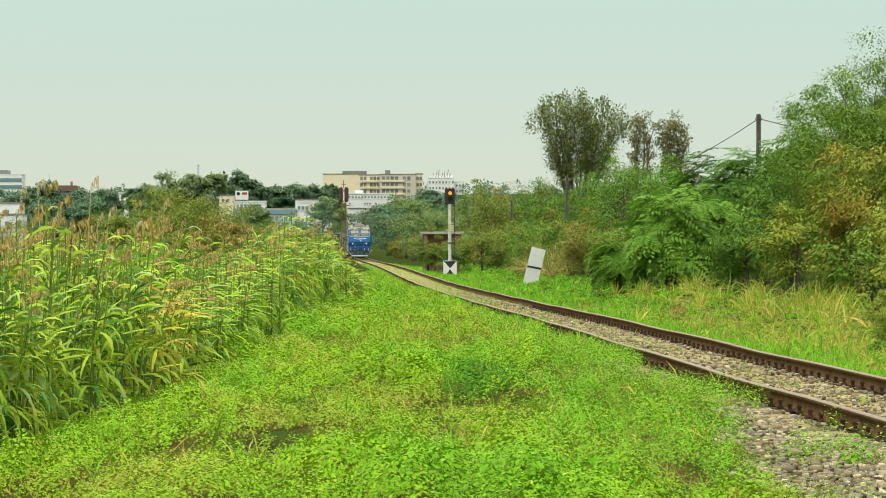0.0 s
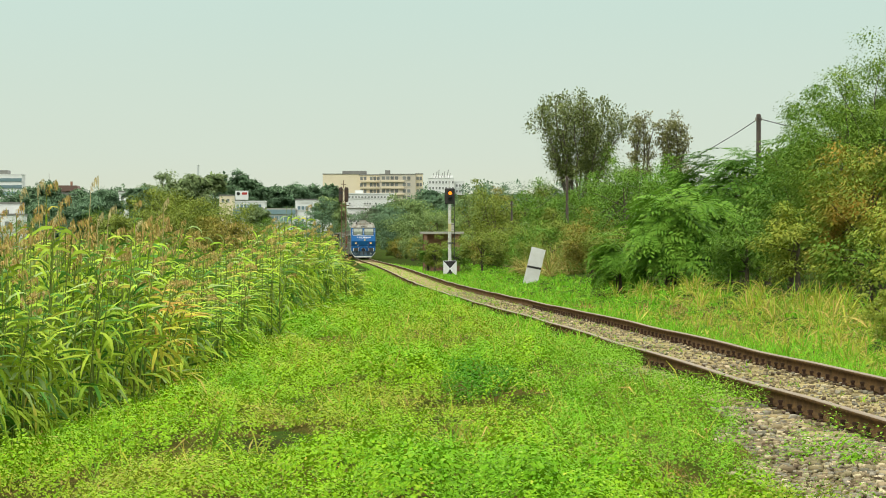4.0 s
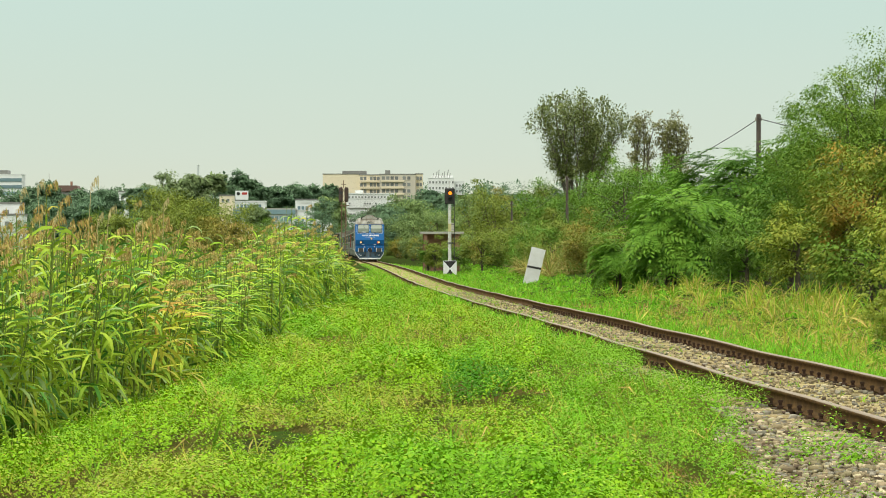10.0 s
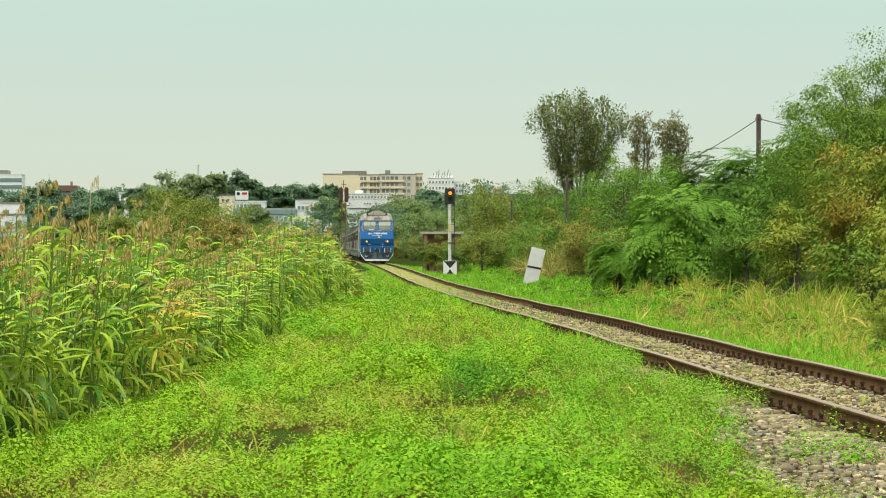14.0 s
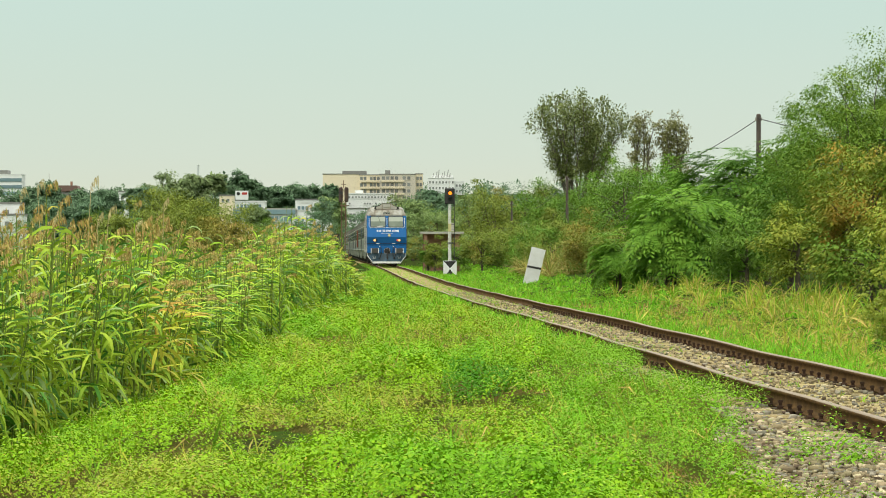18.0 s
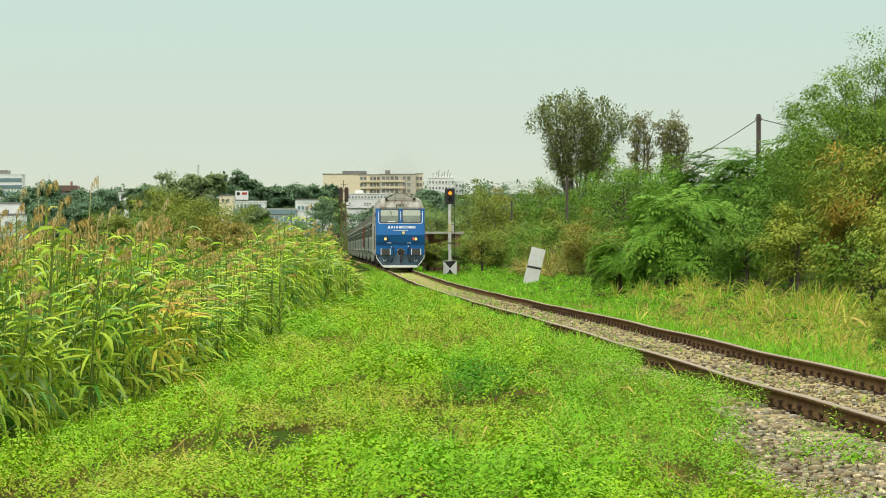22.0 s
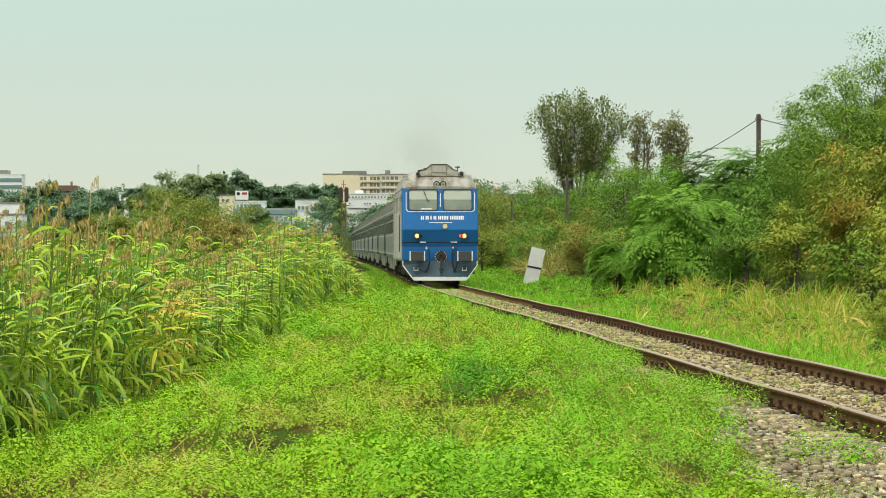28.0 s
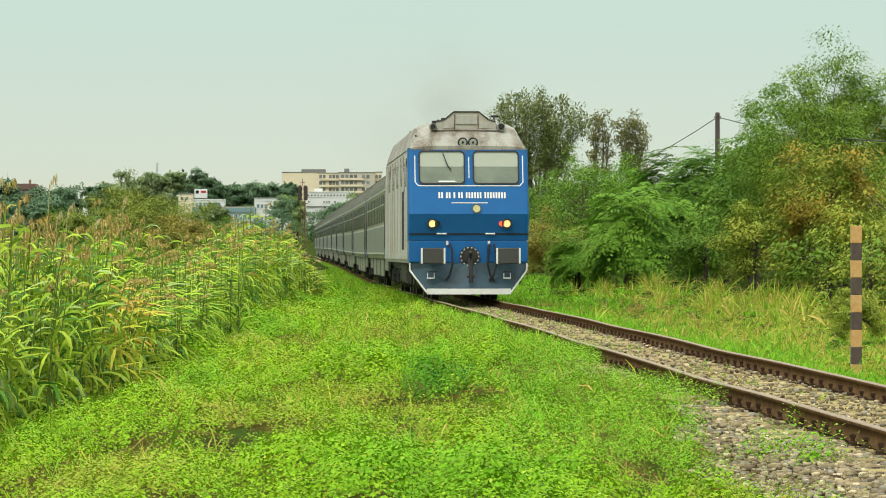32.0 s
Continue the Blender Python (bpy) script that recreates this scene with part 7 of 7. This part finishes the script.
        part("roof_hatch", boxes((-0.8, 0.8, y, y + 1.7, 4.3, 4.42), bevel=0.03), M["loco_roof"], L)
    # sides: cab window, door, grilles, handrails
    for s in (-1, 1):
        part("cab_side_window", boxes((s * 1.46, s * 1.484, 0.95, 1.55, 2.8, 3.5), bevel=0.002), M["coach_glass"], L)
        d = part("cab_door", boxes((s * 1.46, s * 1.484, 1.85, 2.45, 1.3, 3.5), bevel=0.002), M["loco_side"], L, "grey cab door")
        part("door_window", boxes((s * 1.46, s * 1.487, 1.97, 2.33, 2.7, 3.4)), M["coach_glass"], d)
        for y in (1.75, 2.55):
            part("handrail", rods(((s * 1.52, y, 1.25), (s * 1.52, y, 2.7), 0.014)), M["buffer"], L)
        for k in range(4):
            y = 3.6 + 2.9 * k
            gr = part("side_window", boxes((s * 1.46, s * 1.484, y, y + 1.0, 2.85, 3.45)), M["coach_glass"], L, "dark engine room window")
            part("window_frame", boxes((s * 1.465, s * 1.49, y - 0.05, y, 2.8, 3.5), (s * 1.465, s * 1.49, y + 1.0, y + 1.05, 2.8, 3.5), (s * 1.465, s * 1.49, y, y + 1.0, 3.45, 3.5),
                                       (s * 1.465, s * 1.49, y, y + 1.0, 2.8, 2.85)), M["loco_side"], gr)
        for k in range(7):
            y = 3.0 + 1.85 * k
            part("panel_seam", boxes((s * 1.47, s * 1.4835, y, y + 0.03, 1.1, 3.6)), M["mast_rust"], L)
        part("sill_band", boxes((s * 1.47, s * 1.486, 0.72, end - 0.3, 1.0, 1.16)), M["loco_side"], L)
        part("step_ladder", boxes((s * 1.35, s * 1.42, 1.8, 2.5, 0.42, 0.46), (s * 1.35, s * 1.42, 1.8, 2.5, 0.68, 0.72), (s * 1.36, s * 1.4, 1.8, 1.84, 0.4, 0.95),
                                  (s * 1.36, s * 1.4, 2.46, 2.5, 0.4, 0.95)), M["buffer"], L)
    part("rear_end", boxes((-1.45, 1.45, end - 0.2, end, 0.95, 3.7), bevel=0.05), M["blue"], L)
    part("fuel_tank", boxes((-1.25, 1.25, 6.6, 10.2, 0.35, 0.9), bevel=0.08), M["black"], L)
    part("underframe", boxes((-1.2, 1.2, 0.4, end - 0.2, 0.75, 0.94)), M["black"], L)
    wheels = []
    for y in (4.0, 12.7):
        ax = [y - 2.0, y, y + 2.0]
        bogie_frame(L, y, ax, 4.0)
        wheels += [wheelset(L, q, 0.5) for q in ax]
    return L, wheels


def build_coach():
    c = tagged(new("coach"), "dusty grey-green passenger coach with dark blue doors", "coach", group="coaches of the train")
    end = 24.3
    half = [(0, 0.98), (1.38, 0.98), (1.43, 1.15), (1.43, 2.0), (1.43, 3.05), (0, 3.05)]
    part("body", loft([(0.15, mirror_line(half)), (end - 0.15, mirror_line(half))]), M["coach"], c)
    rl = [(0, 3.04), (1.43, 3.04), (1.39, 3.25), (1.24, 3.55), (0.95, 3.80), (0.5, 3.95), (0, 4.0)]
    part("roof", loft([(0.15, mirror_line(rl)), (end - 0.15, mirror_line(rl))]), M["coach_roof"], c, "dull grey ribbed roof")
    for y in (2.0, 12.0, 21.5):
        part("roof_vent", rods(((0.35, y, 3.9), (0.35, y, 4.12), 0.16)), M["coach_roof"], c)
    for y in np.arange(1.2, 24, 2.05):
        part("roof_rib", loft([(y, mirror_line([(x * 1.006, z + 0.012) for x, z in rl])), (y + 0.05, mirror_line([(x * 1.006, z + 0.012) for x, z in rl]))]), M["coach_roof"], c)
    for y0 in (0.0, end - 0.16):
        part("end_wall", boxes((-1.3, 1.3, y0 + 0.02, y0 + 0.16, 0.95, 3.1), bevel=0.03), M["coach_low"], c)
        part("gangway", boxes((-0.5, 0.5, y0 - 0.12, y0 + 0.28, 1.0, 3.15), bevel=0.06), M["rubber"], c)
    for s in (-1, 1):
        part("waist_stripe", boxes((s * 1.42, s * 1.436, 0.2, end - 0.2, 1.96, 2.02)), M["coach_stripe"], c)
        part("waist_band", boxes((s * 1.42, s * 1.434, 0.2, end - 0.2, 1.19, 1.955)), M["coach_blue"], c, "dull darker band below the windows")
        part("sill_stripe", boxes((s * 1.42, s * 1.436, 0.2, end - 0.2, 1.12, 1.18)), M["coach_stripe"], c)
        part("gutter", boxes((s * 1.42, s * 1.44, 0.2, end - 0.2, 3.02, 3.07)), M["coach_stripe"], c)
        for y in (0.55, end - 1.45):
            d = part("door", boxes((s * 1.40, s * 1.445, y, y + 0.9, 1.02, 3.0), bevel=0.002), M["coach_door"], c, "dark blue entrance door")
            part("door_window", boxes((s * 1.42, s * 1.45, y + 0.2, y + 0.7, 2.15, 2.85)), M["coach_glass"], d)
            part("door_handle", rods(((s * 1.455, y - 0.08, 1.3), (s * 1.455, y - 0.08, 2.3), 0.016)), M["buffer"], d)
        for k in range(10):
            y = 2.3 + 2.02 * k
            w = part("window", boxes((s * 1.41, s * 1.443, y, y + 1.25, 2.1, 2.92)), M["coach_glass"], c)
            part("window_bar", boxes((s * 1.42, s * 1.445, y, y + 1.25, 2.6, 2.64)), M["coach_stripe"], w)
        for k in range(5):
            y = 1.9 + 4.3 * k
            part("skirt", boxes((s * 1.26, s * 1.32, y, y + 3.0, 0.42 if k in (1, 2, 3) else 0.62, 0.99), bevel=0.03), M["coach_low"], c, "paler lower skirt panel")
    part("underframe", boxes((-1.15, 1.15, 0.3, end - 0.3, 0.78, 0.99), (-0.9, 0.9, 8.0, 15.5, 0.4, 0.8)), M["black"], c)
    for y in (3.2, 21.1):
        ax = [y - 1.25, y + 1.25]
        bogie_frame(c, y, ax, 2.5)
        for q in ax:
            wheelset(c, q, 0.46)
    for s in (-0.87, 0.87):
        part("buffer", rods(((s, 0.02, 1.06), (s, -0.28, 1.06), 0.12), ((s, -0.28, 1.06), (s, -0.32, 1.06), 0.24), seg=16), M["buffer"], c)
    return c


LOCO, WHEELS = build_loco()
COACHES = [build_coach()]
for i in range(1, 10):
    COACHES.append(copy_thing(COACHES[0], Matrix.Identity(4)))
# one coach rides with a red door ajar, which is shut on the way
OPEN_DOOR = part("door_leaf", boxes((-0.15, 0.0, -0.02, 0.02, 1.35, 2.95), (-0.13, -0.02, -0.03, -0.02, 1.45, 2.0), bevel=0.004), M["door_red"], COACHES[2], "dull red door leaf standing ajar")
OPEN_DOOR.location = (-1.42, 0.5, 0)


# ---- exhaust smoke: soft pieces that drift above the locomotive ----
def smoke_material():
    """Thin smoke: mostly clear, patchy, thinning out towards the rim of its puff."""
    m = bpy.data.materials.new("thin_smoke")
    m.use_nodes = True
    nd, ln = m.node_tree.nodes, m.node_tree.links.new
    nd.clear()
    out, tr, df, mx = (nd.new(t) for t in ("ShaderNodeOutputMaterial", "ShaderNodeBsdfTransparent", "ShaderNodeBsdfDiffuse", "ShaderNodeMixShader"))
    co, gr, mp, ns, mul = (nd.new(t) for t in ("ShaderNodeTexCoord", "ShaderNodeTexGradient", "ShaderNodeMapping", "ShaderNodeTexNoise", "ShaderNodeMath"))
    gr.gradient_type = "QUADRATIC_SPHERE"
    mp.inputs["Scale"].default_value = (0.8, 0.0, 0.9)
    ns.inputs["Scale"].default_value, ns.inputs["Detail"].default_value = 1.3, 4
    mr = nd.new("ShaderNodeMapRange")
    mr.inputs["From Min"].default_value, mr.inputs["From Max"].default_value, mr.inputs["To Max"].default_value = 0.3, 0.75, 0.12
    mul.operation = "MULTIPLY"
    df.inputs["Color"].default_value = (0.22, 0.17, 0.12, 1)
    ln(co.outputs["Object"], mp.inputs["Vector"]), ln(mp.outputs[0], gr.inputs["Vector"])
    ln(co.outputs["Object"], ns.inputs["Vector"]), ln(ns.outputs["Fac"], mr.inputs["Value"])
    ln(gr.outputs["Fac"], mul.inputs[0]), ln(mr.outputs[0], mul.inputs[1])
    ln(mul.outputs[0], mx.inputs[0]), ln(tr.outputs[0], mx.inputs[1]), ln(df.outputs[0], mx.inputs[2]), ln(mx.outputs[0], out.inputs[0])
    return m


M["smoke"] = smoke_material()


def build_smoke():
    """Each puff is a few nested, uneven domes, thin enough to see through."""
    out = []
    for i in range(5):
        bm = bmesh.new()
        size = 1.3 + 0.7 * i
        q = bmesh.ops.create_icosphere(bm, subdivisions=3, radius=1.0)
        for v in q["verts"]:
            d = v.co.copy()
            lump = 1 + 0.45 * noise.noise(d * 1.5 + Vector((i * 7, 0, 0))) + 0.18 * noise.noise(d * 4 + Vector((i * 3, 0, 1)))
            v.co = Vector((d.x * 1.15, d.y * 1.2, d.z * 0.95)) * 1.15 * lump
        bmesh.ops.delete(bm, geom=[f for f in bm.faces if f.calc_center_median().y > 0], context="FACES")
        me = bpy.data.meshes.new("smoke_puff")
        for f in bm.faces:
            f.smooth = True
        bm.to_mesh(me)
        bm.free()
        me.materials.append(M["smoke"])
        ob = tagged(new("smoke_puff", me), "thin brown exhaust smoke over the locomotive", "smoke", group="exhaust smoke")
        ob.visible_shadow = False
        ob.scale = (size, size, size)
        out.append((ob, i))
    return out


SMOKE = build_smoke()

# ---- what moves ----
FRONT_T = np.array([0.0, 3, 6, 9, 12, 14.5, 17, 19.5, 22, 25, 27.5, 29.5, 32])
FRONT_Y = np.array([457.9, 424.0, 390.7, 358.1, 325.1, 295.8, 265.6, 235.2, 204.4, 168.5, 138.1, 113.6, 82.8])
FIT = np.polyfit(FRONT_T, FRONT_Y, 4)


def front_y(t):
    """y of the locomotive's front."""
    return float(np.polyval(FIT, t))


def arc_back(y, dist):
    """y of the point that lies dist behind y along the track."""
    step = 2.0
    while dist > 0:
        s = min(step, dist)
        sl = float(track_x(y + s)) - float(track_x(y))
        k = s / hypot(s, sl)
        y += s * k
        dist -= s
    return y


def vehicle_pose(y_front, pivot_a, pivot_b):
    """Pose of a vehicle that stands on two pivots, with its front at y_front."""
    a, b = arc_back(y_front, pivot_a), arc_back(y_front, pivot_b)
    pa, pb = Vector((float(track_x(a)), a, float(rail_z(a)))), Vector((float(track_x(b)), b, float(rail_z(b))))
    d = (pb - pa).normalized()
    p = pa - d * pivot_a
    return Matrix.Translation(p) @ pose(0, 0, 0, math.degrees(math.asin(d.z)), 0, math.degrees(atan2(-d.x, d.y)))


def motions():
    times = [i * 0.5 for i in range(65)]
    walk(LOCO, [(t, vehicle_pose(front_y(t), 4.0, 13.0)) for t in times])
    for i, c in enumerate(COACHES):
        back = 17.3 + 24.9 * i
        walk(c, [(t, vehicle_pose(arc_back(front_y(t), back), 3.2, 21.1)) for t in times[::2]])
    # wheels roll with the way gone
    rows = [(k / FPS, -(front_y(k / FPS) - front_y(0)) / 0.5) for k in range(961)]
    for w in WHEELS:
        at = w.location.copy()
        walk(w, [(t, Matrix.Translation(at) @ Matrix.Rotation(a, 4, "X")) for t, a in rows])
    # the red door is pulled shut
    walk(OPEN_DOOR, [(t, pose(-1.42, 0.5, 0, 0, 0, a)) for t, a in ((0, 0), (25.15, 0), (25.5, -89), (32, -89))])
    # smoke trails back and rises
    for ob, i in SMOKE:
        walk(ob, [(t, vehicle_pose(front_y(t), 4, 13) @ pose(0.2 * i * sin(0.5 * i + 0.35 * t), 4.5 + 6.0 * i + 0.6 * sin(t * 0.9 + i), 4.2 + 0.34 * i + 0.25 * sin(t * 0.7 + 2 * i),
                                                              0, 5 * sin(0.8 * t + i), 0)) for t in times])


motions()
